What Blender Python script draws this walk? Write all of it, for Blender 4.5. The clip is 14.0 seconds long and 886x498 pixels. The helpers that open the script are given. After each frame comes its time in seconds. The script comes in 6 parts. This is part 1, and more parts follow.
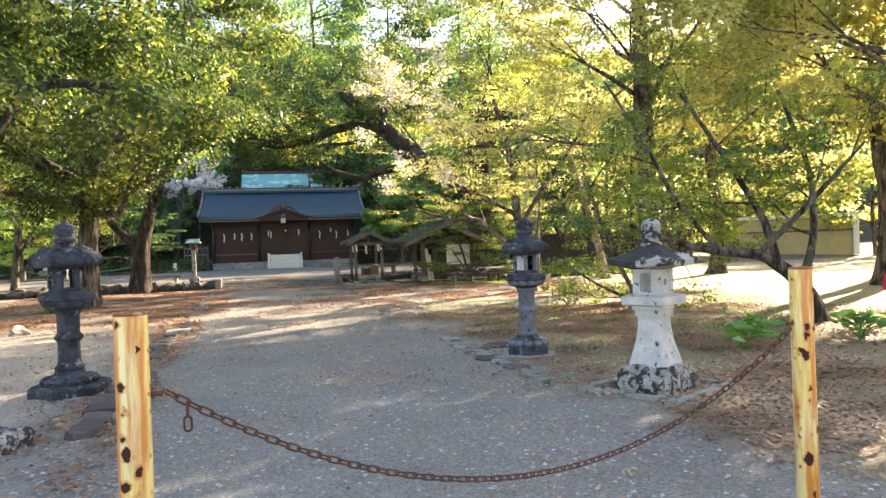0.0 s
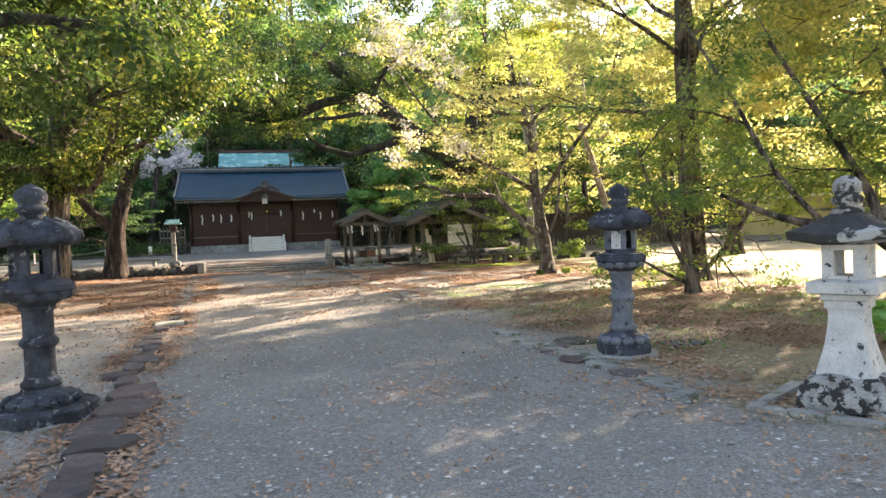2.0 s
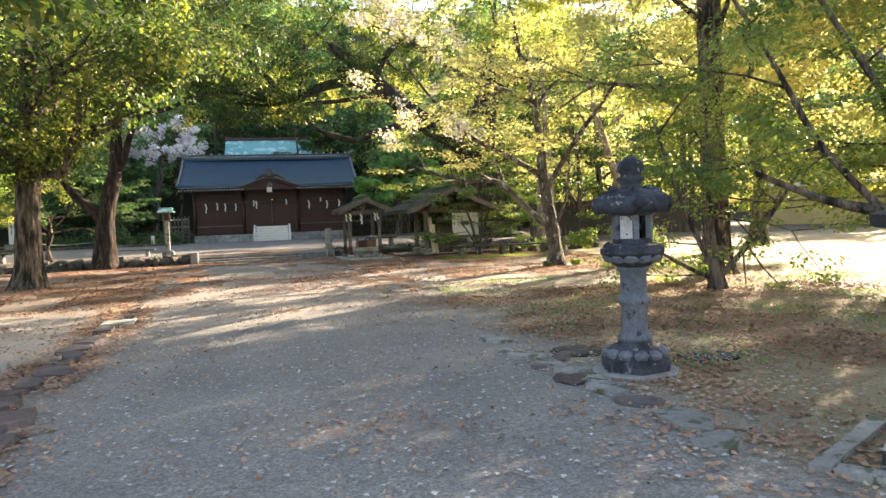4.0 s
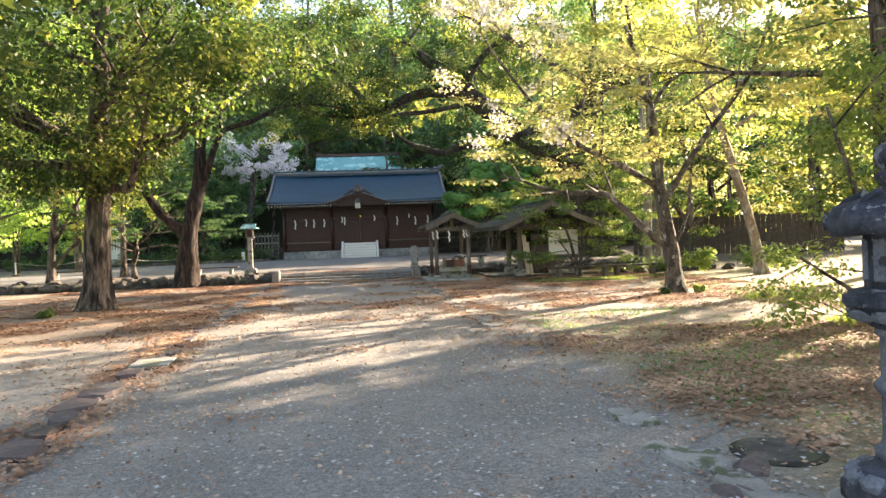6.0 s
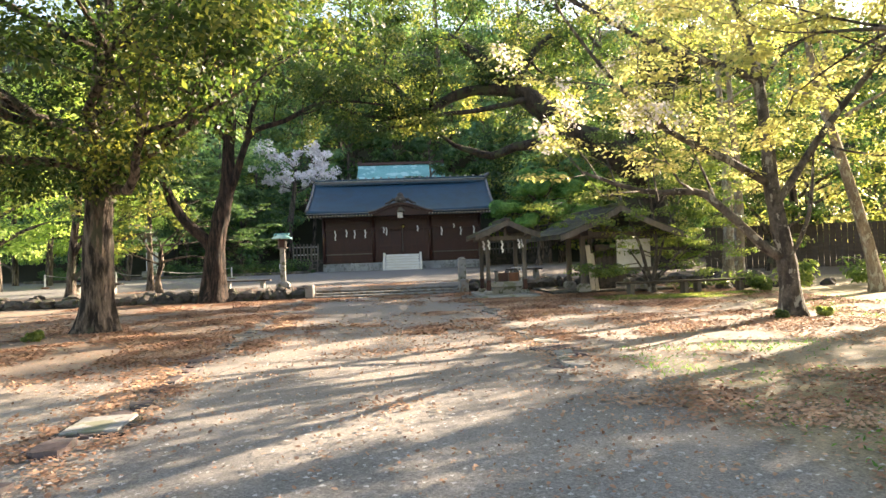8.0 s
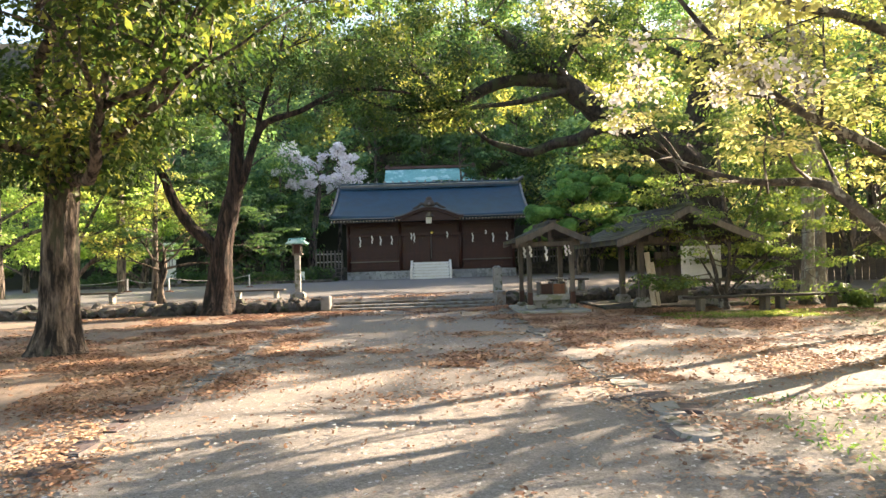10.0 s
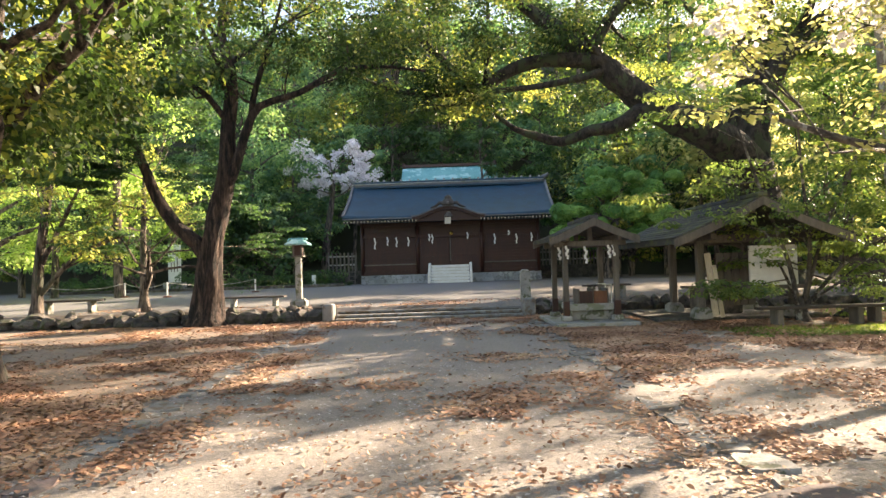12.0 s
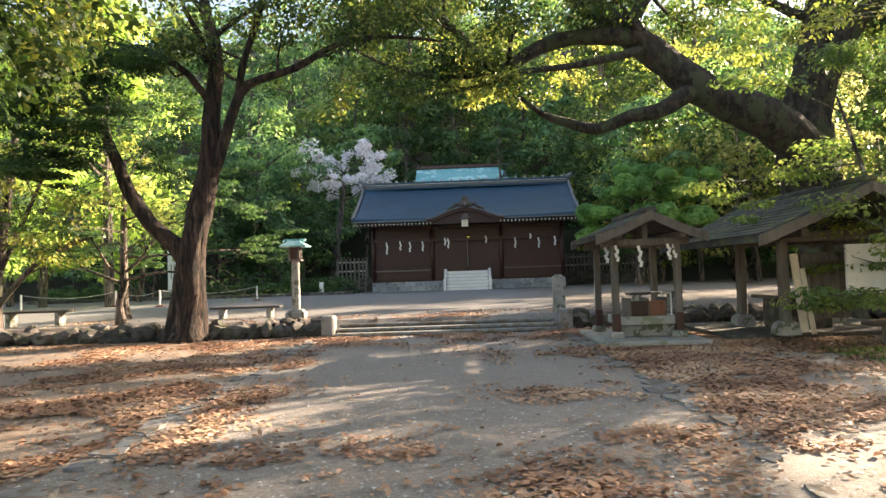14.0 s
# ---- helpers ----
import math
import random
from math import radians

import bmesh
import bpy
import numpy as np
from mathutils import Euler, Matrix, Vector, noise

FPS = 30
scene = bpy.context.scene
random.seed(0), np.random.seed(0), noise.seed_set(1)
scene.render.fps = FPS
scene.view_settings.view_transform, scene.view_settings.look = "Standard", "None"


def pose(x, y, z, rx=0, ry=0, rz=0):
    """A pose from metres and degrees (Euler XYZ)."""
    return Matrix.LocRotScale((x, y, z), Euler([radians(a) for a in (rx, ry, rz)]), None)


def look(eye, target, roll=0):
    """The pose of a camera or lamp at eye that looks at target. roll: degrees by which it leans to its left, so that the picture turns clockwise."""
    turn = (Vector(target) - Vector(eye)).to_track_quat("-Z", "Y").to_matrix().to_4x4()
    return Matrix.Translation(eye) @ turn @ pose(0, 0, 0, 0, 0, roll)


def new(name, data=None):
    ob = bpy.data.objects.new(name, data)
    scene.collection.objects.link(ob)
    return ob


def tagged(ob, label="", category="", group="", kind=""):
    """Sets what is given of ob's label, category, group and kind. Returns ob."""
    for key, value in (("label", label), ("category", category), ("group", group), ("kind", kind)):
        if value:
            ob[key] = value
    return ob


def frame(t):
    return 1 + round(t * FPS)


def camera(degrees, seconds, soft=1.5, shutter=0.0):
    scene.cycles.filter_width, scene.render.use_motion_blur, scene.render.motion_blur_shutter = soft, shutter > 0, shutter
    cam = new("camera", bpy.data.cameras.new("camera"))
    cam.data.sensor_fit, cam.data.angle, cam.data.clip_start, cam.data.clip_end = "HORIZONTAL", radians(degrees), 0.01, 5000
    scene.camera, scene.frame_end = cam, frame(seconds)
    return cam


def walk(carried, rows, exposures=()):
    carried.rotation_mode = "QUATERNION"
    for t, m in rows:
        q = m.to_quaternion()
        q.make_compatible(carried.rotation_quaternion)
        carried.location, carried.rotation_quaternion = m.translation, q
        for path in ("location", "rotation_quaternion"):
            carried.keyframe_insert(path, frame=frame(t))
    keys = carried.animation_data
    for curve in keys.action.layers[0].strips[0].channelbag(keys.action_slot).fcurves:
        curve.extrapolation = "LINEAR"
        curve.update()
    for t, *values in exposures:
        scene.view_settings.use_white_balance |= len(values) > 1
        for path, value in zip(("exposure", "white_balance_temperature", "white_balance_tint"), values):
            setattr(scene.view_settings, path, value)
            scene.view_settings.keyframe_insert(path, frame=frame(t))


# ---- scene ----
cam = camera(66.8, 14.0)
METRES, EYE, TILT, LEAN, TURN = 18.56, 1.6, 0.0, 0.0, -15.0
ROWS = [
    (0.0, 0.0, 0.0, 0.0, -0.0, -0.01, 2.11),
    (0.5, -0.022, 0.027, -0.0023, 2.25, -0.18, 2.42),
    (1.0, -0.042, 0.0558, -0.0024, 3.13, -0.45, 2.67),
    (1.5, -0.0579, 0.0846, -0.0028, 2.13, -0.75, 2.79),
    (2.0, -0.0629, 0.1114, -0.0032, -2.12, -1.57, 2.33),
    (4.5, -0.0294, 0.2237, -0.007, 0.17, -2.4, 2.22),
    (5.0, -0.0305, 0.2547, -0.0062, 1.7, -2.16, 2.17),
    (5.5, -0.0349, 0.2905, -0.0047, 4.28, -1.36, 2.31),
    (6.0, -0.0424, 0.3276, -0.0034, 6.86, -0.71, 2.1),
    (6.5, -0.0492, 0.3657, -0.0032, 7.84, -0.48, 2.17),
    (7.0, -0.0588, 0.4054, -0.0043, 8.75, -0.19, 2.08),
    (7.5, -0.0672, 0.4453, -0.0041, 9.67, 0.11, 2.09),
    (8.0, -0.0784, 0.4841, -0.0047, 10.51, 0.44, 2.07),
    (10.5, -0.1234, 0.6824, -0.0051, 13.41, 1.36, 1.76),
    (11.0, -0.1307, 0.7214, -0.0043, 13.83, 1.5, 1.82),
    (11.5, -0.1423, 0.7602, -0.0044, 14.3, 1.55, 1.69),
    (12.0, -0.1524, 0.8, -0.0042, 14.68, 1.5, 1.77),
    (12.5, -0.1655, 0.8381, -0.0049, 15.04, 1.67, 1.78),
    (13.0, -0.1762, 0.877, -0.0051, 15.3, 1.86, 1.91),
    (13.5, -0.1896, 0.9145, -0.0055, 15.61, 1.91, 1.84),
    (14.0, -0.1998, 0.9543, -0.0065, 15.94, 2.13, 1.88),
]
EXPOSURE = 2.5
walk(cam, [(t, pose(0, 0, EYE, TILT, LEAN, TURN) @ pose(METRES * x, METRES * y, METRES * z, 90 + pitch, roll, yaw)) for t, x, y, z, yaw, pitch, roll in ROWS],
     exposures=[(t, EXPOSURE + e, 7700, 18) for t, e in ((0.0, 0.15), (0.5, -0.02), (1.0, -0.05), (2.0, 0.02), (4.4, 0.02), (5.5, 0.14), (6.5, 0.15), (8.0, 0.06), (10.5, 0.02), (12.5, 0.0), (14.0, 0.03))])

# ---- sky and sun ----
SUN_AZ, SUN_EL = 57.0, 20.0
world = bpy.data.worlds.new("sky")
scene.world = world
world.use_nodes = True
wn = world.node_tree
sky = wn.nodes.new("ShaderNodeTexSky")
sky.sky_type = 'NISHITA'
sky.sun_disc = False
sky.sun_elevation, sky.sun_rotation = radians(SUN_EL), radians(SUN_AZ)
wn.nodes["Background"].inputs[1].default_value = 0.1
wn.links.new(sky.outputs[0], wn.nodes["Background"].inputs[0])
sun = new("sun", bpy.data.lights.new("sun", 'SUN'))
sun.data.energy, sun.data.angle, sun.data.color = 5.0, radians(0.5), (1.0, 0.89, 0.72)
sd = Vector((math.sin(radians(SUN_AZ)) * math.cos(radians(SUN_EL)), math.cos(radians(SUN_AZ)) * math.cos(radians(SUN_EL)), math.sin(radians(SUN_EL))))
sun.matrix_world = look(sd * 60, (0, 0, 0))


# ---- materials ----
def material(name, c1, c2, scale=4.0, rough=0.8, bump=0.3, fine=40.0, metal=0.0, c3=None, spot=3.0, cover=0.5, stretch=(1, 1, 1), depth=0.01, island=0.0, rand=0.0, grain=0.25, blend=0.2):
    """Two-scale surface: c1 to c2 by noise, c3 as blotches with an edge of their own, grain as relief."""
    m = bpy.data.materials.new(name)
    m.use_nodes = True
    n, l = m.node_tree.nodes, m.node_tree.links
    b = n["Principled BSDF"]
    b.inputs["Roughness"].default_value, b.inputs["Metallic"].default_value = rough, metal
    g = n.new("ShaderNodeNewGeometry")
    mp = n.new("ShaderNodeMapping")
    mp.inputs["Scale"].default_value = stretch
    l.new(g.outputs["Position"], mp.inputs[0])

    def noise_at(s, detail):
        t = n.new("ShaderNodeTexNoise")
        t.inputs["Scale"].default_value, t.inputs["Detail"].default_value, t.inputs["Roughness"].default_value = s, detail, 0.65
        l.new(mp.outputs[0], t.inputs[0])
        return t.outputs[0]

    def mix(f, a, c, kind='MIX'):
        x = n.new("ShaderNodeMix")
        x.data_type, x.blend_type = 'RGBA', kind
        for s, v in ((x.inputs[0], f), (x.inputs[6], a), (x.inputs[7], c)):
            if isinstance(v, (int, float, tuple)):
                s.default_value = v if not isinstance(v, tuple) else (*v, 1)
            else:
                l.new(v, s)
        return x.outputs[2]

    def ramp(v, lo, hi):
        r = n.new("ShaderNodeMapRange")
        r.inputs[1].default_value, r.inputs[2].default_value = lo, hi
        l.new(v, r.inputs[0])
        return r.outputs[0]

    big, small = noise_at(scale, 5), noise_at(fine, 4)
    col = mix(ramp(big, 0.5 - blend, 0.5 + blend), c1, c2)
    col = mix(0.5, col, mix(ramp(small, 0.25, 0.75), (0.5 - grain,) * 3, (0.5 + grain,) * 3), 'OVERLAY')
    if c3:
        e = 0.5 + (0.5 - cover) * 0.28
        col = mix(ramp(noise_at(spot, 8), e - 0.012, e + 0.022), col, c3)
    if island or rand:
        src = g.outputs["Random Per Island"]
        if rand:
            src = n.new("ShaderNodeObjectInfo").outputs["Random"]
        h = n.new("ShaderNodeHueSaturation")
        l.new(ramp(src, 0, 1), h.inputs["Value"])
        h.inputs["Value"].default_value = 1
        mr = n.new("ShaderNodeMapRange")
        mr.inputs[3].default_value, mr.inputs[4].default_value = 1 - (island or rand), 1 + (island or rand)
        l.new(src, mr.inputs[0])
        l.new(mr.outputs[0], h.inputs["Value"])
        l.new(col, h.inputs["Color"])
        col = h.outputs[0]
    l.new(col, b.inputs["Base Color"])
    bp = n.new("ShaderNodeBump")
    bp.inputs["Strength"].default_value, bp.inputs["Distance"].default_value = bump, depth
    l.new(small, bp.inputs["Height"])
    l.new(bp.outputs[0], b.inputs["Normal"])
    return m


def leaf_material(name, c1, c2, c3, through_light=0.5, gloss=0.45, tint=(2.3, 2.4, 1.3)):
    """Leaves: each its own tint between three colours, light shining through."""
    m = bpy.data.materials.new(name)
    m.use_nodes = True
    n, l = m.node_tree.nodes, m.node_tree.links
    b = n["Principled BSDF"]
    b.inputs["Roughness"].default_value, b.inputs["Specular IOR Level"].default_value = gloss, 0.22
    g = n.new("ShaderNodeNewGeometry")
    r = n.new("ShaderNodeValToRGB")
    r.color_ramp.elements[0].color, r.color_ramp.elements[1].color = (*c1, 1), (*c3, 1)
    r.color_ramp.elements.new(0.55).color = (*c2, 1)
    t = n.new("ShaderNodeTexNoise")
    t.inputs["Scale"].default_value = 0.75
    l.new(g.outputs["Position"], t.inputs[0])
    a = n.new("ShaderNodeMath")
    a.operation = 'MULTIPLY_ADD'
    l.new(g.outputs["Random Per Island"], a.inputs[0])
    a.inputs[1].default_value = 0.38
    # clumped noise: shaded gaps and highlights of crowns partly put into the colour
    mr = n.new("ShaderNodeMapRange")
    mr.inputs[1].default_value, mr.inputs[2].default_value, mr.inputs[3].default_value, mr.inputs[4].default_value = 0.38, 0.64, 0.0, 0.62
    l.new(t.outputs[0], mr.inputs[0])
    l.new(mr.outputs[0], a.inputs[2])
    l.new(a.outputs[0], r.inputs[0])
    l.new(r.outputs[0], b.inputs["Base Color"])
    tr = n.new("ShaderNodeBsdfTranslucent")
    br = n.new("ShaderNodeMix")
    br.data_type, br.blend_type = 'RGBA', 'MULTIPLY'
    br.inputs[0].default_value = 1
    l.new(r.outputs[0], br.inputs[6])
    br.inputs[7].default_value = (*tint, 1)
    l.new(br.outputs[2], tr.inputs[0])
    mx = n.new("ShaderNodeMixShader")
    mx.inputs[0].default_value = through_light
    l.new(b.outputs[0], mx.inputs[1])
    l.new(tr.outputs[0], mx.inputs[2])
    l.new(mx.outputs[0], n["Material Output"].inputs[0])
    return m


M_DARKSTONE = material("dark_granite", (0.016, 0.019, 0.028), (0.058, 0.066, 0.088), 5, 0.85, 0.6, 55, c3=(0.2, 0.205, 0.22), spot=9, cover=0.12, blend=0.1, grain=0.4)
M_MIDSTONE = material("blue_grey_granite", (0.085, 0.095, 0.12), (0.19, 0.205, 0.24), 5, 0.85, 0.6, 55, c3=(0.035, 0.038, 0.046), spot=6, cover=0.14, grain=0.4)
M_WHITESTONE = material("pale_granite", (0.66, 0.65, 0.64), (0.44, 0.44, 0.45), 5, 0.85, 0.5, 60, c3=(0.05, 0.05, 0.055), spot=11, cover=0.1)
M_LICHENSTONE = material("lichened_stone", (0.44, 0.44, 0.45), (0.17, 0.15, 0.13), 9, 0.9, 0.7, 45, c3=(0.035, 0.034, 0.034), spot=12, cover=0.5)
M_CAPSTONE = material("blackened_stone", (0.022, 0.022, 0.024), (0.055, 0.052, 0.05), 5, 0.9, 0.6, 45, c3=(0.4, 0.4, 0.39), spot=3.0, cover=0.36)
M_GREYSTONE = material("grey_stone", (0.2, 0.2, 0.195), (0.33, 0.32, 0.3), 3, 0.9, 0.6, 40, c3=(0.1, 0.11, 0.07), spot=5, cover=0.35, rand=0.25)
M_PALEFLAG = material("pale_flagstone", (0.15, 0.152, 0.15), (0.25, 0.25, 0.245), 3, 0.9, 0.6, 40, c3=(0.15, 0.12, 0.09), spot=5, cover=0.4, rand=0.2)
M_ASHLAR = material("pale_ashlar", (0.26, 0.28, 0.3), (0.36, 0.37, 0.38), 2, 0.9, 0.5, 40, c3=(0.18, 0.19, 0.2), spot=4, cover=0.35, rand=0.22)
M_MOSSROCK = material("mossy_rock", (0.04, 0.037, 0.034), (0.115, 0.1, 0.09), 4, 0.95, 0.8, 30, c3=(0.055, 0.062, 0.035), spot=5, cover=0.3, rand=0.4, depth=0.02, blend=0.1)
M_KERB = material("reddish_slab", (0.07, 0.05, 0.048), (0.17, 0.13, 0.125), 3, 0.9, 0.6, 30, c3=(0.09, 0.08, 0.08), spot=5, cover=0.4, rand=0.3)
def rusted_paint(name):
    """Old yellow paint: rust runs down it, round pits rusted through."""
    m = bpy.data.materials.new(name)
    m.use_nodes = True
    n, l = m.node_tree.nodes, m.node_tree.links
    b = n["Principled BSDF"]
    b.inputs["Roughness"].default_value = 0.5
    co = n.new("ShaderNodeTexCoord").outputs["Object"]

    def scaled(v):
        x = n.new("ShaderNodeMapping")
        l.new(co, x.inputs[0])
        x.inputs["Scale"].default_value = v
        return x.outputs[0]

    def noise_of(v, scale, detail=5):
        x = n.new("ShaderNodeTexNoise")
        x.inputs["Scale"].default_value, x.inputs["Detail"].default_value = scale, detail
        l.new(v, x.inputs[0])
        return x.outputs[0]

    def ranged(v, lo, hi, a=0.0, c=1.0):
        x = n.new("ShaderNodeMapRange")
        for k, q in enumerate((lo, hi, a, c)):
            x.inputs[k + 1].default_value = q
        l.new(v, x.inputs[0])
        return x.outputs[0]

    def over(f, base, c):
        x = n.new("ShaderNodeMix")
        x.data_type = 'RGBA'
        l.new(f, x.inputs[0])
        if isinstance(base, tuple):
            x.inputs[6].default_value = (*base, 1)
        else:
            l.new(base, x.inputs[6])
        x.inputs[7].default_value = (*c, 1)
        return x.outputs[2]

    def times(a, c, op='MULTIPLY'):
        x = n.new("ShaderNodeMath")
        x.operation = op
        l.new(a, x.inputs[0])
        l.new(c, x.inputs[1])
        return x.outputs[0]

    col = over(ranged(noise_of(scaled((1, 1, 0.5)), 9), 0.4, 0.65), (0.9, 0.7, 0.25), (0.93, 0.82, 0.5))
    col = over(ranged(noise_of(scaled((1, 1, 0.09)), 34), 0.4, 0.58, 0, 0.92), col, (0.68, 0.23, 0.04))
    v = n.new("ShaderNodeTexVoronoi")
    v.inputs["Scale"].default_value = 23
    wob = n.new("ShaderNodeVectorMath")
    wob.operation = 'MULTIPLY_ADD'
    nz = n.new("ShaderNodeTexNoise")
    nz.inputs["Scale"].default_value, nz.inputs["Detail"].default_value = 45, 4
    l.new(co, nz.inputs[0])
    l.new(nz.outputs["Color"], wob.inputs[0])
    wob.inputs[1].default_value = (0.03, 0.03, 0.03)
    l.new(scaled((1, 1, 0.75)), wob.inputs[2])
    l.new(wob.outputs[0], v.inputs[0])
    sep = n.new("ShaderNodeSeparateColor")
    l.new(v.outputs["Color"], sep.inputs[0])
    size = ranged(sep.outputs[0], 0.3, 1.0, 0.0, 0.5)
    d = times(v.outputs["Distance"], size, 'SUBTRACT')
    col = over(ranged(d, 0.16, 0.0, 0, 0.85), col, (0.6, 0.2, 0.035))
    pit = ranged(d, 0.015, -0.02)
    col = over(pit, col, (0.05, 0.018, 0.014))
    l.new(col, b.inputs["Base Color"])
    l.new(ranged(pit, 0, 1, 0.48, 0.95), b.inputs["Roughness"])
    bp = n.new("ShaderNodeBump")
    bp.invert = True
    bp.inputs["Strength"].default_value, bp.inputs["Distance"].default_value = 0.6, 0.004
    l.new(pit, bp.inputs["Height"])
    l.new(bp.outputs[0], b.inputs["Normal"])
    return m


M_YELLOW = rusted_paint("rusted_yellow_paint")
M_REDWOOD = material("reddish_board", (0.26, 0.11, 0.06), (0.17, 0.07, 0.04), 3, 0.7, 0.4, 30, stretch=(3, 3, 0.6))
M_RUSTCAP = material("rusted_cap", (0.36, 0.13, 0.06), (0.2, 0.07, 0.035), 25, 0.8, 0.6, 120, c3=(0.6, 0.45, 0.28), spot=22, cover=0.35)
M_RUST = material("rusty_iron", (0.16, 0.06, 0.03), (0.07, 0.03, 0.02), 20, 0.8, 0.6, 120)
M_WOOD = material("dark_stained_wood", (0.056, 0.0145, 0.009), (0.03, 0.0095, 0.0075), 2, 0.5, 0.25, 30, stretch=(4, 4, 0.6), rand=0.15)
M_OLDWOOD = material("weathered_timber", (0.165, 0.145, 0.125), (0.085, 0.074, 0.065), 3, 0.8, 0.5, 40, stretch=(3, 3, 0.4), rand=0.2)
M_DARKTIMBER = material("dark_old_timber", (0.075, 0.06, 0.05), (0.045, 0.037, 0.032), 3, 0.85, 0.5, 40, stretch=(0.5, 3, 3))
M_PALEWOOD = material("pale_planed_wood", (0.6, 0.53, 0.42), (0.46, 0.39, 0.3), 3, 0.7, 0.4, 30, stretch=(2, 2, 0.5))
M_COPPER = material("dark_roof_copper", (0.003, 0.033, 0.06), (0.008, 0.049, 0.084), 0.8, 0.5, 0.25, 14, metal=0.1, c3=(0.008, 0.034, 0.056), spot=1.2, cover=0.4)
M_VERDI = material("green_copper", (0.11, 0.34, 0.34), (0.18, 0.44, 0.44), 1.5, 0.6, 0.3, 20, c3=(0.36, 0.6, 0.6), spot=1.0, cover=0.35)
M_RIDGE = material("ridge_tiles", (0.1, 0.1, 0.105), (0.17, 0.165, 0.17), 3, 0.7, 0.4, 30, rand=0.15)
M_BARKROOF = material("bark_shingle", (0.04, 0.042, 0.042), (0.085, 0.085, 0.08), 3, 0.95, 0.8, 30, c3=(0.09, 0.1, 0.05), spot=3, cover=0.35, rand=0.25)
M_WHITE = material("white_paper", (0.85, 0.85, 0.83), (0.75, 0.75, 0.74), 6, 0.8, 0.1, 40)
M_PLASTER = material("white_plaster", (0.8, 0.79, 0.75), (0.66, 0.64, 0.6), 1.5, 0.85, 0.2, 30)
M_CONCRETE = material("pale_concrete", (0.36, 0.36, 0.34), (0.25, 0.25, 0.24), 2, 0.9, 0.4, 40, c3=(0.2, 0.21, 0.15), spot=3, cover=0.3)
M_GOLD = material("gilt_metal", (0.9, 0.65, 0.2), (0.8, 0.55, 0.15), 20, 0.25, 0.1, 80, metal=1.0)
M_BARK = material("camphor_bark", (0.018, 0.014, 0.012), (0.19, 0.15, 0.122), 3.0, 0.95, 1.0, 9, c3=(0.075, 0.08, 0.055), spot=0.8, cover=0.25, stretch=(2.4, 2.4, 0.5), depth=0.08, grain=0.45, blend=0.08)
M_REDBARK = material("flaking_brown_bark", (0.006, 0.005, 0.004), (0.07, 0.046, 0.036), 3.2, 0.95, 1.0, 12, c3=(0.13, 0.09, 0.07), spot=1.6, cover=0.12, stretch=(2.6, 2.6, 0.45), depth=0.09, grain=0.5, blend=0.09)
M_CHERRYBARK = material("cherry_bark", (0.035, 0.03, 0.028), (0.13, 0.115, 0.1), 3, 0.9, 0.8, 20, c3=(0.3, 0.29, 0.26), spot=4, cover=0.22, stretch=(1.5, 1.5, 1.0), depth=0.03, grain=0.4, blend=0.1)
M_PALEBARK = material("pale_bark", (0.27, 0.23, 0.18), (0.17, 0.14, 0.11), 3, 0.95, 0.8, 20, c3=(0.36, 0.36, 0.3), spot=5, cover=0.35, stretch=(1.5, 1.5, 0.7), depth=0.03, grain=0.4, blend=0.1)
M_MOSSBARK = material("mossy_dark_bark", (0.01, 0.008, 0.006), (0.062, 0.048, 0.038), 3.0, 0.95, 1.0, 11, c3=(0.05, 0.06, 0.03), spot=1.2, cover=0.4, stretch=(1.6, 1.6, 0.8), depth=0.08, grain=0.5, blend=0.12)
M_LEAF_CAMPHOR = leaf_material("camphor_leaf", (0.012, 0.03, 0.013), (0.055, 0.095, 0.032), (0.33, 0.32, 0.1), 0.36)
M_LEAF_DARK = leaf_material("evergreen_leaf", (0.018, 0.044, 0.024), (0.05, 0.1, 0.045), (0.11, 0.18, 0.07), 0.4)
M_LEAF_HILL = leaf_material("hill_leaf", (0.03, 0.085, 0.052), (0.12, 0.22, 0.115), (0.36, 0.46, 0.22), 0.42)
M_LEAF_SPRING = leaf_material("spring_leaf", (0.065, 0.1, 0.04), (0.2, 0.215, 0.075), (0.52, 0.45, 0.2), 0.58)
# paler spring leaf for glowing trees: sun and haze put into the colour
M_LEAF_SUNLIT = leaf_material("sunlit_leaf", (0.18, 0.225, 0.1), (0.42, 0.41, 0.16), (0.62, 0.56, 0.3), 0.6, 0.45, (1.6, 1.6, 1.35))
# greener copy for the west trees, sunlight again in the colour
M_LEAF_SUNLIT_LIME = leaf_material("sunlit_lime_leaf", (0.11, 0.19, 0.06), (0.3, 0.42, 0.12), (0.54, 0.6, 0.26), 0.6, 0.45, (1.7, 1.75, 1.2))
M_LEAF_MAPLE = leaf_material("maple_leaf", (0.045, 0.09, 0.036), (0.14, 0.19, 0.066), (0.33, 0.36, 0.13), 0.45)
M_BLOSSOM = leaf_material("cherry_blossom", (0.8, 0.73, 0.75), (0.88, 0.84, 0.86), (0.93, 0.91, 0.92), 0.35, 0.7, (1, 1, 1))
M_LITTER = leaf_material("fallen_leaf", (0.18, 0.094, 0.062), (0.44, 0.26, 0.17), (0.66, 0.47, 0.33), 0.1, 0.6, (1, 1, 1))
M_LEAF_PAD = leaf_material("pad_leaf", (0.05, 0.14, 0.04), (0.14, 0.29, 0.08), (0.28, 0.44, 0.14), 0.22, 0.6)
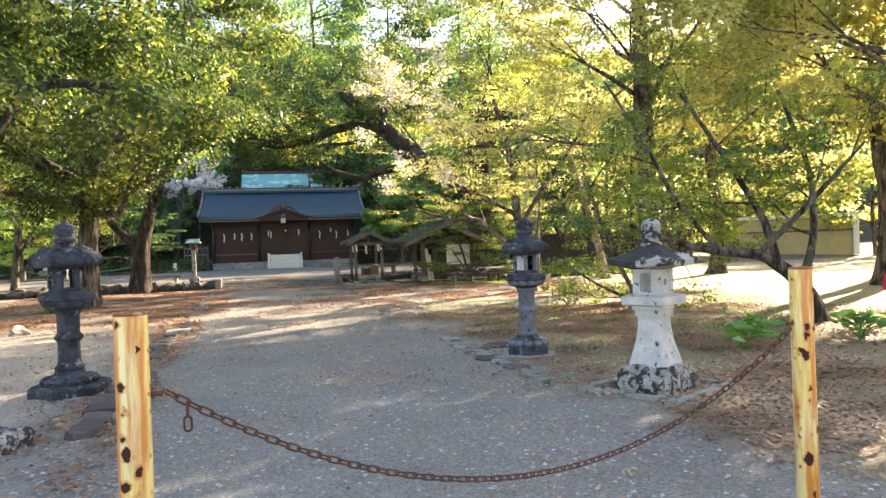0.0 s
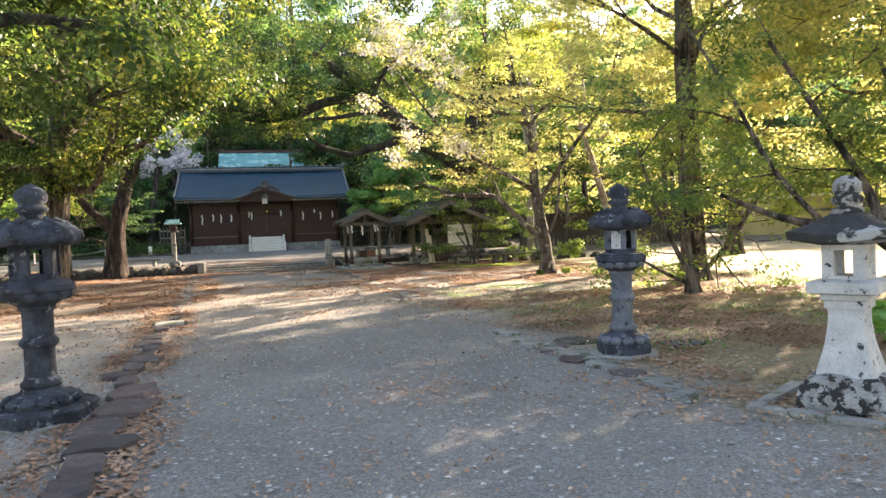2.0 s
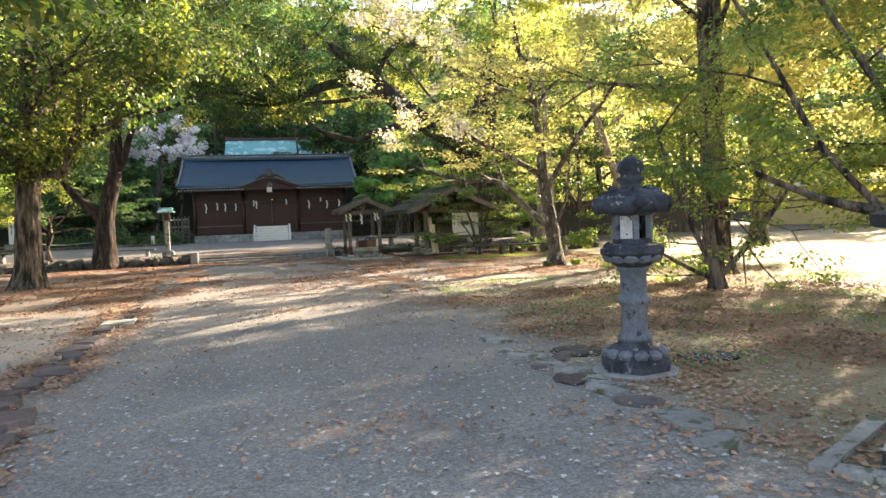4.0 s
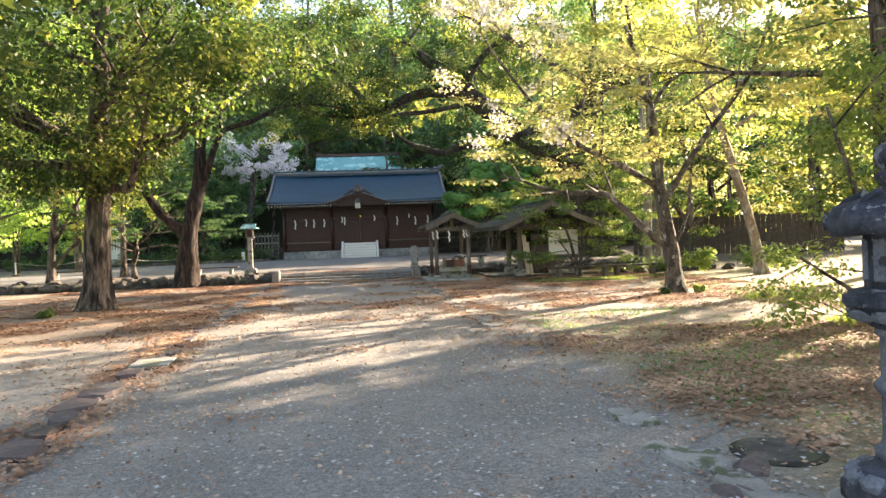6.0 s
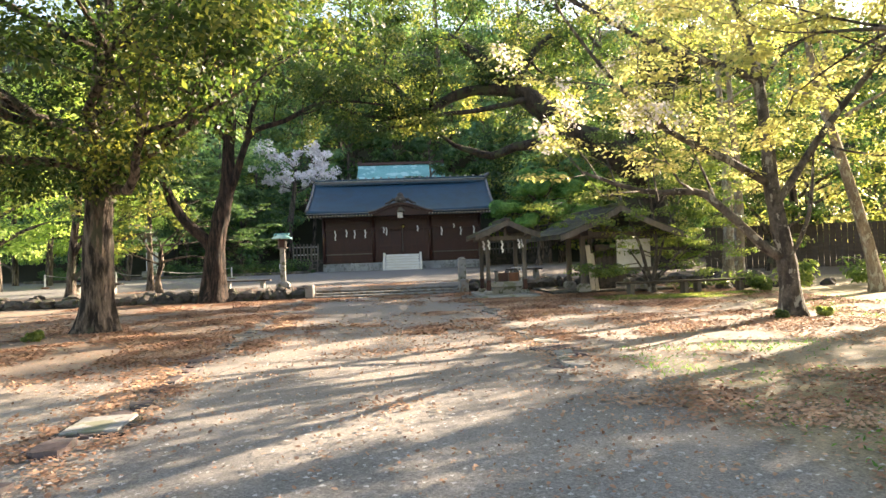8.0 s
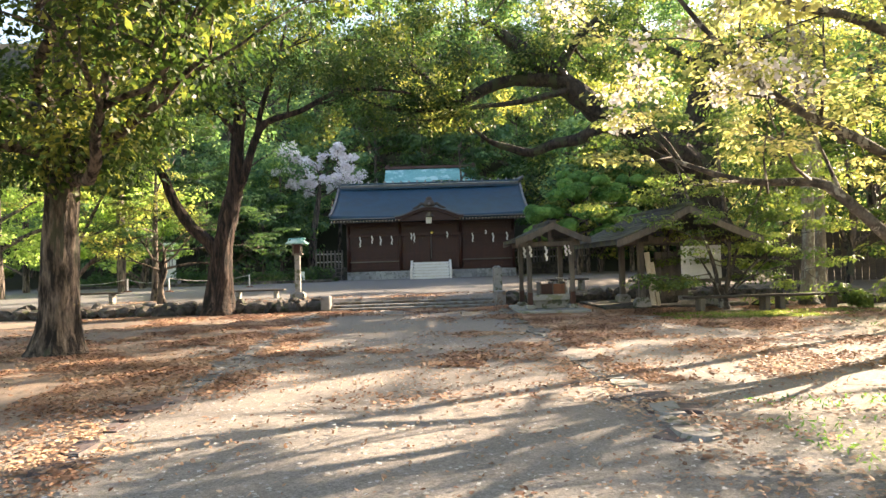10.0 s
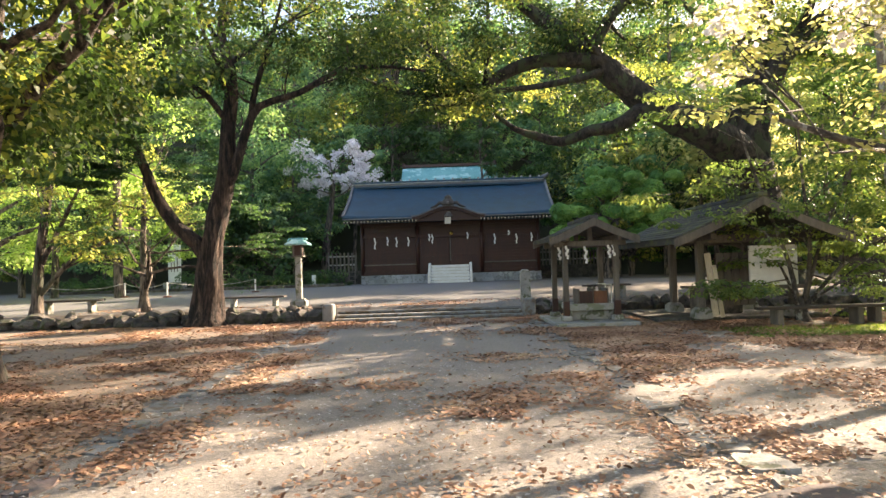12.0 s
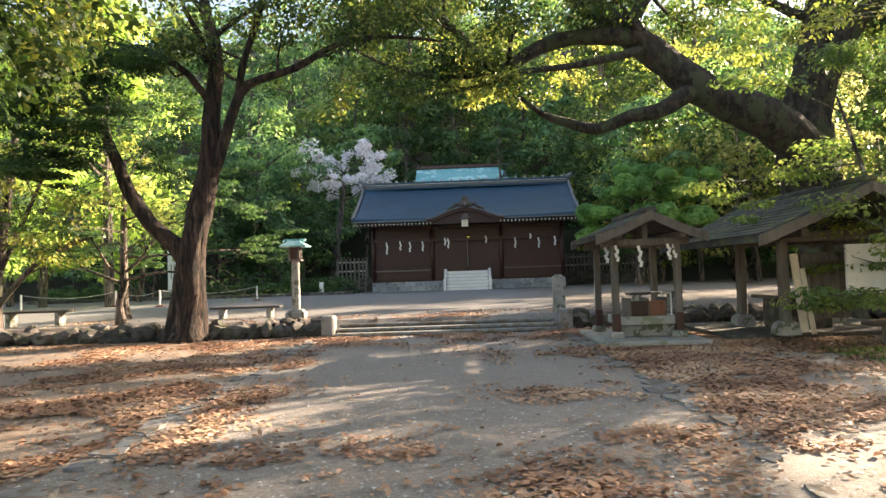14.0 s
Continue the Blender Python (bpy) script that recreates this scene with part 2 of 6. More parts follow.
M_PEBBLE = material("pale_pebble", (0.55, 0.54, 0.52), (0.35, 0.35, 0.36), 5, 0.9, 0.2, 40, island=0.3)


# ---- mesh helpers ----
def part(name, bm, mat, parent=None, label="", smooth=False):
    """Links a bmesh as one mesh object."""
    me = bpy.data.meshes.new(name)
    bm.to_mesh(me)
    bm.free()
    me.materials.append(mat)
    if smooth:
        me.polygons.foreach_set("use_smooth", [True] * len(me.polygons))
    ob = new(name, me)
    if parent:
        ob.parent = parent
    return tagged(ob, label) if label else ob


def piece(name, me, parent, m):
    """One more object on a shared mesh."""
    ob = new(name, me)
    ob.parent = parent
    ob.matrix_basis = m
    return ob


def thing(name, m, label, category, group="", kind=""):
    e = new(name)
    e.matrix_basis = m
    return tagged(e, label, category, group, kind)


def block(sx, sy, sz, m=None, bevel=0.0, bm=None):
    bm = bm or bmesh.new()
    vs = bmesh.ops.create_cube(bm, size=1, matrix=(m or Matrix()) @ Matrix.Diagonal((sx, sy, sz, 1)))["verts"]
    if bevel:
        es = list({e for v in vs for e in v.link_edges})
        bmesh.ops.bevel(bm, geom=es, offset=bevel, segments=1, affect='EDGES')
    return bm


def at(x, y, z, rz=0.0, rx=0.0, ry=0.0):
    return pose(x, y, z, rx, ry, rz)


def lathe(profile, n=24, m=None, bm=None, turn=0.0):
    """Rings of n corners through (radius, height); closed at both ends."""
    bm = bm or bmesh.new()
    m = m or Matrix()
    rings = []
    for r, z in profile:
        rings.append([bm.verts.new(m @ Vector((r * math.cos(2 * math.pi * (i + turn) / n), r * math.sin(2 * math.pi * (i + turn) / n), z))) for i in range(n)])
    for a, b in zip(rings, rings[1:]):
        for i in range(n):
            bm.faces.new((a[i], a[(i + 1) % n], b[(i + 1) % n], b[i]))
    bm.faces.new(list(reversed(rings[0])))
    bm.faces.new(rings[-1])
    return bm


def tube(bm, pts, radii, n=8, wobble=0.0):
    """A tapered limb along points."""
    pts = [Vector(p) for p in pts]
    rings = []
    up = Vector((0.3, 0.9, 0.2)).normalized()
    for i, p in enumerate(pts):
        d = (pts[min(i + 1, len(pts) - 1)] - pts[max(i - 1, 0)]).normalized()
        a = d.cross(up)
        if a.length < 0.1:
            a = d.cross(Vector((1, 0, 0)))
        a.normalize()
        b = d.cross(a)
        ring = []
        for k in range(n):
            w = 2 * math.pi * k / n
            r = radii[i] * (1 + wobble * noise.noise(p * 1.7 + Vector((k * 0.9, 0, 0))) + 0.4 * wobble * noise.noise(Vector((k * 2.7, p.z * 1.3, p.x))))
            ring.append(bm.verts.new(p + a * (r * math.cos(w)) + b * (r * math.sin(w))))
        rings.append(ring)
    for r0, r1 in zip(rings, rings[1:]):
        for k in range(n):
            bm.faces.new((r0[k], r0[(k + 1) % n], r1[(k + 1) % n], r1[k]))
    bm.faces.new(rings[-1])
    bm.faces.new(list(reversed(rings[0])))


def spline(pts, radii, step=0.35):
    """Smooth points and radii through the given ones."""
    pts = [Vector(p) for p in pts]
    out, rad = [], []
    for i in range(len(pts) - 1):
        p0, p1, p2, p3 = pts[max(i - 1, 0)], pts[i], pts[i + 1], pts[min(i + 2, len(pts) - 1)]
        k = max(2, int((p2 - p1).length / step))
        for j in range(k):
            t = j / k
            out.append(0.5 * (2 * p1 + (p2 - p0) * t + (2 * p0 - 5 * p1 + 4 * p2 - p3) * t * t + (3 * p1 - p0 - 3 * p2 + p3) * t ** 3))
            rad.append(radii[i] + (radii[i + 1] - radii[i]) * t)
    return out + [pts[-1]], rad + [radii[-1]]


def leaf_mesh(name, centres, sizes, mat, rng, flat=0.0, aspect=0.5, parent=None, normals=None, jitter=0.55):
    """Many small folded leaves as one mesh; flat: 0 any way, 1 lying level."""
    n = len(centres)
    nor = rng.normal(size=(n, 3))
    nor /= np.linalg.norm(nor, axis=1, keepdims=True)
    nor[:, 2] = np.abs(nor[:, 2])
    nor = nor * (1 - flat) + np.array([0, 0, 1.0]) * flat
    if normals is not None:
        nor = nor * jitter + normals + np.array([0, 0, 0.25])
    nor /= np.linalg.norm(nor, axis=1, keepdims=True)
    a = np.cross(nor, rng.normal(size=(n, 3)))
    a /= np.linalg.norm(a, axis=1, keepdims=True)
    b = np.cross(nor, a)
    s = np.asarray(sizes)[:, None]
    lift = nor * s * 0.12
    v = np.stack([centres - a * s * 0.5, centres + b * s * aspect * 0.5 + lift, centres + a * s * 0.5, centres - b * s * aspect * 0.5 + lift], 1).reshape(-1, 3)
    me = bpy.data.meshes.new(name)
    me.vertices.add(4 * n)
    me.vertices.foreach_set("co", v.astype(np.float32).ravel())
    me.loops.add(4 * n)
    me.loops.foreach_set("vertex_index", np.arange(4 * n, dtype=np.int32))
    me.polygons.add(n)
    me.polygons.foreach_set("loop_start", np.arange(0, 4 * n, 4, dtype=np.int32))
    me.update(calc_edges=True)
    me.materials.append(mat)
    ob = new(name, me)
    if parent:
        ob.parent = parent
    return ob


def clusters(rng, tips, per, radius, squash=0.6):
    """Leaf places round the ends of twigs, thicker at the rim of each spray."""
    tips = np.asarray(tips)
    n = len(tips) * per
    d = rng.normal(size=(n, 3))
    d /= np.linalg.norm(d, axis=1, keepdims=True)
    r = radius * (0.35 + 0.65 * rng.random(n) ** 0.6) * np.repeat(rng.uniform(0.6, 1.25, len(tips)), per)
    out = d.copy()
    d *= r[:, None]
    d[:, 2] *= squash
    return np.repeat(tips, per, 0) + d, out


def grow(rng, bm, start, way, length, radius, level, tips, bend=0.25, lift=0.1, split=3, twist=0.9, keep=None):
    """A limb that wanders, thins and splits; collects the ends of its twigs."""
    n = max(3, int(length / 0.5))
    p, d = Vector(start), Vector(way).normalized()
    pts, rad = [p.copy()], [radius]
    kids = []
    for i in range(n):
        d = (d + Vector(rng.normal(size=3)) * bend * 0.5 + Vector((0, 0, lift * 0.3))).normalized()
        if keep and i and not keep(p + d * (length / n)):
            d = Vector((d.x * 0.6, d.y * 0.6, abs(d.z) + 0.35)).normalized()
            if not keep(p + d * (length / n)):
                break
        p = p + d * (length / n)
        pts.append(p.copy())
        rad.append(radius * (1 - 0.75 * (i + 1) / n))
        if i >= n * 0.25 or i == n - 1:
            kids.append((p.copy(), d.copy(), rad[-1]))
    if len(pts) < 3 or not kids:
        return
    rad[-1] = min(rad[-1], radius * 0.3)
    tube(bm, pts, rad, 7 if level > 1 else 4)
    if level == 1:
        tips.append(tuple(pts[len(pts) // 2]))
    if level <= 0:
        tips.append(tuple(p))
        tips.append(tuple(pts[len(pts) * 2 // 3]))
        return
    for k in range(split + (level > 1)):
        q, dd, rr = kids[int(rng.integers(len(kids)))] if k else kids[-1]
        side = Vector(rng.normal(size=3))
        side -= side.dot(dd) * dd
        nd = dd + side.normalized() * twist * rng.uniform(0.6, 1.3)
        nd.z *= 0.7
        grow(rng, bm, q, nd, length * rng.uniform(0.45, 0.65), max(0.012, rr * 0.75), level - 1, tips, bend, lift, split, twist, keep)


def tree(name, label, base, trunk, limbs, bark, leaf, seed, per=60, leaf_size=0.15, spray=0.7, squash=0.6, level=2, split=3, flat=0.2, blossom=None, group="", lift=0.1, keep=None, bend=0.25, fill=(), boughs=()):
    """trunk: (points, radii) from the ground; limbs: (start, way, length, radius), or (points, radii) for one of a known run."""
    rng = np.random.default_rng(seed)
    top = thing(name, at(0, 0, 0), label, "tree", group)
    bm = bmesh.new()
    pts, rad = spline(*trunk)
    r0 = rad[0]
    for i, p in enumerate(pts):
        h = p.z - pts[0].z
        rad[i] += r0 * 0.75 * math.exp(-h / 0.3)
    tube(bm, pts, rad, 28, 0.24)
    part("trunk", bm, bark, top, smooth=True)
    tips = []
    for lb in limbs:
        bm = bmesh.new()
        if len(lb) == 2:
            pts, rad = spline(*lb)
            tube(bm, pts, rad, 9, 0.2)
            k = max(2, int(len(pts) * 0.45))
            for j in range(k):
                i = int(len(pts) * (0.3 + 0.7 * j / k))
                i = min(i, len(pts) - 2)
                d = (pts[i + 1] - pts[i]).normalized()
                side = Vector(rng.normal(size=3))
                grow(rng, bm, pts[i], d * 0.4 + side.normalized() * 0.9, rng.uniform(1.0, 2.0), max(0.02, rad[i] * 0.45), max(0, level - 1), tips, bend, lift, split, keep=keep)
        else:
            grow(rng, bm, lb[0], lb[1], lb[2], lb[3], level, tips, bend, lift, split, keep=keep)
        part("limb", bm, bark, top, smooth=True)
    for c, r, n in fill:
        d = rng.normal(size=(n, 3))
        d = d / np.linalg.norm(d, axis=1, keepdims=True) * rng.uniform(0.45, 1.0, n)[:, None] ** 0.5
        tips += [tuple(q) for q in np.array(c) + d * np.array(r)]
    if keep:
        tips = [p for p in tips if keep(Vector(p))]
    if leaf:
        c, o = clusters(rng, tips, per, spray, squash)
        leaf_mesh("crown", c, rng.uniform(0.6, 1.3, len(c)) * leaf_size, leaf, rng, flat, 0.55, top, o * (1 - flat))
    for mat2, spots, per2, size2, spray2, squash2, flat2 in boughs:
        more = []
        for c, r, n in spots:
            d = rng.normal(size=(n, 3))
            d = d / np.linalg.norm(d, axis=1, keepdims=True) * rng.uniform(0.2, 1.0, n)[:, None] ** 0.5
            more += [tuple(q) for q in np.array(c) + d * np.array(r)]
        c, o = clusters(rng, more, per2, spray2, squash2)
        leaf_mesh("bough", c, rng.uniform(0.6, 1.3, len(c)) * size2, mat2, rng, flat2, 0.45, top, o * (1 - flat2))
    if blossom:
        f = [p for p in tips if rng.random() < blossom[1] and (len(blossom) < 5 or blossom[4](p))]
        c, o = clusters(rng, f, blossom[2], spray * 0.5, 0.8)
        leaf_mesh("blossom", c, rng.uniform(0.7, 1.3, len(c)) * blossom[3], blossom[0], rng, 0, 0.95, top)
    return top


def auto_limbs(rng_seed, base, h0, h1, n, length, radius, rise=0.35, toward=None):
    """Limbs all round a trunk between two heights."""
    rng = np.random.default_rng(rng_seed)
    out = []
    for i in range(n):
        a = i * 2.4 + rng.uniform(-0.4, 0.4)
        t = i / max(1, n - 1)
        z = h0 + (h1 - h0) * t
        w = Vector((math.cos(a), math.sin(a), rise + 0.8 * t))
        if toward:
            w += Vector(toward)
        b = Vector(base[0]) + (Vector(base[1]) - Vector(base[0])) * t if isinstance(base[0], (tuple, Vector)) else Vector((base[0], base[1], 0))
        out.append(((b.x, b.y, z), w, length * rng.uniform(0.75, 1.15) * (1 - 0.25 * t), radius * (1 - 0.45 * t)))
    return out


# ---- ground ----
TERRACE, FAR = 0.36, 0.48


def ground_height(x, y):
    """Level court, a terrace behind the steps, a wooded hill behind the shrine."""
    z = TERRACE * min(1, max(0, (y - 35.35) / 0.25)) + (FAR - TERRACE) * min(1, max(0, (y - 38) / 18))
    if x > 16 or x < -24:
        z = TERRACE * min(1, max(0, (y - 33) / 6))
    hill = max(0, y - 73)
    z += min(44, 0.68 * hill) + (0.6 * noise.noise(Vector((x, y, 0)) * 0.06) if hill > 0 else 0)
    near = abs(x) < 30 and -5 < y < 34
    return z + 0.025 * noise.noise(Vector((x, y, 3)) * 0.35) * (1 if near else 1)


def ground():
    xs = [-900, -300, -120, -70] + list(np.arange(-46, 50, 1.0)) + [70, 120, 300, 900]
    ys = [-900, -300, -100, -40, -20] + list(np.arange(-10, 35, 1.0)) + [35.0, 35.35, 35.6, 36] + list(np.arange(37, 76, 1.5)) + list(np.arange(77, 140, 4.0)) + [160, 220, 400, 900]
    bm = bmesh.new()
    grid = [[bm.verts.new((x, y, ground_height(x, y))) for x in xs] for y in ys]
    for r0, r1 in zip(grid, grid[1:]):
        for i in range(len(xs) - 1):
            bm.faces.new((r0[i], r0[i + 1], r1[i + 1], r1[i]))
    m = material("court_ground", (0.19, 0.184, 0.174), (0.29, 0.275, 0.253), 0.4, 0.95, 0.7, 45, grain=0.42)
    n, l = m.node_tree.nodes, m.node_tree.links
    b = n["Principled BSDF"]
    col = b.inputs["Base Color"].links[0].from_socket
    g = n.new("ShaderNodeNewGeometry")
    sep = n.new("ShaderNodeSeparateXYZ")
    l.new(g.outputs["Position"], sep.inputs[0])
    wob = n.new("ShaderNodeTexNoise")
    wob.inputs["Scale"].default_value, wob.inputs["Detail"].default_value = 0.45, 6
    l.new(g.outputs["Position"], wob.inputs[0])

    def band(axis, lo, hi, amp):
        a = n.new("ShaderNodeMath")
        a.operation = 'MULTIPLY_ADD'
        l.new(wob.outputs[0], a.inputs[0])
        a.inputs[1].default_value = amp
        l.new(sep.outputs[axis], a.inputs[2])
        r = n.new("ShaderNodeMapRange")
        r.inputs[1].default_value, r.inputs[2].default_value = lo + amp * 0.5, hi + amp * 0.5
        l.new(a.outputs[0], r.inputs[0])
        return r.outputs[0]

    def both(a, c):
        x = n.new("ShaderNodeMath")
        x.operation = 'MULTIPLY'
        l.new(a, x.inputs[0])
        l.new(c, x.inputs[1])
        return x.outputs[0]

    def over(f, base, c):
        x = n.new("ShaderNodeMix")
        x.data_type = 'RGBA'
        l.new(f, x.inputs[0])
        l.new(base, x.inputs[6])
        x.inputs[7].default_value = (*c, 1)
        return x.outputs[2]

    soil = n.new("ShaderNodeMapRange")
    sn = n.new("ShaderNodeTexNoise")
    sn.inputs["Scale"].default_value, sn.inputs["Detail"].default_value = 1.1, 8
    l.new(g.outputs["Position"], sn.inputs[0])
    soil.inputs[1].default_value, soil.inputs[2].default_value = 0.3, 0.48
    l.new(sn.outputs[0], soil.inputs[0])
    col = over(band(1, 14.0, 20.0, 6.0), col, (0.265, 0.235, 0.21))
    col = over(both(band(0, -2.0, -2.8, 0.8), band(1, 19, 15, 4)), col, (0.43, 0.375, 0.315))
    col = over(both(band(0, -2.2, -3.6, 2.0), band(1, 17, 22, 5)), col, (0.275, 0.205, 0.155))
    col = over(both(both(band(0, 3.4, 5.0, 2.0), band(1, 19, 14, 4)), soil.outputs[0]), col, (0.27, 0.225, 0.1))
    col = over(both(both(band(0, 3.2, 4.4, 2.0), band(1, 16, 12, 4)), band(1, 3, 5, 2)), col, (0.27, 0.22, 0.13))
    col = over(both(band(0, 8.5, 11, 3), band(1, 15, 18, 3)), col, (0.3, 0.25, 0.15))
    # terrace tone lowered: the trees' shade over it is put into the colour
    col = over(band(1, 35.4, 36.6, 1.0), col, (0.155, 0.15, 0.147))
    # brown soil east of the steps, with tree shade mixed into its tone
    col = over(both(band(0, 3.6, 6.0, 1.5), band(1, 34.6, 35.4, 0.6)), col, (0.15, 0.125, 0.1))
    # near-black under the woods: forest shade put into the ground colour
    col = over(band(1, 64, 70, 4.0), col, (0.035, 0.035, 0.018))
    # gravel: single grains of their own tone, a few pale ones, a few dark
    for scale, lo, hi, amount in ((95.0, 0.55, 1.4, 0.6), (34.0, 0.72, 1.25, 0.6)):
        grit = n.new("ShaderNodeTexVoronoi")
        grit.inputs["Scale"].default_value = scale
        l.new(g.outputs["Position"], grit.inputs[0])
        tone = n.new("ShaderNodeSeparateColor")
        l.new(grit.outputs["Color"], tone.inputs[0])
        value = n.new("ShaderNodeMapRange")
        value.inputs[3].default_value, value.inputs[4].default_value = lo, hi
        l.new(tone.outputs[0], value.inputs[0])
        hs = n.new("ShaderNodeHueSaturation")
        hs.inputs["Fac"].default_value = amount
        l.new(value.outputs[0], hs.inputs["Value"])
        l.new(col, hs.inputs["Color"])
        col = hs.outputs[0]
        rel = n.new("ShaderNodeBump")
        rel.inputs["Strength"].default_value, rel.inputs["Distance"].default_value = 0.45, 0.25 / scale
        l.new(tone.outputs[1], rel.inputs["Height"])
        l.new(b.inputs["Normal"].links[0].from_socket, rel.inputs["Normal"])
        l.new(rel.outputs[0], b.inputs["Normal"])
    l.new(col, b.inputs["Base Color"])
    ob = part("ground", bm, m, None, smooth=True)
    tagged(ob, "grey gravel court with worn soil and moss, rear darkened for tree shade", "ground", kind="structure")


ground()


# ---- shrine hall ----
def roof_z(v, low, high):
    """Height over the run from eave (0) to ridge (1), hollow like a thatch curve."""
    return low + (high - low) * (0.62 * v + 0.38 * v * v)


def shrine():
    hall = thing("shrine_hall", at(1.85, 60.0, 0, -1.8), "dark timber shrine hall under a curved blue-grey copper roof", "shrine")
    W0, W1, D = -5.95, 6.0, 7.0
    body = part("wall", block(W1 - W0, D, 3.5, at((W0 + W1) / 2, D / 2 + 0.06, 2.8)), M_WOOD, hall)
    for x in (W0 + 0.1, -2.15, 2.15, W1 - 0.1):
        part("post", lathe([(0.13, 1.1), (0.13, 4.55)], 12, at(x, -0.02, 0)), M_WOOD, hall, smooth=True)
    me = bpy.data.meshes.new("plank")
    bm = block(1.0, 0.04, 0.19, None, 0.008)
    bm.to_mesh(me)
    bm.free()
    me.materials.append(M_WOOD)
    for a, b in ((W0 + 0.22, -2.28), (2.28, W1 - 0.22)):
        for k in range(16):
            piece("plank", me, body, Matrix.Translation(((a + b) / 2, 0.045 + 0.004 * (k % 2), 1.22 + k * 0.2)) @ Matrix.Diagonal((b - a, 1, 1, 1)))
    for a, b in ((-2.02, -0.03), (0.03, 2.02)):
        d = part("door", block(b - a, 0.07, 2.35, at((a + b) / 2, 0.04, 2.3), 0.01), M_WOOD, hall)
        for x in (a + 0.08, b - 0.08):
            part("stile", block(0.12, 0.04, 2.3, at(x, -0.012, 2.3), 0.006), M_WOOD, d)
        for z in (1.25, 2.3, 3.4):
            part("rail", block(b - a - 0.28, 0.036, 0.12, at((a + b) / 2, -0.01, z), 0.006), M_WOOD, d)
    for z, y, h in ((1.2, -0.07, 0.16), (1.75, -0.05, 0.09), (3.62, -0.07, 0.18), (4.42, -0.08, 0.2)):
        for a, b in ((W0, -2.2), (2.2, W1)):
            part("beam", block(b - a, 0.12, h, at((a + b) / 2, y, z), 0.01), M_WOOD if z != 1.75 else M_OLDWOOD, hall)
    for z in (3.62, 4.42):
        part("beam", block(4.3, 0.12, 0.2, at(0, -0.075, z), 0.01), M_WOOD, hall)
    # stone base, block by block
    base = part("stone_base", block(W1 - W0 + 0.1, D, 0.62, at((W0 + W1) / 2, D / 2 + 0.08, 0.76)), M_ASHLAR, hall)
    me = bpy.data.meshes.new("stone_block")
    bm = block(0.78, 0.12, 0.3, None, 0.012)
    bm.to_mesh(me)
    bm.free()
    me.materials.append(M_ASHLAR)
    for r in range(2):
        for k in range(15):
            x = W0 + 0.42 + k * 0.8 + 0.4 * r
            if x < W1 - 0.2:
                piece("stone_block", me, base, at(x, 0.03 - 0.03 * r, 0.6 + 0.31 * r))
    # roof
    half, yf, yr, yb = 6.9, -1.55, 3.4, 8.4
    bm = bmesh.new()
    nx, nv = 36, 14
    kara = lambda x: max(0.0, math.cos(min(1, abs(x) / 2.2) * math.pi / 2)) ** 1.5
    top, bot = [], []
    for side in (0, 1):
        for j in range(nv + 1):
            v = j / nv
            row, low = [], []
            for i in range(nx + 1):
                x = -half + 2 * half * i / nx
                x *= 1 + 0.012 * v
                y = yf + (yr - yf) * v if side == 0 else yr + (yb - yr) * v
                u = v if side == 0 else 1 - v
                z = roof_z(u, 4.82, 7.35) + 0.14 * (abs(x) / half) ** 4
                if side == 0:
                    z = max(z, roof_z(0, 4.82, 7.35) + 0.62 * kara(x) * (1 - 0.5 * v) + 1.1 * v * kara(x)) if abs(x) < 2.2 else z
                row.append(bm.verts.new((x, y, z)))
                low.append(bm.verts.new((x, y, z - 0.2)))
            top.append(row)
            bot.append(low)
    for s in (top, bot):
        for r0, r1 in zip(s, s[1:]):
            for i in range(nx):
                f = (r0[i], r0[i + 1], r1[i + 1], r1[i])
                bm.faces.new(f if s is top else tuple(reversed(f)))
    for a, b in ((top[0], bot[0]), (top[-1], bot[-1])):
        for i in range(nx):
            bm.faces.new((a[i], b[i], b[i + 1], a[i + 1]))
    for i in (0, nx):
        for j in range(len(top) - 1):
            bm.faces.new((top[j][i], top[j + 1][i], bot[j + 1][i], bot[j][i]))
    roof = part("roof", bm, M_COPPER, hall, smooth=True)
    # pale eave edge and rafter ends
    for a, b in ((-half, -2.2), (2.2, half)):
        part("eave_board", block(b - a, 0.05, 0.07, at((a + b) / 2, yf - 0.03, 4.72 + 0.03)), M_RIDGE, roof)
    me = bpy.data.meshes.new("rafter")
    bm = block(0.07, 1.5, 0.09, at(0, 0.7, 0.1, 0, 6))
    bm.to_mesh(me)
    bm.free()
    me.materials.append(M_OLDWOOD)
    for i in range(62):
        x = -half + 0.12 + i * (2 * half - 0.24) / 61
        if abs(x) > 1.9:
            piece("rafter", me, roof, at(x, yf + 0.02, 4.48))
    me = bpy.data.meshes.new("rafter_tip")
    bm = block(0.075, 0.02, 0.095, None)
    bm.to_mesh(me)
    bm.free()
    me.materials.append(M_PALEWOOD)
    for i in range(62):
        x = -half + 0.12 + i * (2 * half - 0.24) / 61
        if abs(x) > 1.9:
            piece("rafter_tip", me, roof, at(x, yf - 0.035, 4.575))
    # undulating gable board with its crest
    bm = bmesh.new()
    prev = None
    for i in range(41):
        x = -2.35 + 4.7 * i / 40
        z = 4.72 + 0.62 * kara(x)
        q = [bm.verts.new((x, yf - 0.06, z + 0.08)), bm.verts.new((x, yf - 0.06, z - 0.1)), bm.verts.new((x, yf + 0.3, z - 0.1)), bm.verts.new((x, yf + 0.3, z + 0.08))]
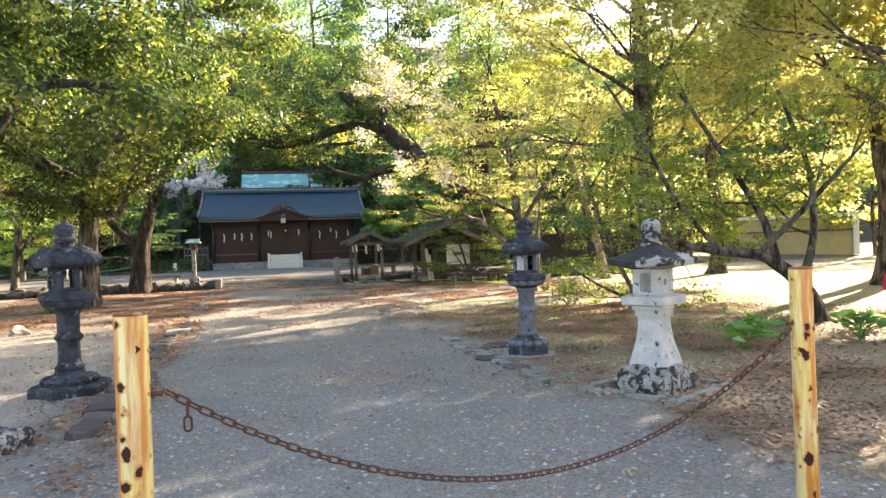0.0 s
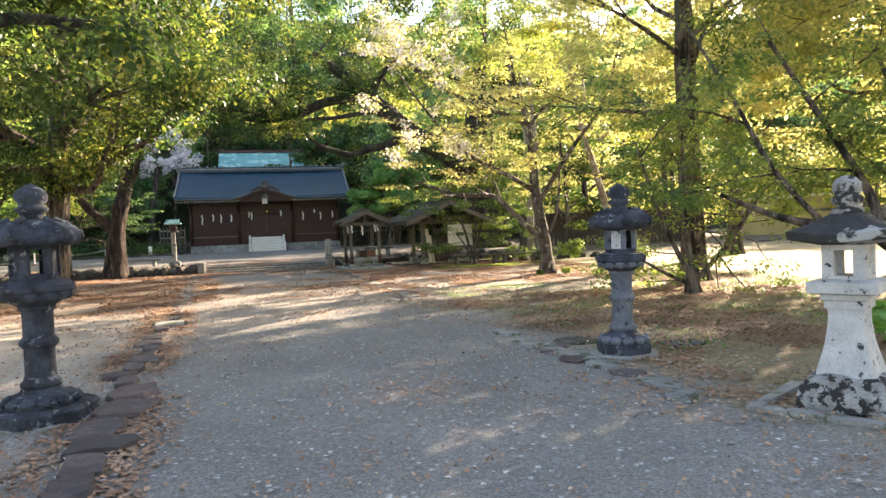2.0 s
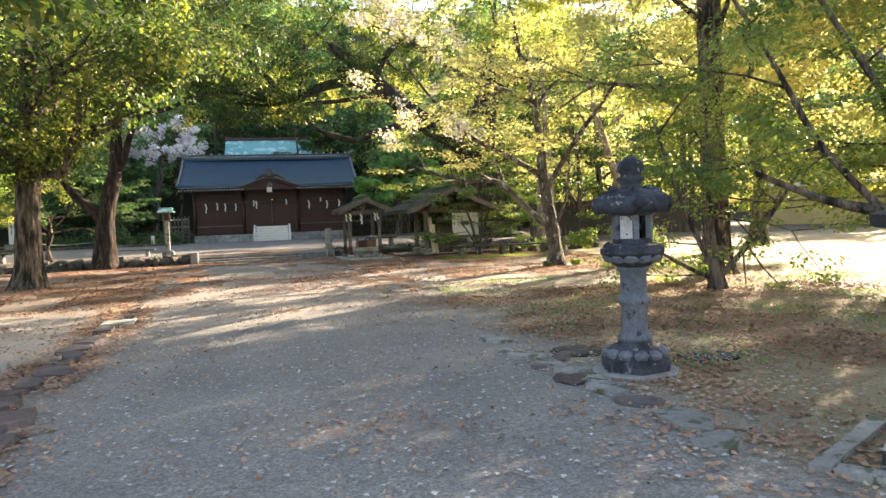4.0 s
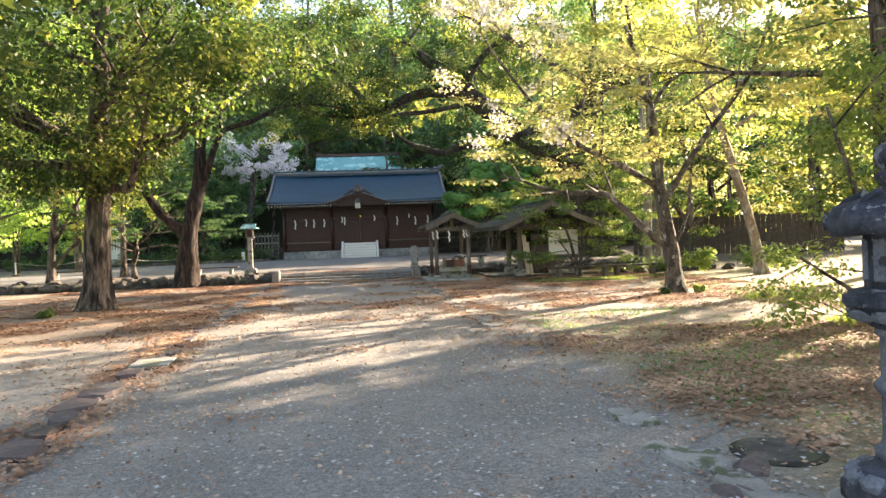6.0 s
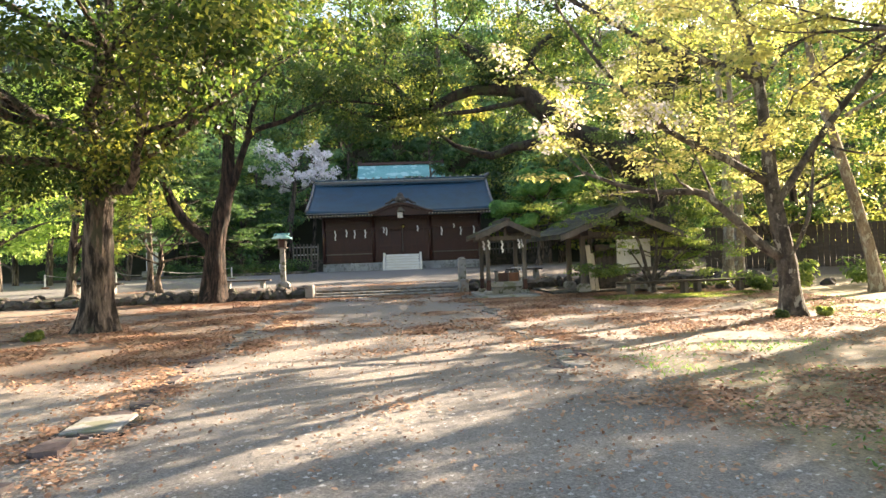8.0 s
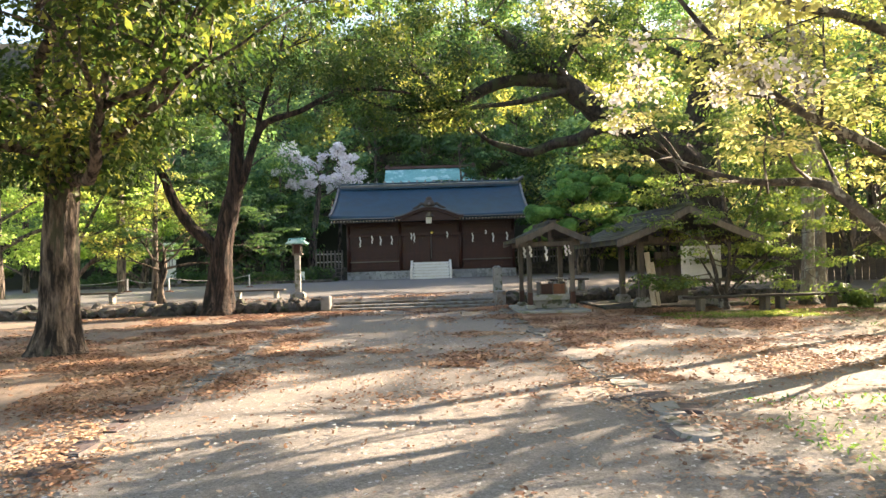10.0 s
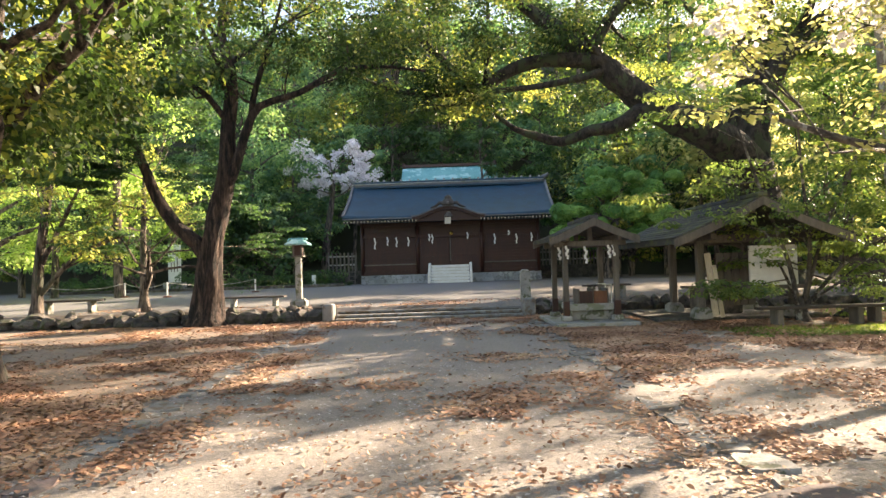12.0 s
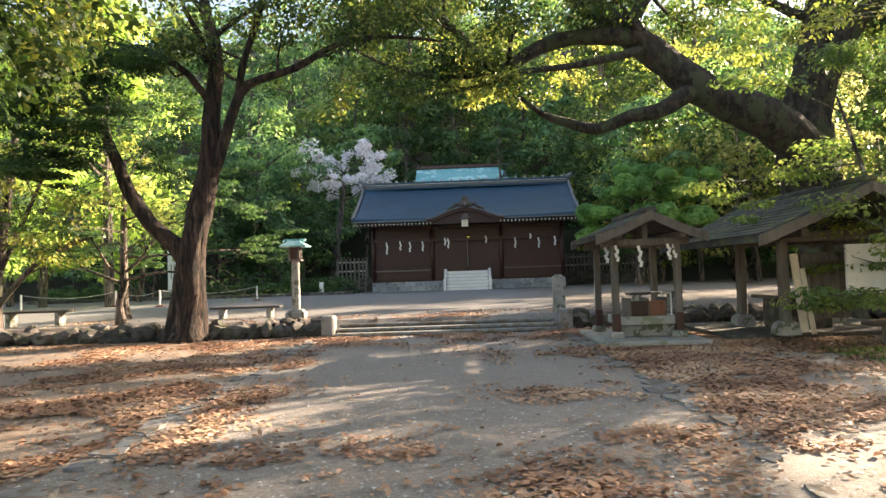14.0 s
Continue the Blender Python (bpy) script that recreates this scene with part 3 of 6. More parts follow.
        if prev:
            for k in range(4):
                bm.faces.new((prev[k], prev[(k + 1) % 4], q[(k + 1) % 4], q[k]))
        prev = q
    part("gable_board", bm, M_WOOD, roof)
    bm = bmesh.new()
    prev = None
    for i in range(41):
        x = -2.4 + 4.8 * i / 40
        z = 4.82 + 0.62 * kara(x)
        q = [bm.verts.new((x, yf - 0.16, z + 0.06)), bm.verts.new((x, yf - 0.16, z - 0.015)), bm.verts.new((x, yf + 0.6, z)), bm.verts.new((x, yf + 0.6, z + 0.07))]
        if prev:
            for k in range(4):
                bm.faces.new((prev[k], prev[(k + 1) % 4], q[(k + 1) % 4], q[k]))
        prev = q
    part("gable_edge", bm, M_RIDGE, roof)
    bm = bmesh.new()
    prev = None
    for i in range(31):
        x = -2.1 + 4.2 * i / 30
        z = 4.66 + 0.62 * kara(x)
        q = [bm.verts.new((x, yf + 0.14, z)), bm.verts.new((x, yf + 0.14, 4.5)), bm.verts.new((x, yf + 0.22, 4.5)), bm.verts.new((x, yf + 0.22, z))]
        if prev:
            for k in range(4):
                bm.faces.new((prev[k], prev[(k + 1) % 4], q[(k + 1) % 4], q[k]))
        prev = q
    part("gable_infill", bm, M_WOOD, roof)
    part("frog_strut", lathe([(0.1, 0), (0.34, 0.05), (0.2, 0.2), (0.12, 0.36)], 4, at(0, yf + 0.12, 4.72)), M_OLDWOOD, roof)
    crest = part("crest", lathe([(0.05, 0), (0.38, 0.02), (0.44, 0.18), (0.3, 0.42), (0.2, 0.5), (0.24, 0.58), (0.08, 0.72)], 16, at(0, yf + 0.12, 5.44)), M_DARKTIMBER, roof, "dark carved crest ornament", smooth=True)
    part("crest_boss", lathe([(0.09, 0), (0.11, 0.03), (0.05, 0.06)], 14, at(0, yf - 0.25, 5.62, 0, 90)), M_OLDWOOD, crest, smooth=True)
    for s in (-1, 1):
        bm = bmesh.new()
        tube(bm, [(s * 0.25, yf + 0.05, 5.6), (s * 0.55, yf + 0.05, 5.66), (s * 0.8, yf + 0.05, 5.46), (s * 1.15, yf + 0.05, 5.34)], [0.12, 0.12, 0.09, 0.04], 8)
        part("scroll", bm, M_DARKTIMBER, crest, smooth=True)
    # ridge: courses of tile and round caps
    for z, w, h in ((7.35, 0.5, 0.12), (7.48, 0.42, 0.1), (7.6, 0.46, 0.06), (7.7, 0.34, 0.14)):
        part("ridge_course", block(2 * half - 0.2, w, h, at(0, yr, z), 0.012), M_COPPER if h > 0.11 else (M_CONCRETE if h < 0.07 else M_RIDGE), roof)
    me = bpy.data.meshes.new("ridge_cap")
    bm = lathe([(0.07, -0.2), (0.08, 0.2)], 8, at(0, 0, 0, 0, 90))
    bm.to_mesh(me)
    bm.free()
    me.materials.append(M_CONCRETE)
    for i in range(22):
        piece("ridge_cap", me, roof, at(-half + 0.4 + i * (2 * half - 0.8) / 21, yr, 7.82))
    for s in (-1, 1):
        bm = bmesh.new()
        tube(bm, [(s * (half - 0.25), yr, 7.65), (s * half, yr, 7.78), (s * (half + 0.3), yr, 8.0)], [0.16, 0.16, 0.1], 8)
        part("ridge_end", bm, M_RIDGE, roof, smooth=True)
        bm = bmesh.new()
        pts = [(s * (half + 0.02), yf + (yr - yf) * v, roof_z(v, 4.82, 7.35) + 0.16) for v in np.linspace(0, 1, 10)]
        tube(bm, pts, [0.09] * 10, 8)
        part("verge_roll", bm, M_RIDGE, roof, smooth=True)
        bm = bmesh.new()
        tri = [[bm.verts.new((s * (half - 0.55) + dx, y, z)) for y, z in ((yf + 0.9, 4.6), (yr, 6.6), (yb - 0.9, 4.6))] for dx in (-0.04, 0.04)]
        bm.faces.new(tri[0])
        bm.faces.new(list(reversed(tri[1])))
        for q in range(3):
            bm.faces.new((tri[0][q], tri[1][q], tri[1][(q + 1) % 3], tri[0][(q + 1) % 3]))
        part("gable_wall", bm, M_WOOD, roof)
    # front steps with pale treads and cheek rails
    st = part("stair", block(2.3, 0.1, 1.1, at(0, -0.1, 1.0)), M_PALEWOOD, hall, "pale whitened wooden front stair")
    for k in range(6):
        part("tread", block(2.5, 0.3, 0.17, at(0, -0.3 - 0.26 * (5 - k), 0.54 + 0.2 * k), 0.008), M_PLASTER, st)
    for s in (-1, 1):
        bm = bmesh.new()
        block(0.16, 2.1, 0.2, at(s * 1.36, -0.98, 1.12, 0, 33), 0.01, bm)
        part("cheek", bm, M_PLASTER, st)
        part("newel", block(0.15, 0.15, 0.75, at(s * 1.36, -1.85, 0.82), 0.01), M_PLASTER, st)
    # paper streamers on the rope beam
    rng = np.random.default_rng(5)
    for x, z, h in ((-5.0, 3.55, 0.72), (-4.15, 3.6, 0.55), (-3.55, 3.55, 0.62), (-2.75, 3.55, 0.6), (-1.35, 3.72, 0.45), (-1.15, 3.68, 0.6), (1.2, 3.75, 0.42), (3.0, 3.6, 0.65), (3.95, 3.8, 0.3), (4.45, 3.55, 0.62), (5.45, 3.6, 0.55)):
        bm = bmesh.new()
        for k in range(3):
            block(0.09, 0.012, h / 3 + 0.02, at(x + 0.04 * (k % 2), -0.17 - 0.012 * k, z - h * (k + 0.5) / 3, 0, 0, 8 if k % 2 else -8), 0, bm)
        part("paper_streamer", bm, M_WHITE, hall)
    part("plaque", block(0.4, 0.06, 0.45, at(-0.05, yf + 0.02, 4.5, 0, -10), 0.015), M_PALEWOOD, hall, "pale carved name plaque")
    part("bell", lathe([(0.02, 0), (0.13, 0.03), (0.15, 0.12), (0.09, 0.24), (0.03, 0.27)], 18, at(0.12, -0.3, 3.6)), M_GOLD, hall, "small gilt bell", smooth=True)
    bm = bmesh.new()
    tube(bm, [(0.05, -0.25, 3.6), (0.04, -0.26, 2.6), (0.05, -0.25, 1.9)], [0.025, 0.03, 0.035], 8)
    part("bell_rope", bm, M_OLDWOOD, hall)
    return hall


shrine()


def rear_roof():
    """The inner sanctuary behind: only its green copper roof shows."""
    h = thing("inner_sanctuary", at(2.2, 72, 0, -1.8), "inner sanctuary with a bright green copper roof", "shrine")
    part("wall", block(7.0, 5, 8, at(0, 2.6, 4.4)), M_WOOD, h)
    bm = bmesh.new()
    for s in (1, -1):
        prev = None
        for k in range(9):
            v = k / 8
            y = 2.6 - s * 4.2 * (1 - v)
            z = roof_z(v, 7.9, 10.4)
            q = [bm.verts.new((-4.15, y, z)), bm.verts.new((4.15, y, z)), bm.verts.new((4.15, y, z - 0.2)), bm.verts.new((-4.15, y, z - 0.2))]
            if prev:
                for j in range(4):
                    bm.faces.new((prev[j], prev[(j + 1) % 4], q[(j + 1) % 4], q[j]))
            else:
                bm.faces.new(q)
            prev = q
    r = part("roof", bm, M_VERDI, h)
    part("ridge", block(8.4, 0.4, 0.26, at(0, 2.6, 10.5), 0.03), M_WOOD, r)
    for x in (-4.0, 4.0):
        part("ridge_end", block(0.25, 0.5, 0.45, at(x, 2.6, 10.57), 0.05), M_WOOD, r)


rear_roof()


# ---- steps and terrace edge ----
def steps():
    st = thing("stone_steps", at(0.78, 34.6, 0), "low broad stone steps strewn with leaves", "steps", kind="structure")
    me = bpy.data.meshes.new("tread")
    bm = block(5.5, 0.4, 0.07, None, 0.012)
    bm.to_mesh(me)
    bm.free()
    me.materials.append(M_PALEFLAG)
    for k in range(4):
        part("riser_fill", block(5.4, 0.36, 0.09 * (k + 1) - 0.02, at(0, 0.2 + 0.36 * k + 0.04, 0.5 * (0.09 * (k + 1) - 0.02))), M_MOSSROCK, st)
        piece("tread", me, st, at(0, 0.2 + 0.36 * k, 0.09 * (k + 1) - 0.035))
    for s in (-1, 1):
        part("cheek_stone", block(0.32, 0.5, 0.55, at(s * 2.95, 0.3, 0.25), 0.04), M_PALEFLAG, st)


steps()


def rock(name, seed, size, parent, m, mat=None):
    bm = bmesh.new()
    bmesh.ops.create_icosphere(bm, subdivisions=2, radius=0.5)
    o = Vector((seed * 7.3, seed * 1.7, 0))
    for v in bm.verts:
        k = 1 + 0.5 * noise.noise(v.co * 2.2 + o) + 0.22 * noise.noise(v.co * 6 + o)
        v.co = Vector((v.co.x * size[0] * k, v.co.y * size[1] * k, v.co.z * size[2] * k))
    ob = part(name, bm, mat or M_MOSSROCK, parent)
    ob.matrix_basis = m
    return ob


def rock_wall(name, x0, x1, y, label, seed):
    w = thing(name, at(0, 0, 0), label, "wall", kind="structure")
    rng = np.random.default_rng(seed)
    x = x0
    k = 0
    while x < x1:
        s = rng.uniform(0.28, 0.95)
        rock("stone", seed + k, (s * 1.1, 0.6, rng.uniform(0.36, 0.52)), w, at(x + s / 2, y + rng.uniform(-0.06, 0.06), 0.16, rng.uniform(-15, 15)))
        if rng.random() < 0.6:
            rock("stone", seed + k + 50, (s * 0.8, 0.45, 0.3), w, at(x + s * 0.6, y + 0.22, 0.34, rng.uniform(-30, 30)))
        x += s * 0.92
        k += 1


rock_wall("wall_terrace", -14, -2.35, 35.15, "low retaining wall of rough mossy stones", 11)
rock_wall("wall_terrace_east", 3.9, 16, 35.3, "low retaining wall of rough mossy stones behind the pavilions", 61)

# ---- path edging ----
def kerb_x(x, y):
    """The edging opens slightly towards the steps."""
    return x + (-0.5 if x < 0 else 0.42) * min(1.0, max(0.0, (y - 16) / 17)) - (0.12 if x > 0 and y < 12 else 0) + (0.13 if x < 0 and y < 9.5 else 0)


def edging(name, x, y0, y1, seed, mat, label, gaps=0.0, bare=()):
    e = thing(name, at(0, 0, 0), label, "kerb", kind="structure")
    rng = np.random.default_rng(seed)
    y = y0
    while y < y1:
        ln = rng.uniform(0.35, 0.75) if x < 0 and y < 9.5 else rng.uniform(0.25, 0.6)
        w = rng.uniform(0.26, 0.52) if x < 0 and y < 9.5 else rng.uniform(0.18, 0.4)
        if rng.random() < gaps or any(a < y < b for a, b in bare):
            y += ln
            continue
        bm = bmesh.new()
        vs = []
        for a in range(7):
            t = 2 * math.pi * a / 7 + rng.uniform(-0.25, 0.25)
            r = 1 + rng.uniform(-0.2, 0.16)
            vs.append(bm.verts.new((w / 2 * 1.1 * math.copysign(abs(math.cos(t)) ** 0.6, math.cos(t)) * r, ln / 2 * math.copysign(abs(math.sin(t)) ** 0.6, math.sin(t)) * r, 0)))
        f = bm.faces.new(vs)
        ex = bmesh.ops.extrude_face_region(bm, geom=[f])
        up = [v for v in ex["geom"] if isinstance(v, bmesh.types.BMVert)]
        for v in up:
            v.co = Vector((v.co.x * 0.93, v.co.y * 0.95, 0.06 + rng.uniform(-0.008, 0.008)))
        bmesh.ops.subdivide_edges(bm, edges=bm.edges[:], cuts=1, use_grid_fill=True)
        bmesh.ops.triangulate(bm, faces=[f for f in bm.faces if len(f.verts) > 4])
        for v in bm.verts:
            v.co += noise.noise_vector(v.co * 5 + Vector((y, x, 0))) * 0.03
        ob = part("flagstone", bm, mat if y < 20 else M_PALEFLAG, e)
        ob.matrix_basis = at(kerb_x(x, y) + rng.uniform(-0.1, 0.1), y + ln / 2, (0.0 if y < 15 and x < 0 else -0.026 if y < 20 else -0.038) + rng.uniform(-0.012, 0.012), rng.uniform(-7, 7), rng.uniform(-2, 2), rng.uniform(-2, 2))
        y += ln * rng.uniform(0.95, 1.15)


edging("kerb_west", -1.86, 6.7, 34.2, 3, M_KERB, "edging of flat broken reddish stones along the court path", 0.12)
edging("kerb_east", 3.25, 4.5, 34.0, 4, M_GREYSTONE, "edging of flat sunken stones along the court path", 0.25, ((12, 17), (4, 7)))


# ---- stone lanterns ----
def square_ring(bm, profile):
    rings = []
    for w, z in profile:
        rings.append([bm.verts.new((sx * w, sy * w, z)) for sx, sy in ((-1, -1), (1, -1), (1, 1), (-1, 1))])
    for a, b in zip(rings, rings[1:]):
        for i in range(4):
            bm.faces.new((a[i], a[(i + 1) % 4], b[(i + 1) % 4], b[i]))
    bm.faces.new(list(reversed(rings[0])))
    bm.faces.new(rings[-1])
    return bm


def rough(bm, amount, cuts=2, scale=6.0, seed=0):
    bmesh.ops.subdivide_edges(bm, edges=bm.edges[:], cuts=cuts, use_grid_fill=True)
    for v in bm.verts:
        v.co += noise.noise_vector(v.co * scale + Vector((seed, 0, 0))) * amount
    return bm


def dark_lantern(x, y, rz, h, label, shaft, wide):
    t = thing("stone_lantern", at(x, y, 0, rz), label, "lantern", "dark lanterns flanking the path")
    part("footing", lathe([(0.5, -0.03), (0.5, 0.02), (0.47, 0.035)], 24), M_CONCRETE, t)
    part("plinth", rough(lathe([(wide, 0.02), (wide * 1.02, 0.13), (wide * 0.95, 0.16)], 6), 0.022, 3, 7, x), M_DARKSTONE, t)
    lot = part("lotus_base", lathe([(0.37, 0.16), (0.36, 0.2), (0.29, 0.26), (0.21, 0.29), (0.19, 0.33)], 12), M_DARKSTONE, t)
    me = bpy.data.meshes.new("petal")
    bm = bmesh.new()
    bmesh.ops.create_icosphere(bm, subdivisions=1, radius=0.1, matrix=Matrix.Diagonal((0.7, 1, 0.5, 1)))
    bm.to_mesh(me)
    bm.free()
    me.materials.append(shaft)
    for k in range(12):
        a = k * math.pi / 6
        piece("petal", me, lot, at(0.33 * math.cos(a), 0.33 * math.sin(a), 0.215, math.degrees(a), 0, 28))
    part("shaft", lathe([(0.19, 0.33), (0.2, 0.37), (0.165, 0.4), (0.15, 0.45), (0.148, 0.69), (0.165, 0.71), (0.19, 0.735), (0.19, 0.765), (0.165, 0.79), (0.148, 0.81), (0.15, 1.04), (0.18, 1.06), (0.18, 1.1)], 28), shaft, t, smooth=True)
    mid = part("platform", lathe([(0.17, 1.09), (0.24, 1.13), (0.34, 1.21), (0.37, 1.24), (0.37, 1.29), (0.34, 1.3), (0.33, 1.32), (0.25, 1.34)], 12), M_DARKSTONE, t)
    for k in range(12):
        a = (k + 0.5) * math.pi / 6
        piece("petal", me, mid, at(0.29 * math.cos(a), 0.29 * math.sin(a), 1.19, math.degrees(a), 0, -38))
    # fire box: six posts, sills and heads, open windows
    R = 0.235
    box = part("fire_box", lathe([(R, 1.33), (R, 1.39)], 6), M_DARKSTONE, t)
    part("box_head", lathe([(R, 1.62), (R, 1.67)], 6), M_DARKSTONE, box)
    for k in range(6):
        a = k * math.pi / 3
        part("box_post", block(0.07, 0.07, 0.25, at(R * 0.86 * math.cos(a), R * 0.86 * math.sin(a), 1.505, math.degrees(a)), 0.006), shaft, box)
        if k % 3 != 1:
            b = a + math.pi / 6
            part("box_panel", block(0.03, 0.16, 0.25, at(R * 0.75 * math.cos(b), R * 0.75 * math.sin(b), 1.505, math.degrees(b))), M_WHITESTONE if k == 3 and shaft is M_MIDSTONE else M_DARKSTONE, box)
    # roof with six curled corners
    bm = bmesh.new()
    rings = []
    for r, z in ((0.24, 1.655), (0.43, 1.65), (0.46, 1.73), (0.41, 1.8), (0.3, 1.86), (0.17, 1.895), (0.12, 1.9)):
        ring = []
        for k in range(36):
            a = 2 * math.pi * k / 36
            c = abs(math.cos(3 * a))
            rr = r * (0.9 + 0.1 * c) if r > 0.2 else r
            ring.append(bm.verts.new((rr * math.cos(a), rr * math.sin(a), z + (0.035 * c ** 6 if r > 0.4 else 0))))
        rings.append(ring)
    for a, b in zip(rings, rings[1:]):
        for i in range(36):
            bm.faces.new((a[i], a[(i + 1) % 36], b[(i + 1) % 36], b[i]))
    bm.faces.new(list(reversed(rings[0])))
    bm.faces.new(rings[-1])
    rf = part("roof", bm, M_DARKSTONE, t, smooth=True)
    for k in range(6):
        a = k * math.pi / 3
        part("corner_curl", lathe([(0.01, -0.05), (0.055, -0.04), (0.06, 0.04), (0.02, 0.055)], 10, at(0.42 * math.cos(a), 0.42 * math.sin(a), 1.745, math.degrees(a), 0, 90)), M_DARKSTONE, rf, smooth=True)
        bm = bmesh.new()
        tube(bm, [(q * math.cos(a), q * math.sin(a), z) for q, z in ((0.41, 1.755), (0.33, 1.85), (0.2, 1.905))], [0.035, 0.032, 0.03], 6)
        part("roof_rib", bm, M_DARKSTONE, rf)
    part("finial", lathe([(0.12, 1.89), (0.13, 1.91), (0.11, 1.935), (0.12, 1.955), (0.155, 1.985), (0.16, 2.01), (0.12, 2.03), (0.12, 2.045), (0.155, 2.085), (0.16, 2.13), (0.13, 2.18), (0.06, 2.215), (0.015, 2.24)], 20), M_DARKSTONE, t, smooth=True)
    t.scale = (h / 2.24 * 0.89, h / 2.24 * 0.89, h / 2.24)
    return t


dark_lantern(-2.3, 9.02, 20, 2.1, "dark weathered stone lantern with a round banded shaft", M_DARKSTONE, 0.54)
dark_lantern(3.72, 9.24, 10, 2.01, "dark weathered stone lantern with one whitened fire-box pane", M_MIDSTONE, 0.41)


def white_lantern(x, y, rz, label):
    t = thing("stone_lantern", at(x, y, 0, rz), label, "lantern", "pale lanterns flanking the path")
    part("base_rock", rough(square_ring(bmesh.new(), [(0.43, -0.02), (0.43, 0.1), (0.37, 0.25), (0.29, 0.28)]), 0.035, 3), M_LICHENSTONE, t)
    part("pedestal", rough(square_ring(bmesh.new(), [(0.275, 0.27), (0.27, 0.31), (0.235, 0.42), (0.195, 0.55), (0.175, 0.68), (0.168, 0.78), (0.175, 0.83), (0.2, 0.835), (0.2, 0.9)]), 0.006, 2), M_WHITESTONE, t)
    part("platform", rough(square_ring(bmesh.new(), [(0.19, 0.9), (0.23, 0.91), (0.23, 0.95), (0.33, 0.97), (0.335, 1.06), (0.26, 1.08)]), 0.006, 2), M_WHITESTONE, t)
    fb = part("fire_box", block(0.42, 0.42, 0.03, at(0, 0, 1.095)), M_WHITESTONE, t)
    part("box_head", block(0.42, 0.42, 0.05, at(0, 0, 1.35)), M_WHITESTONE, fb)
    for sx in (-1, 1):
        for sy in (-1, 1):
            part("box_post", block(0.12, 0.12, 0.22, at(sx * 0.15, sy * 0.15, 1.215)), M_WHITESTONE, fb)
    # one side has a round hole, the others stand open
    bm = bmesh.new()
    n = 16
    rings = []
    for yy in (-0.2, -0.16):
        rings.append([bm.verts.new((0.045 * math.cos(2 * math.pi * k / n), yy, 1.215 + 0.045 * math.sin(2 * math.pi * k / n))) for k in range(n)])
        outer = []
        for k in range(n):
            a = 2 * math.pi * k / n
            q = 0.1 / max(abs(math.cos(a)), abs(math.sin(a)))
            outer.append(bm.verts.new((q * math.cos(a), yy, 1.215 + q * math.sin(a) * 1.1)))
        rings.append(outer)
    for k in range(n):
        j = (k + 1) % n
        bm.faces.new((rings[1][k], rings[1][j], rings[0][j], rings[0][k]))
        bm.faces.new((rings[3][k], rings[2][k], rings[2][j], rings[3][j]))
        bm.faces.new((rings[0][k], rings[0][j], rings[2][j], rings[2][k]))
    part("pierced_pane", bm, M_WHITESTONE, fb)
    rf = bmesh.new()
    rings = []
    for w, z, up in ((0.24, 1.37, 0), (0.5, 1.4, 0.04), (0.51, 1.46, 0.05), (0.3, 1.55, 0.01), (0.14, 1.63, 0)):
        ring = []
        for k in range(24):
            a = 2 * math.pi * (k + 0.5) / 24
            s = w / max(abs(math.cos(a)), abs(math.sin(a)))
            corner = (s / w - 1) / 0.414
            ring.append(rf.verts.new((s * math.cos(a), s * math.sin(a), z + up * corner)))
        rings.append(ring)
    for a, b in zip(rings, rings[1:]):
        for i in range(24):
            rf.faces.new((a[i], a[(i + 1) % 24], b[(i + 1) % 24], b[i]))
    rf.faces.new(list(reversed(rings[0])))
    rf.faces.new(rings[-1])
    part("roof", rf, M_CAPSTONE, t)
    part("finial", lathe([(0.15, 1.61), (0.16, 1.66), (0.1, 1.69), (0.15, 1.72), (0.16, 1.76), (0.12, 1.785), (0.14, 1.82), (0.14, 1.88), (0.09, 1.93), (0.02, 1.95)], 18), M_LICHENSTONE, t, smooth=True)
    t.scale = (0.74, 0.74, 0.95)
    return t


white_lantern(4.1, 6.5, 28, "pale granite lantern blotched with black lichen on a rough base")
white_lantern(-2.72, 6.5, -28, "pale granite lantern with a dark mossy base and roof").location.z = 0.15
k = thing("lantern_kerb", at(4.1, 6.5, 0, 28), "low worn stone kerb framing a lantern", "kerb", kind="structure")
for dx, dy, rz in ((0, -0.55, 0), (0, 0.55, 0), (0.55, 0, 90), (-0.55, 0, 90)):
    part("kerb_stone", rough(block(1.2 if rz == 0 else 0.96, 0.11, 0.08), 0.02, 3, 5, dx), M_GREYSTONE, k).matrix_basis = at(dx, dy, -0.005, rz)
pl = thing("lantern_plinth", at(-2.72, 6.5, 0, -28), "broken square stone plinth under a pale lantern", "plinth")
part("slab", rough(square_ring(bmesh.new(), [(0.52, -0.02), (0.53, 0.1), (0.5, 0.15), (0.46, 0.16)]), 0.035, 3, 5), M_LICHENSTONE, pl)
for j, (x, y, s) in enumerate(((-6.2, 17.5, 0.6), (-5.4, 17.2, 0.45), (-6.9, 18.2, 0.7))):
    t = thing("rock", at(x, y, 0.05, 40 * j), "rough dark rock beside the path", "rock", "loose rocks")
    rock("stone", 200 + j, (s, s * 0.8, s * 0.75), t, at(0, 0, 0), M_GREYSTONE)


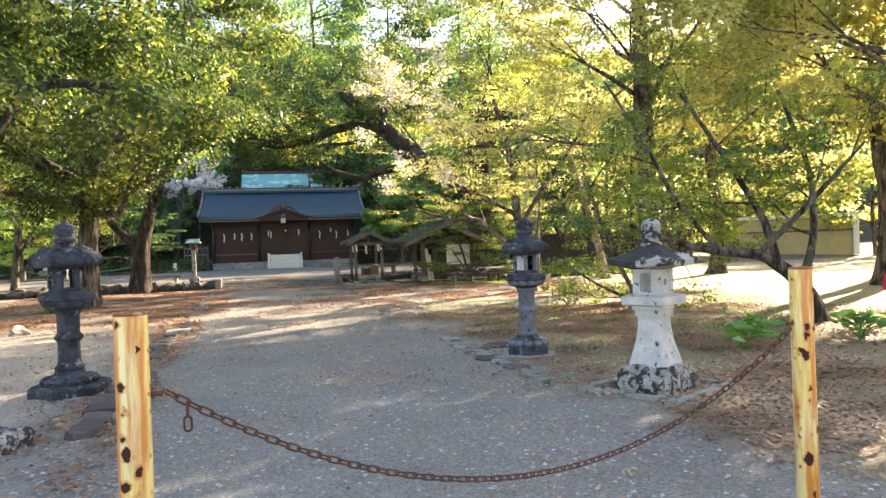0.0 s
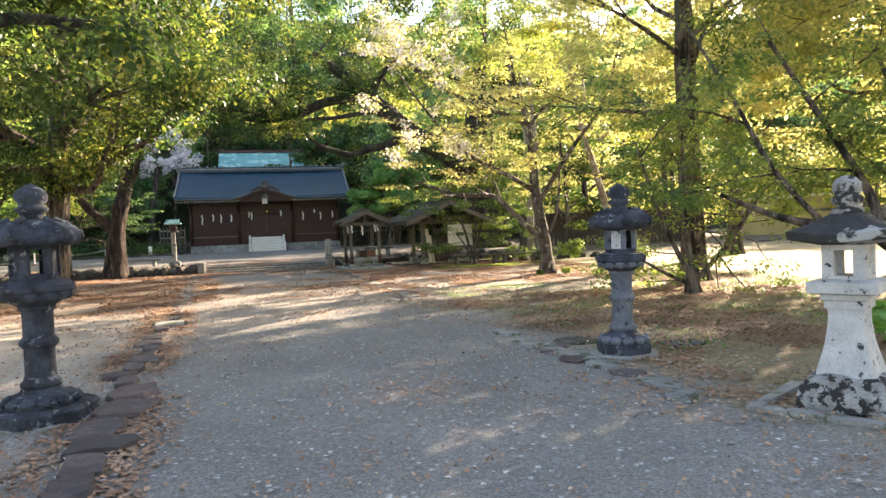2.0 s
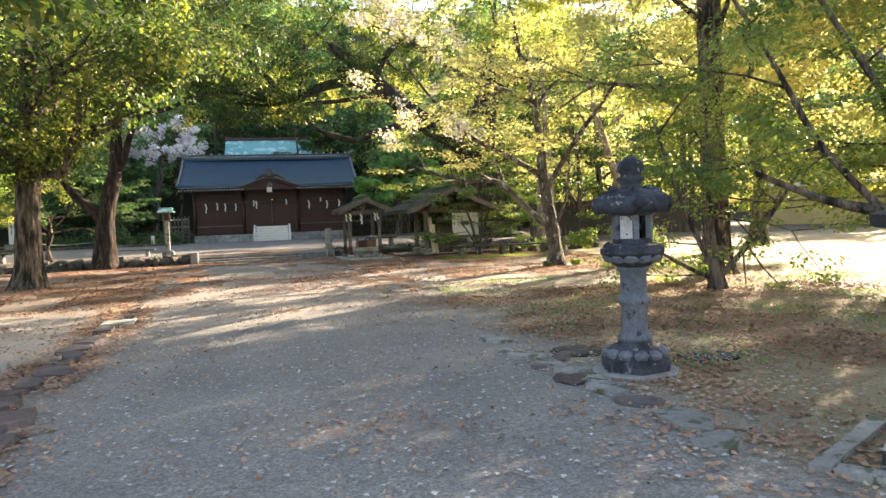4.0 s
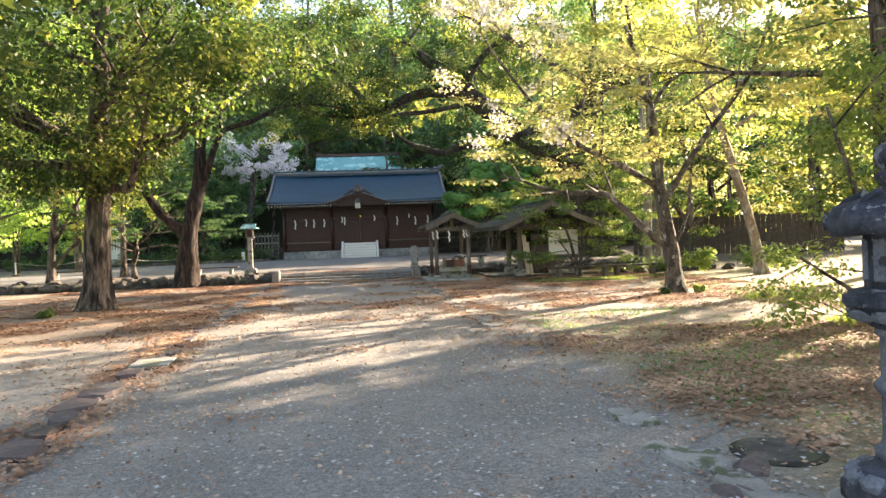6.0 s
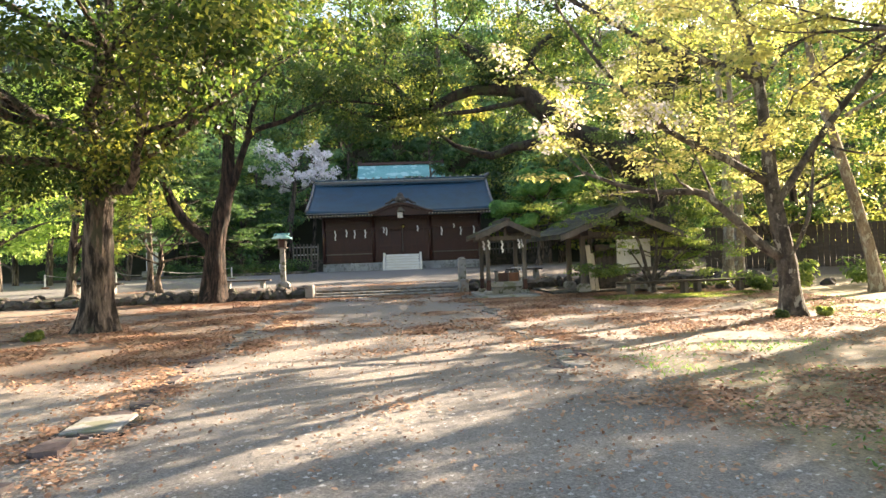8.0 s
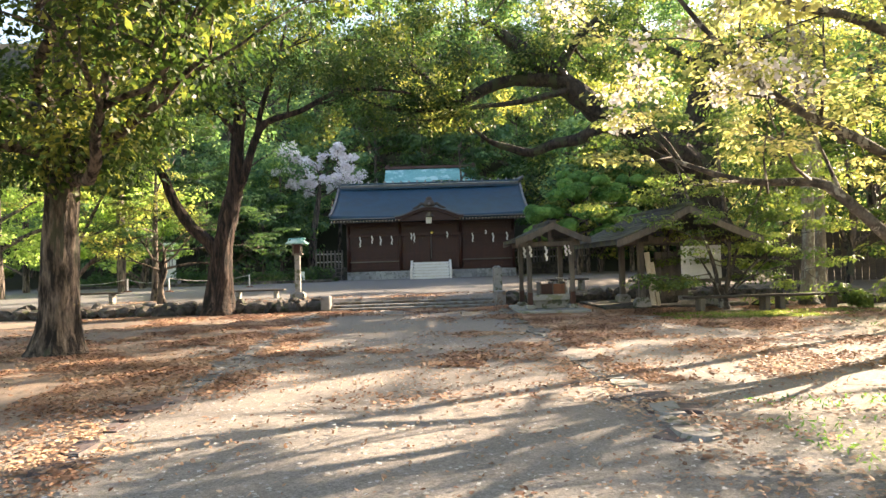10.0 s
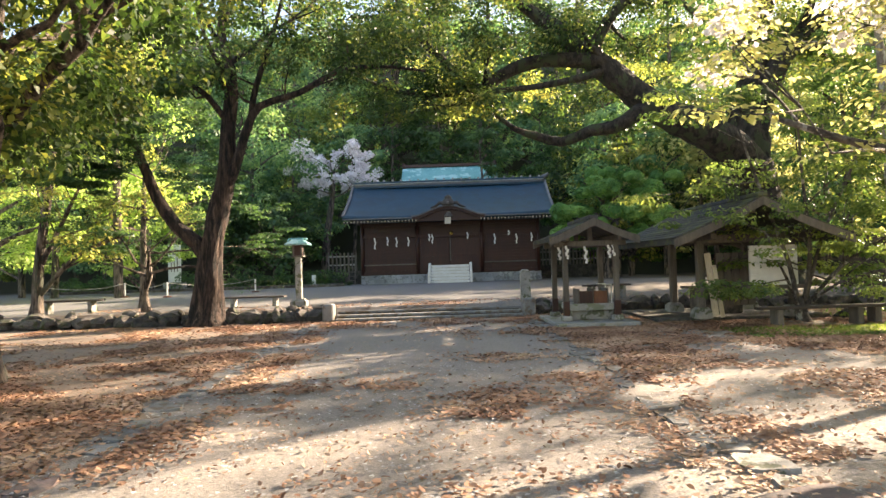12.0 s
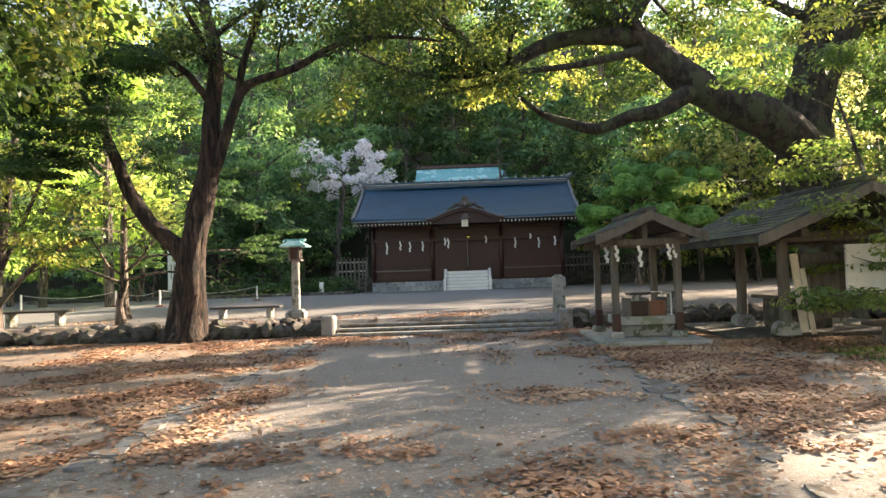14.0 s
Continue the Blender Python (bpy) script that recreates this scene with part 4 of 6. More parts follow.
# ---- chain barrier ----
def bollard(x, y, h, label, rz):
    t = thing("bollard", at(x, y, 0, rz), label, "bollard", "rusty bollards holding the chain")
    part("pipe", lathe([(0.047, -0.05), (0.047, h - 0.01), (0.045, h - 0.003), (0.03, h)], 28), M_YELLOW, t, smooth=True)
    part("cap", lathe([(0.046, h - 0.005), (0.0485, h - 0.002), (0.0485, h + 0.002), (0.042, h + 0.005)], 28), M_RUSTCAP, t, "rusted bare steel cap", smooth=True)
    part("eye_bolt", lathe([(0.008, 0), (0.008, 0.035)], 8, at(0.045, 0, h - 0.24, 0, 0, 90)), M_RUST, t)
    return t


bollard(-0.38, 2.13, 1.445, "yellow-painted steel bollard streaked with rust", 5)
bollard(2.26, 2.43, 1.46, "yellow-painted steel bollard with flaking rust spots", 180)


def chain():
    a, b = Vector((-0.295, 2.14, 1.21)), Vector((2.19, 2.42, 1.2))
    c = thing("chain", at(0, 0, 0), "rusty iron chain sagging between two bollards", "chain")
    bm = bmesh.new()
    ln, wd, r = 0.034, 0.011, 0.0038
    prof = []
    for k in range(12):
        t = 2 * math.pi * k / 12
        prof.append(Vector(((ln - wd) * 0.5 * (1 if math.cos(t) > 0 else -1) + wd * math.cos(t), wd * math.sin(t), 0)))
    rings = []
    for k, p in enumerate(prof):
        d = (prof[(k + 1) % 12] - prof[k - 1]).normalized()
        s = Vector((0, 0, 1)).cross(d)
        rings.append([bm.verts.new(p + s * (r * math.cos(w)) + Vector((0, 0, r * math.sin(w)))) for w in (0, 1.57, 3.14, 4.71)])
    for k in range(12):
        for j in range(4):
            bm.faces.new((rings[k][j], rings[k][(j + 1) % 4], rings[(k + 1) % 12][(j + 1) % 4], rings[(k + 1) % 12][j]))
    me = bpy.data.meshes.new("link")
    bm.to_mesh(me)
    bm.free()
    me.materials.append(M_RUST)
    n = 78
    pos = lambda t: a.lerp(b, t) + Vector((0, 0, -0.435 * (1 - (2 * t - 1) ** 2)))
    for k in range(n):
        t = (k + 0.5) / n
        d = (pos(t + 0.004) - pos(t - 0.004)).normalized()
        m = Matrix.Translation(pos(t)) @ d.to_track_quat('X', 'Z').to_matrix().to_4x4() @ pose(0, 0, 0, 90 * (k % 2) + 20, 0, 0)
        piece("link", me, c, m)
    for k in range(2):
        piece("link", me, c, at(-0.235, 2.145, 1.15 - 0.045 * k, 0, 90 * k, 90))


chain()


# ---- washing pavilion ----
def gable_roof(parent, w, y0, y1, eave, apex, thick, mat, board, name="roof", slats=0):
    """Two slopes with a hollow curve, thickness and barge boards."""
    r = None
    for s in (-1, 1):
        bm = bmesh.new()
        prev = None
        for k in range(7):
            v = k / 6
            x = s * w * (1 - v)
            z = eave + (apex - eave) * (0.78 * v + 0.22 * v * v)
            q = [bm.verts.new((x, y0, z)), bm.verts.new((x, y1, z)), bm.verts.new((x, y1, z - thick)), bm.verts.new((x, y0, z - thick))]
            if prev:
                for j in range(4):
                    bm.faces.new((prev[j], prev[(j + 1) % 4], q[(j + 1) % 4], q[j]))
            else:
                bm.faces.new(q)
            prev = q
        bm.faces.new(prev)
        ob = part("roof_slope", bm, mat, parent)
        r = r or ob
        for y in (y0 - 0.02, y1 + 0.02):
            bm = bmesh.new()
            prev = None
            for k in range(7):
                v = k / 6
                x = s * (w + 0.02) * (1 - v)
                z = eave + (apex - eave) * (0.78 * v + 0.22 * v * v) - thick * 0.55
                q = [bm.verts.new((x, y - 0.03, z + 0.05)), bm.verts.new((x, y + 0.03, z + 0.05)), bm.verts.new((x, y + 0.03, z - 0.13)), bm.verts.new((x, y - 0.03, z - 0.13))]
                if prev:
                    for j in range(4):
                        bm.faces.new((prev[j], prev[(j + 1) % 4], q[(j + 1) % 4], q[j]))
                else:
                    bm.faces.new(q)
                prev = q
            bm.faces.new(prev)
            part("barge_board", bm, board, parent)
        if slats:
            me = bpy.data.meshes.new("roof_course")
            bm = block(0.26, abs(y1 - y0) - 0.02, 0.03, None, 0.006)
            bm.to_mesh(me)
            bm.free()
            me.materials.append(mat)
            for k in range(slats):
                v = (k + 0.5) / slats
                z = eave + (apex - eave) * (0.78 * v + 0.22 * v * v)
                ang = math.degrees(math.atan2((apex - eave) * (0.78 + 0.44 * v), w))
                piece("roof_course", me, ob, at(s * w * (1 - v), (y0 + y1) / 2, z + 0.015, 0, 0, (ang - 4) * s))
    part("ridge_cap", block(0.22, abs(y1 - y0) + 0.06, 0.1, at(0, (y0 + y1) / 2, apex + 0.03), 0.02), mat, parent)
    return r


def streamer(parent, x, y, z, h):
    bm = bmesh.new()
    for k in range(4):
        block(0.055, 0.008, h / 4 + 0.02, at(x + 0.03 * (k % 2), y - 0.008 * k, z - h * (k + 0.5) / 4, 0, 0, 12 if k % 2 else -12), 0, bm)
    return part("paper_streamer", bm, M_WHITE, parent)


def washing_pavilion():
    t = thing("washing_pavilion", at(4.8, 31.6, 0, 0), "open weathered timber pavilion over a stone water basin", "pavilion")
    part("slab", block(1.95, 2.9, 0.1, at(0, 0.55, 0.05), 0.015), M_CONCRETE, t)
    for x in (-0.62, 0.62):
        for y in (-0.15, 1.45):
            p = part("post", block(0.13, 0.13, 1.85, at(x, y, 1.1), 0.012), M_OLDWOOD, t)
            part("post_base", rough(block(0.26, 0.26, 0.14, at(x, y, 0.16), 0.03), 0.01, 1), M_GREYSTONE, p)
            part("post_shoe", block(0.145, 0.145, 0.36, at(x, y, 0.4), 0.006), M_WOOD, p, "dark tarred foot of the post")
    for y in (-0.15, 1.45):
        part("tie_beam", block(1.75, 0.11, 0.14, at(0, y, 1.98), 0.012), M_OLDWOOD, t)
        part("king_post", block(0.1, 0.1, 0.36, at(0, y, 2.22)), M_OLDWOOD, t)
    for x in (-0.62, 0.62):
        part("side_beam", block(0.11, 2.5, 0.13, at(x, 0.65, 2.1), 0.012), M_OLDWOOD, t)
    part("ridge_beam", block(0.11, 2.5, 0.12, at(0, 0.65, 2.42)), M_OLDWOOD, t)
    gable_roof(t, 1.05, -0.65, 2.05, 2.1, 2.56, 0.07, M_BARKROOF, M_OLDWOOD, slats=5)
    streamer(t, -0.6, -0.26, 1.92, 0.3)
    streamer(t, -0.72, 0.1, 1.9, 0.3)
    streamer(t, -0.15, -0.27, 1.9, 0.4)
    streamer(t, 0.42, -0.27, 1.92, 0.3)
    streamer(t, 0.55, -0.2, 1.92, 0.26)
    b = thing("water_basin", at(4.85, 32.1, 0.1), "low pale stone water basin on the pavilion slab", "basin")
    part("plinth", block(1.05, 0.85, 0.24, at(0, -0.1, 0.12), 0.02), M_GREYSTONE, b)
    for x, y, sx, sy in ((0, -0.56, 1.2, 0.12), (0, 0.36, 1.2, 0.12), (-0.54, -0.1, 0.12, 0.8), (0.54, -0.1, 0.12, 0.8)):
        part("rim", block(sx, sy, 0.17, at(x, y, 0.325), 0.015), M_CONCRETE, b)
    bx = thing("wooden_trough", at(4.95, 32.15, 0.34), "reddish wooden trough set in the basin", "trough")
    for x in (-0.38, -0.02, 0.34):
        part("side_board", block(0.05, 0.6, 0.52, at(x, 0, 0.26), 0.006), M_OLDWOOD, bx)
    part("front_board", block(0.33, 0.04, 0.44, at(0.16, -0.3, 0.24), 0.006), M_REDWOOD, bx, "reddish brown front board")
    part("front_board", block(0.33, 0.04, 0.44, at(-0.2, -0.3, 0.24), 0.006), M_WOOD, bx)
    rk = thing("ladle_rack", at(5.35, 32.0, 0.34), "thin pale pipe rack for ladles", "rack")
    for y in (-0.3, 0.3):
        bm = bmesh.new()
        tube(bm, [(0, y, 0), (0, y, 0.62), (-0.22, y, 0.62)], [0.014] * 3, 8)
        part("pipe", bm, M_PLASTER, rk)
    bm = bmesh.new()
    tube(bm, [(0, -0.3, 0.6), (0, 0.3, 0.6)], [0.014] * 2, 8)
    part("rail", bm, M_PLASTER, rk)


washing_pavilion()


# ---- well house with the wide bark roof ----
def well_house():
    t = thing("well_house", at(8.2, 30.9, 0), "weathered open-fronted shelter with a broad mossy bark roof", "shelter")
    part("slab", rough(block(4.2, 3.2, 0.12, at(0.2, 1.9, 0.05), 0.02), 0.01, 2), M_MOSSROCK, t)
    for x, y in ((-0.85, 0.25), (1.35, 0.25), (-0.75, 2.4), (1.35, 2.6)):
        p = part("post", block(0.17, 0.17, 1.95, at(x, y, 1.0), 0.015), M_OLDWOOD, t)
        part("post_base", rough(square_ring(bmesh.new(), [(0.2, 0.1), (0.19, 0.28), (0.12, 0.36)]), 0.012, 1), M_GREYSTONE, p).matrix_basis = at(x, y, 0)
    for y in (0.25, 2.9):
        part("tie_beam", block(3.2, 0.14, 0.2, at(0.08, y, 1.98), 0.015), M_OLDWOOD, t)
        part("king_post", block(0.14, 0.14, 0.55, at(0.05, y, 2.35)), M_OLDWOOD, t)
    for x in (-0.85, 1.35):
        part("side_beam", block(0.14, 4.3, 0.16, at(x, 1.5, 2.02), 0.015), M_OLDWOOD, t)
    part("ridge_beam", block(0.14, 4.3, 0.16, at(0.05, 1.5, 2.6)), M_OLDWOOD, t)
    gable_roof(t, 1.95, -1.25, 4.2, 1.98, 2.86, 0.13, M_BARKROOF, M_OLDWOOD, slats=11)
    # boarded side bay and white panel
    bay = part("boarded_bay", block(0.95, 0.06, 1.3, at(0.2, 0.75, 1.0)), M_WOOD, t)
    for k in range(5):
        part("board", block(0.18, 0.03, 1.3, at(-0.18 + 0.19 * k, 0.7, 1.0), 0.005), M_OLDWOOD, bay)
    pan = part("white_panel", block(1.15, 0.05, 0.95, at(0.85, 0.12, 1.32)), M_WHITE, t, "white painted boarded panel")
    for k in range(7):
        part("board", block(1.13, 0.02, 0.125, at(0.85, 0.088, 0.91 + 0.135 * k), 0.004), M_WHITE, pan)
    part("panel_rail", block(1.5, 0.09, 0.1, at(0.8, 0.12, 0.8), 0.01), M_OLDWOOD, t)
    pl = part("leaning_board", block(0.15, 0.04, 1.5, at(-0.66, 0.06, 0.9, 0, 0, -6), 0.006), M_PALEWOOD, t, "bleached plank leaning on a post")
    part("leaning_board", block(0.1, 0.035, 1.25, at(-0.52, 0.02, 0.74, 0, 0, -8), 0.006), M_PALEWOOD, t)
    part("well_curb", rough(block(1.0, 1.0, 0.62, at(0.1, 1.7, 0.42), 0.04), 0.015, 2), M_MOSSROCK, t)
    part("well_cover", block(1.3, 1.2, 0.07, at(0.05, 1.7, 0.77), 0.01), M_OLDWOOD, t)


well_house()


def bench(x, y, z, rz, ln, label, mat_leg=None, h=0.42):
    t = thing("bench", at(x, y, z, rz), label, "bench", "benches on the terrace")
    for k in (-1, 1):
        part("plank", block(ln, 0.17, 0.06, at(0, 0.095 * k, h), 0.01), M_DARKTIMBER, t)
        part("leg", rough(block(0.14, 0.34, h - 0.03, at(k * ln * 0.34, 0, (h - 0.03) / 2), 0.015), 0.01, 1), mat_leg or M_GREYSTONE, t)


bench(-5.2, 38.0, TERRACE, -1, 2.1, "low plank bench on short stone legs", None, 0.32)
bench(-10.9, 37.0, TERRACE, -1, 2.1, "low plank bench on pale stone legs by the pruned tree")
bench(9.3, 29.7, 0, 2, 2.6, "rough timber bench before the shelter", M_OLDWOOD, 0.4)
bench(11.4, 29.9, 0, -4, 2.0, "rough timber bench beside the maple", M_OLDWOOD, 0.38)
bench(6.4, 36.4, TERRACE, 10, 1.5, "dark low bench behind the washing pavilion")


# ---- post lantern with small copper roof ----
def post_lantern():
    t = thing("post_lantern", at(-3.47, 37.0, TERRACE), "stone post carrying a small lantern box with green copper roof", "lantern")
    part("foot", rough(square_ring(bmesh.new(), [(0.26, -0.02), (0.25, 0.18), (0.17, 0.26)]), 0.015, 1), M_GREYSTONE, t)
    part("post", rough(block(0.2, 0.2, 1.45, at(0, 0, 0.92), 0.02), 0.006, 2), M_GREYSTONE, t)
    bx = part("lantern_box", block(0.26, 0.26, 0.36, at(0, 0, 1.82), 0.01), M_WOOD, t)
    for s in (-1, 1):
        for u in (-1, 1):
            part("corner_post", block(0.05, 0.05, 0.4, at(s * 0.13, u * 0.13, 1.82)), M_OLDWOOD, bx)
    part("tray", block(0.4, 0.4, 0.05, at(0, 0, 1.64), 0.006), M_OLDWOOD, t)
    rf = part("roof", square_ring(bmesh.new(), [(0.36, 2.01), (0.37, 2.05), (0.13, 2.19), (0.12, 2.2)]), M_VERDI, t)
    for k in range(6):
        part("seam", block(0.025, 0.32, 0.02, at(-0.29 + 0.116 * k, -0.22, 2.125, 0, 30)), M_VERDI, rf)
    part("ridge", block(0.62, 0.08, 0.07, at(0, 0, 2.21), 0.015), M_VERDI, rf)


post_lantern()


def stone_post(x, y, z, h, w, label, name="stone_post"):
    t = thing(name, at(x, y, z), label, "stone post")
    part("shaft", rough(square_ring(bmesh.new(), [(w / 2, -0.02), (w / 2, h - 0.06), (w * 0.25, h)]), 0.008, 2), M_GREYSTONE, t)


stone_post(3.81, 36.3, TERRACE, 1.0, 0.3, "short squared stone post at the head of the steps")


# ---- fences, signs and far things on the terrace ----
def picket_fence(x0, x1, y, z, h, label):
    t = thing("fence", at(0, 0, 0), label, "fence")
    n = int((x1 - x0) / 0.24)
    me = bpy.data.meshes.new("picket")
    bm = block(0.11, 0.11, h, at(0, 0, h / 2), 0.01)
    bm.to_mesh(me)
    bm.free()
    me.materials.append(M_OLDWOOD)
    for k in range(n + 1):
        piece("picket", me, t, at(x0 + k * (x1 - x0) / n, y, z))
    for q in (0.35, 0.8):
        part("rail", block(x1 - x0, 0.07, 0.1, at((x0 + x1) / 2, y, z + h * q)), M_GREYSTONE, t)


picket_fence(-6.5, -4.6, 61.5, FAR + 0.9, 1.3, "grey stone picket fence beside the hall")
picket_fence(8.1, 14.0, 63.5, FAR + 0.9, 1.2, "grey stone picket fence beyond the hall")
part("wall_fence_base", rough(block(3.2, 0.5, 0.95, at(-5.7, 61.6, FAR + 0.45), 0.03), 0.03, 3), M_MOSSROCK)
part("wall_fence_base_east", rough(block(6.2, 0.5, 0.95, at(11.1, 63.6, FAR + 0.45), 0.03), 0.03, 3), M_MOSSROCK)
for o in bpy.data.objects:
    if o.name.startswith("wall_fence_base"):
        tagged(o, "mossy stone footing under a picket fence", "wall", kind="structure")


def ladder():
    t = thing("ladder", at(-4.75, 60.3, FAR, 0, 0, 0), "grey wooden ladder leaning by the hall", "ladder")
    for s in (-1, 1):
        part("rail", block(0.06, 0.06, 2.0, at(s * 0.2, 0, 0.98, 0, -10, 0)), M_OLDWOOD, t)
    for k in range(6):
        part("rung", block(0.36, 0.04, 0.04, at(0, 0.05 * k - 0.12, 0.3 + 0.28 * k)), M_OLDWOOD, t)


ladder()


def sign_board():
    t = thing("notice_board", at(-16.6, 60.2, FAR), "white notice panel on a low stone plinth", "sign")
    part("plinth", rough(block(1.3, 0.8, 0.55, at(0, 0, 0.27), 0.04), 0.02, 1), M_GREYSTONE, t)
    part("panel", block(0.85, 0.12, 2.5, at(0, 0, 1.8), 0.02), M_WHITE, t)
    part("emblem", lathe([(0.14, 0), (0.14, 0.02)], 20, at(0, -0.065, 2.5, 0, 90)), M_GREYSTONE, t)
    for k in range(3):
        part("text_bar", block(0.06, 0.02, 0.9, at(-0.2 + 0.2 * k, -0.062, 1.7)), M_GREYSTONE, t)


sign_board()
t = thing("marker_post", at(-6.9, 58.0, FAR), "small white marker post before the shrubs", "post")
part("shaft", block(0.25, 0.12, 0.75, at(0, 0, 0.37), 0.02), M_WHITE, t)

# kerb along the far side of the terrace, rope posts
k = thing("kerb_terrace", at(0, 0, 0), "low dark stone kerb before the planted bank", "kerb", kind="structure")
rng = np.random.default_rng(8)
x = -24.0
while x < -5.0:
    w = rng.uniform(0.9, 1.5)
    part("kerb_stone", rough(block(w, 0.3, 0.24, None, 0.03), 0.015, 1, 4, x), M_MOSSROCK, k).matrix_basis = at(x + w / 2, 57.0, FAR + 0.06)
    x += w + 0.03
rope_posts = [(-15.2, 50.0), (-12.2, 48.0), (-17.5, 46.5), (-9.0, 52)]
for x, y in rope_posts:
    t = thing("rope_post", at(x, y, TERRACE + 0.07), "thin pale post on a dark rubber foot holding a rope", "post", "rope posts")
    part("foot", lathe([(0.22, 0), (0.2, 0.06), (0.06, 0.09)], 16), M_RUST, t)
    part("shaft", lathe([(0.045, 0.05), (0.04, 0.75)], 10), M_PLASTER, t)
rp = thing("barrier_rope", at(0, 0, 0), "slack pale rope between the thin posts", "rope")
order = [rope_posts[2], rope_posts[0], rope_posts[1], rope_posts[3]]
for a, b in zip(order, order[1:]):
    bm = bmesh.new()
    tube(bm, [(a[0] + (b[0] - a[0]) * q, a[1] + (b[1] - a[1]) * q, TERRACE + 0.79 - 0.9 * q * (1 - q)) for q in np.linspace(0, 1, 9)], [0.018] * 9, 6)
    part("rope_span", bm, M_CONCRETE, rp)


def shed():
    t = thing("shed", at(35.5, 38.5, TERRACE * 0.6, -38), "ochre-walled shed with a white flat roof edge", "shed")
    part("wall", block(7, 4, 2.6, at(0, 2, 1.3)), material("ochre_plaster", (0.5, 0.42, 0.22), (0.4, 0.33, 0.17), 1, 0.9, 0.2, 20), t)
    part("roof", block(7.6, 4.6, 0.22, at(0, 2, 2.7), 0.03), M_PLASTER, t)
    part("corner_post", block(0.35, 0.35, 2.6, at(3.6, -0.1, 1.3)), M_PLASTER, t)
    part("band", block(7, 0.05, 0.15, at(0, -0.03, 1.7)), M_OLDWOOD, t)


shed()

# drain grating and sunken slabs by the dark lantern
t = thing("drain_grate", at(4.66, 9.42, 0.012, -8), "grey steel drain grating set in the soil", "grate")
part("grate_frame", block(0.5, 0.36, 0.02), M_DARKSTONE, t)
for i in range(7):
    part("bar", block(0.026, 0.33, 0.014, at(-0.2 + 0.066 * i, 0, 0.012)), M_MIDSTONE, t)

t = thing("drain_cover", at(-1.84, 15.6, 0.02, 4), "greenish concrete drain lid in the stone edging", "drain cover")
part("lid", rough(block(0.5, 0.62, 0.06, None, 0.01), 0.006, 2), M_CONCRETE, t)
part("lid_frame", rough(block(0.62, 0.76, 0.05, at(0, 0, -0.014), 0.01), 0.006, 2), M_MOSSROCK, t)
for x, y, s, rz in ((3.38, 19.2, 0.7, 20), (3.45, 18.6, 0.55, -10), (3.15, 17.7, 0.45, 40)):
    t = thing("sunken_slab", at(x, y, 0.0, rz), "dark flat stone slab sunk in the gravel", "slab", "sunken slabs")
    part("slab", rough(block(s, s * 0.6, 0.07, None, 0.015), 0.03, 2, 3, x), M_KERB, t)
t = thing("manhole_cover", at(3.68, 10.3, 0.006), "round dark iron drain lid in the gravel", "drain cover")
part("lid", rough(lathe([(0.27, -0.03), (0.27, 0.018), (0.24, 0.024)], 28), 0.003, 1), M_MOSSROCK, t)
part("lid_ring", lathe([(0.31, -0.03), (0.31, 0.008), (0.28, 0.012)], 28), M_MOSSROCK, t)
for j, (x, y, s) in enumerate(((3.2, 10.45, 0.3), (3.36, 10.1, 0.42), (3.08, 10.1, 0.24), (3.02, 9.7, 0.3), (3.25, 9.5, 0.46), (3.05, 9.2, 0.5), (3.12, 8.75, 0.42), (3.2, 8.3, 0.4), (2.95, 10.6, 0.2))):
    t = thing("broken_stone", at(x, y, 0.0, 47 * j), "broken flat stone half sunk beside the lantern", "stone", "broken stones")
    rock("stone", 330 + j, (s, s * 0.62, 0.1), t, at(0, 0, 0), M_KERB if j % 2 else M_GREYSTONE)
t = thing("notice_strip", at(4.18, 33.2, 0.1), "narrow white upright board by the washing pavilion", "sign")
part("board", block(0.1, 0.03, 1.1, at(0, 0, 0.55), 0.004), M_PLASTER, t)
t = thing("red_banner", at(10.15, 8.6, 0), "red cloth banner on a thin pole at the verge", "banner")
part("pole", lathe([(0.015, 0), (0.013, 1.85)], 8), M_PLASTER, t)
bm = bmesh.new()
M_RED = material("red_cloth", (0.7, 0.05, 0.08), (0.55, 0.03, 0.06), 6, 0.8, 0.2, 40)
rows = []
for k in range(9):
    z = 0.72 + 0.13 * k
    rows.append([bm.verts.new((-0.02 - 0.5 * q * (1 - 0.3 * k / 8), 0.06 * math.sin(q * 7 + k), z - 0.05 * q)) for q in np.linspace(0, 1, 8)])
for r0, r1 in zip(rows, rows[1:]):
    for q in range(7):
        bm.faces.new((r0[q], r0[q + 1], r1[q + 1], r1[q]))
bmesh.ops.solidify(bm, geom=bm.faces[:], thickness=0.004)
part("cloth", bm, M_RED, t, smooth=True)


def plank_fence(x0, y0, x1, y1, z, h):
    t = thing("plank_fence", at(0, 0, 0), "dark weathered plank fence behind the trees", "fence")
    d = Vector((x1 - x0, y1 - y0, 0))
    rz = math.degrees(math.atan2(d.y, d.x))
    n = int(d.length / 0.26)
    me = bpy.data.meshes.new("board")
    bm = block(0.24, 0.03, h, at(0, 0, h / 2), 0.004)
    bm.to_mesh(me)
    bm.free()
    me.materials.append(M_DARKTIMBER)
    for k in range(n):
        q = Vector((x0, y0, z)) + d * ((k + 0.5) / n)
        piece("board", me, t, at(q.x, q.y, q.z, rz))
    for q in (0.3, 0.8):
        part("rail", block(d.length, 0.06, 0.09, at((x0 + x1) / 2, (y0 + y1) / 2 + 0.05, z + h * q, rz)), M_DARKTIMBER, t)


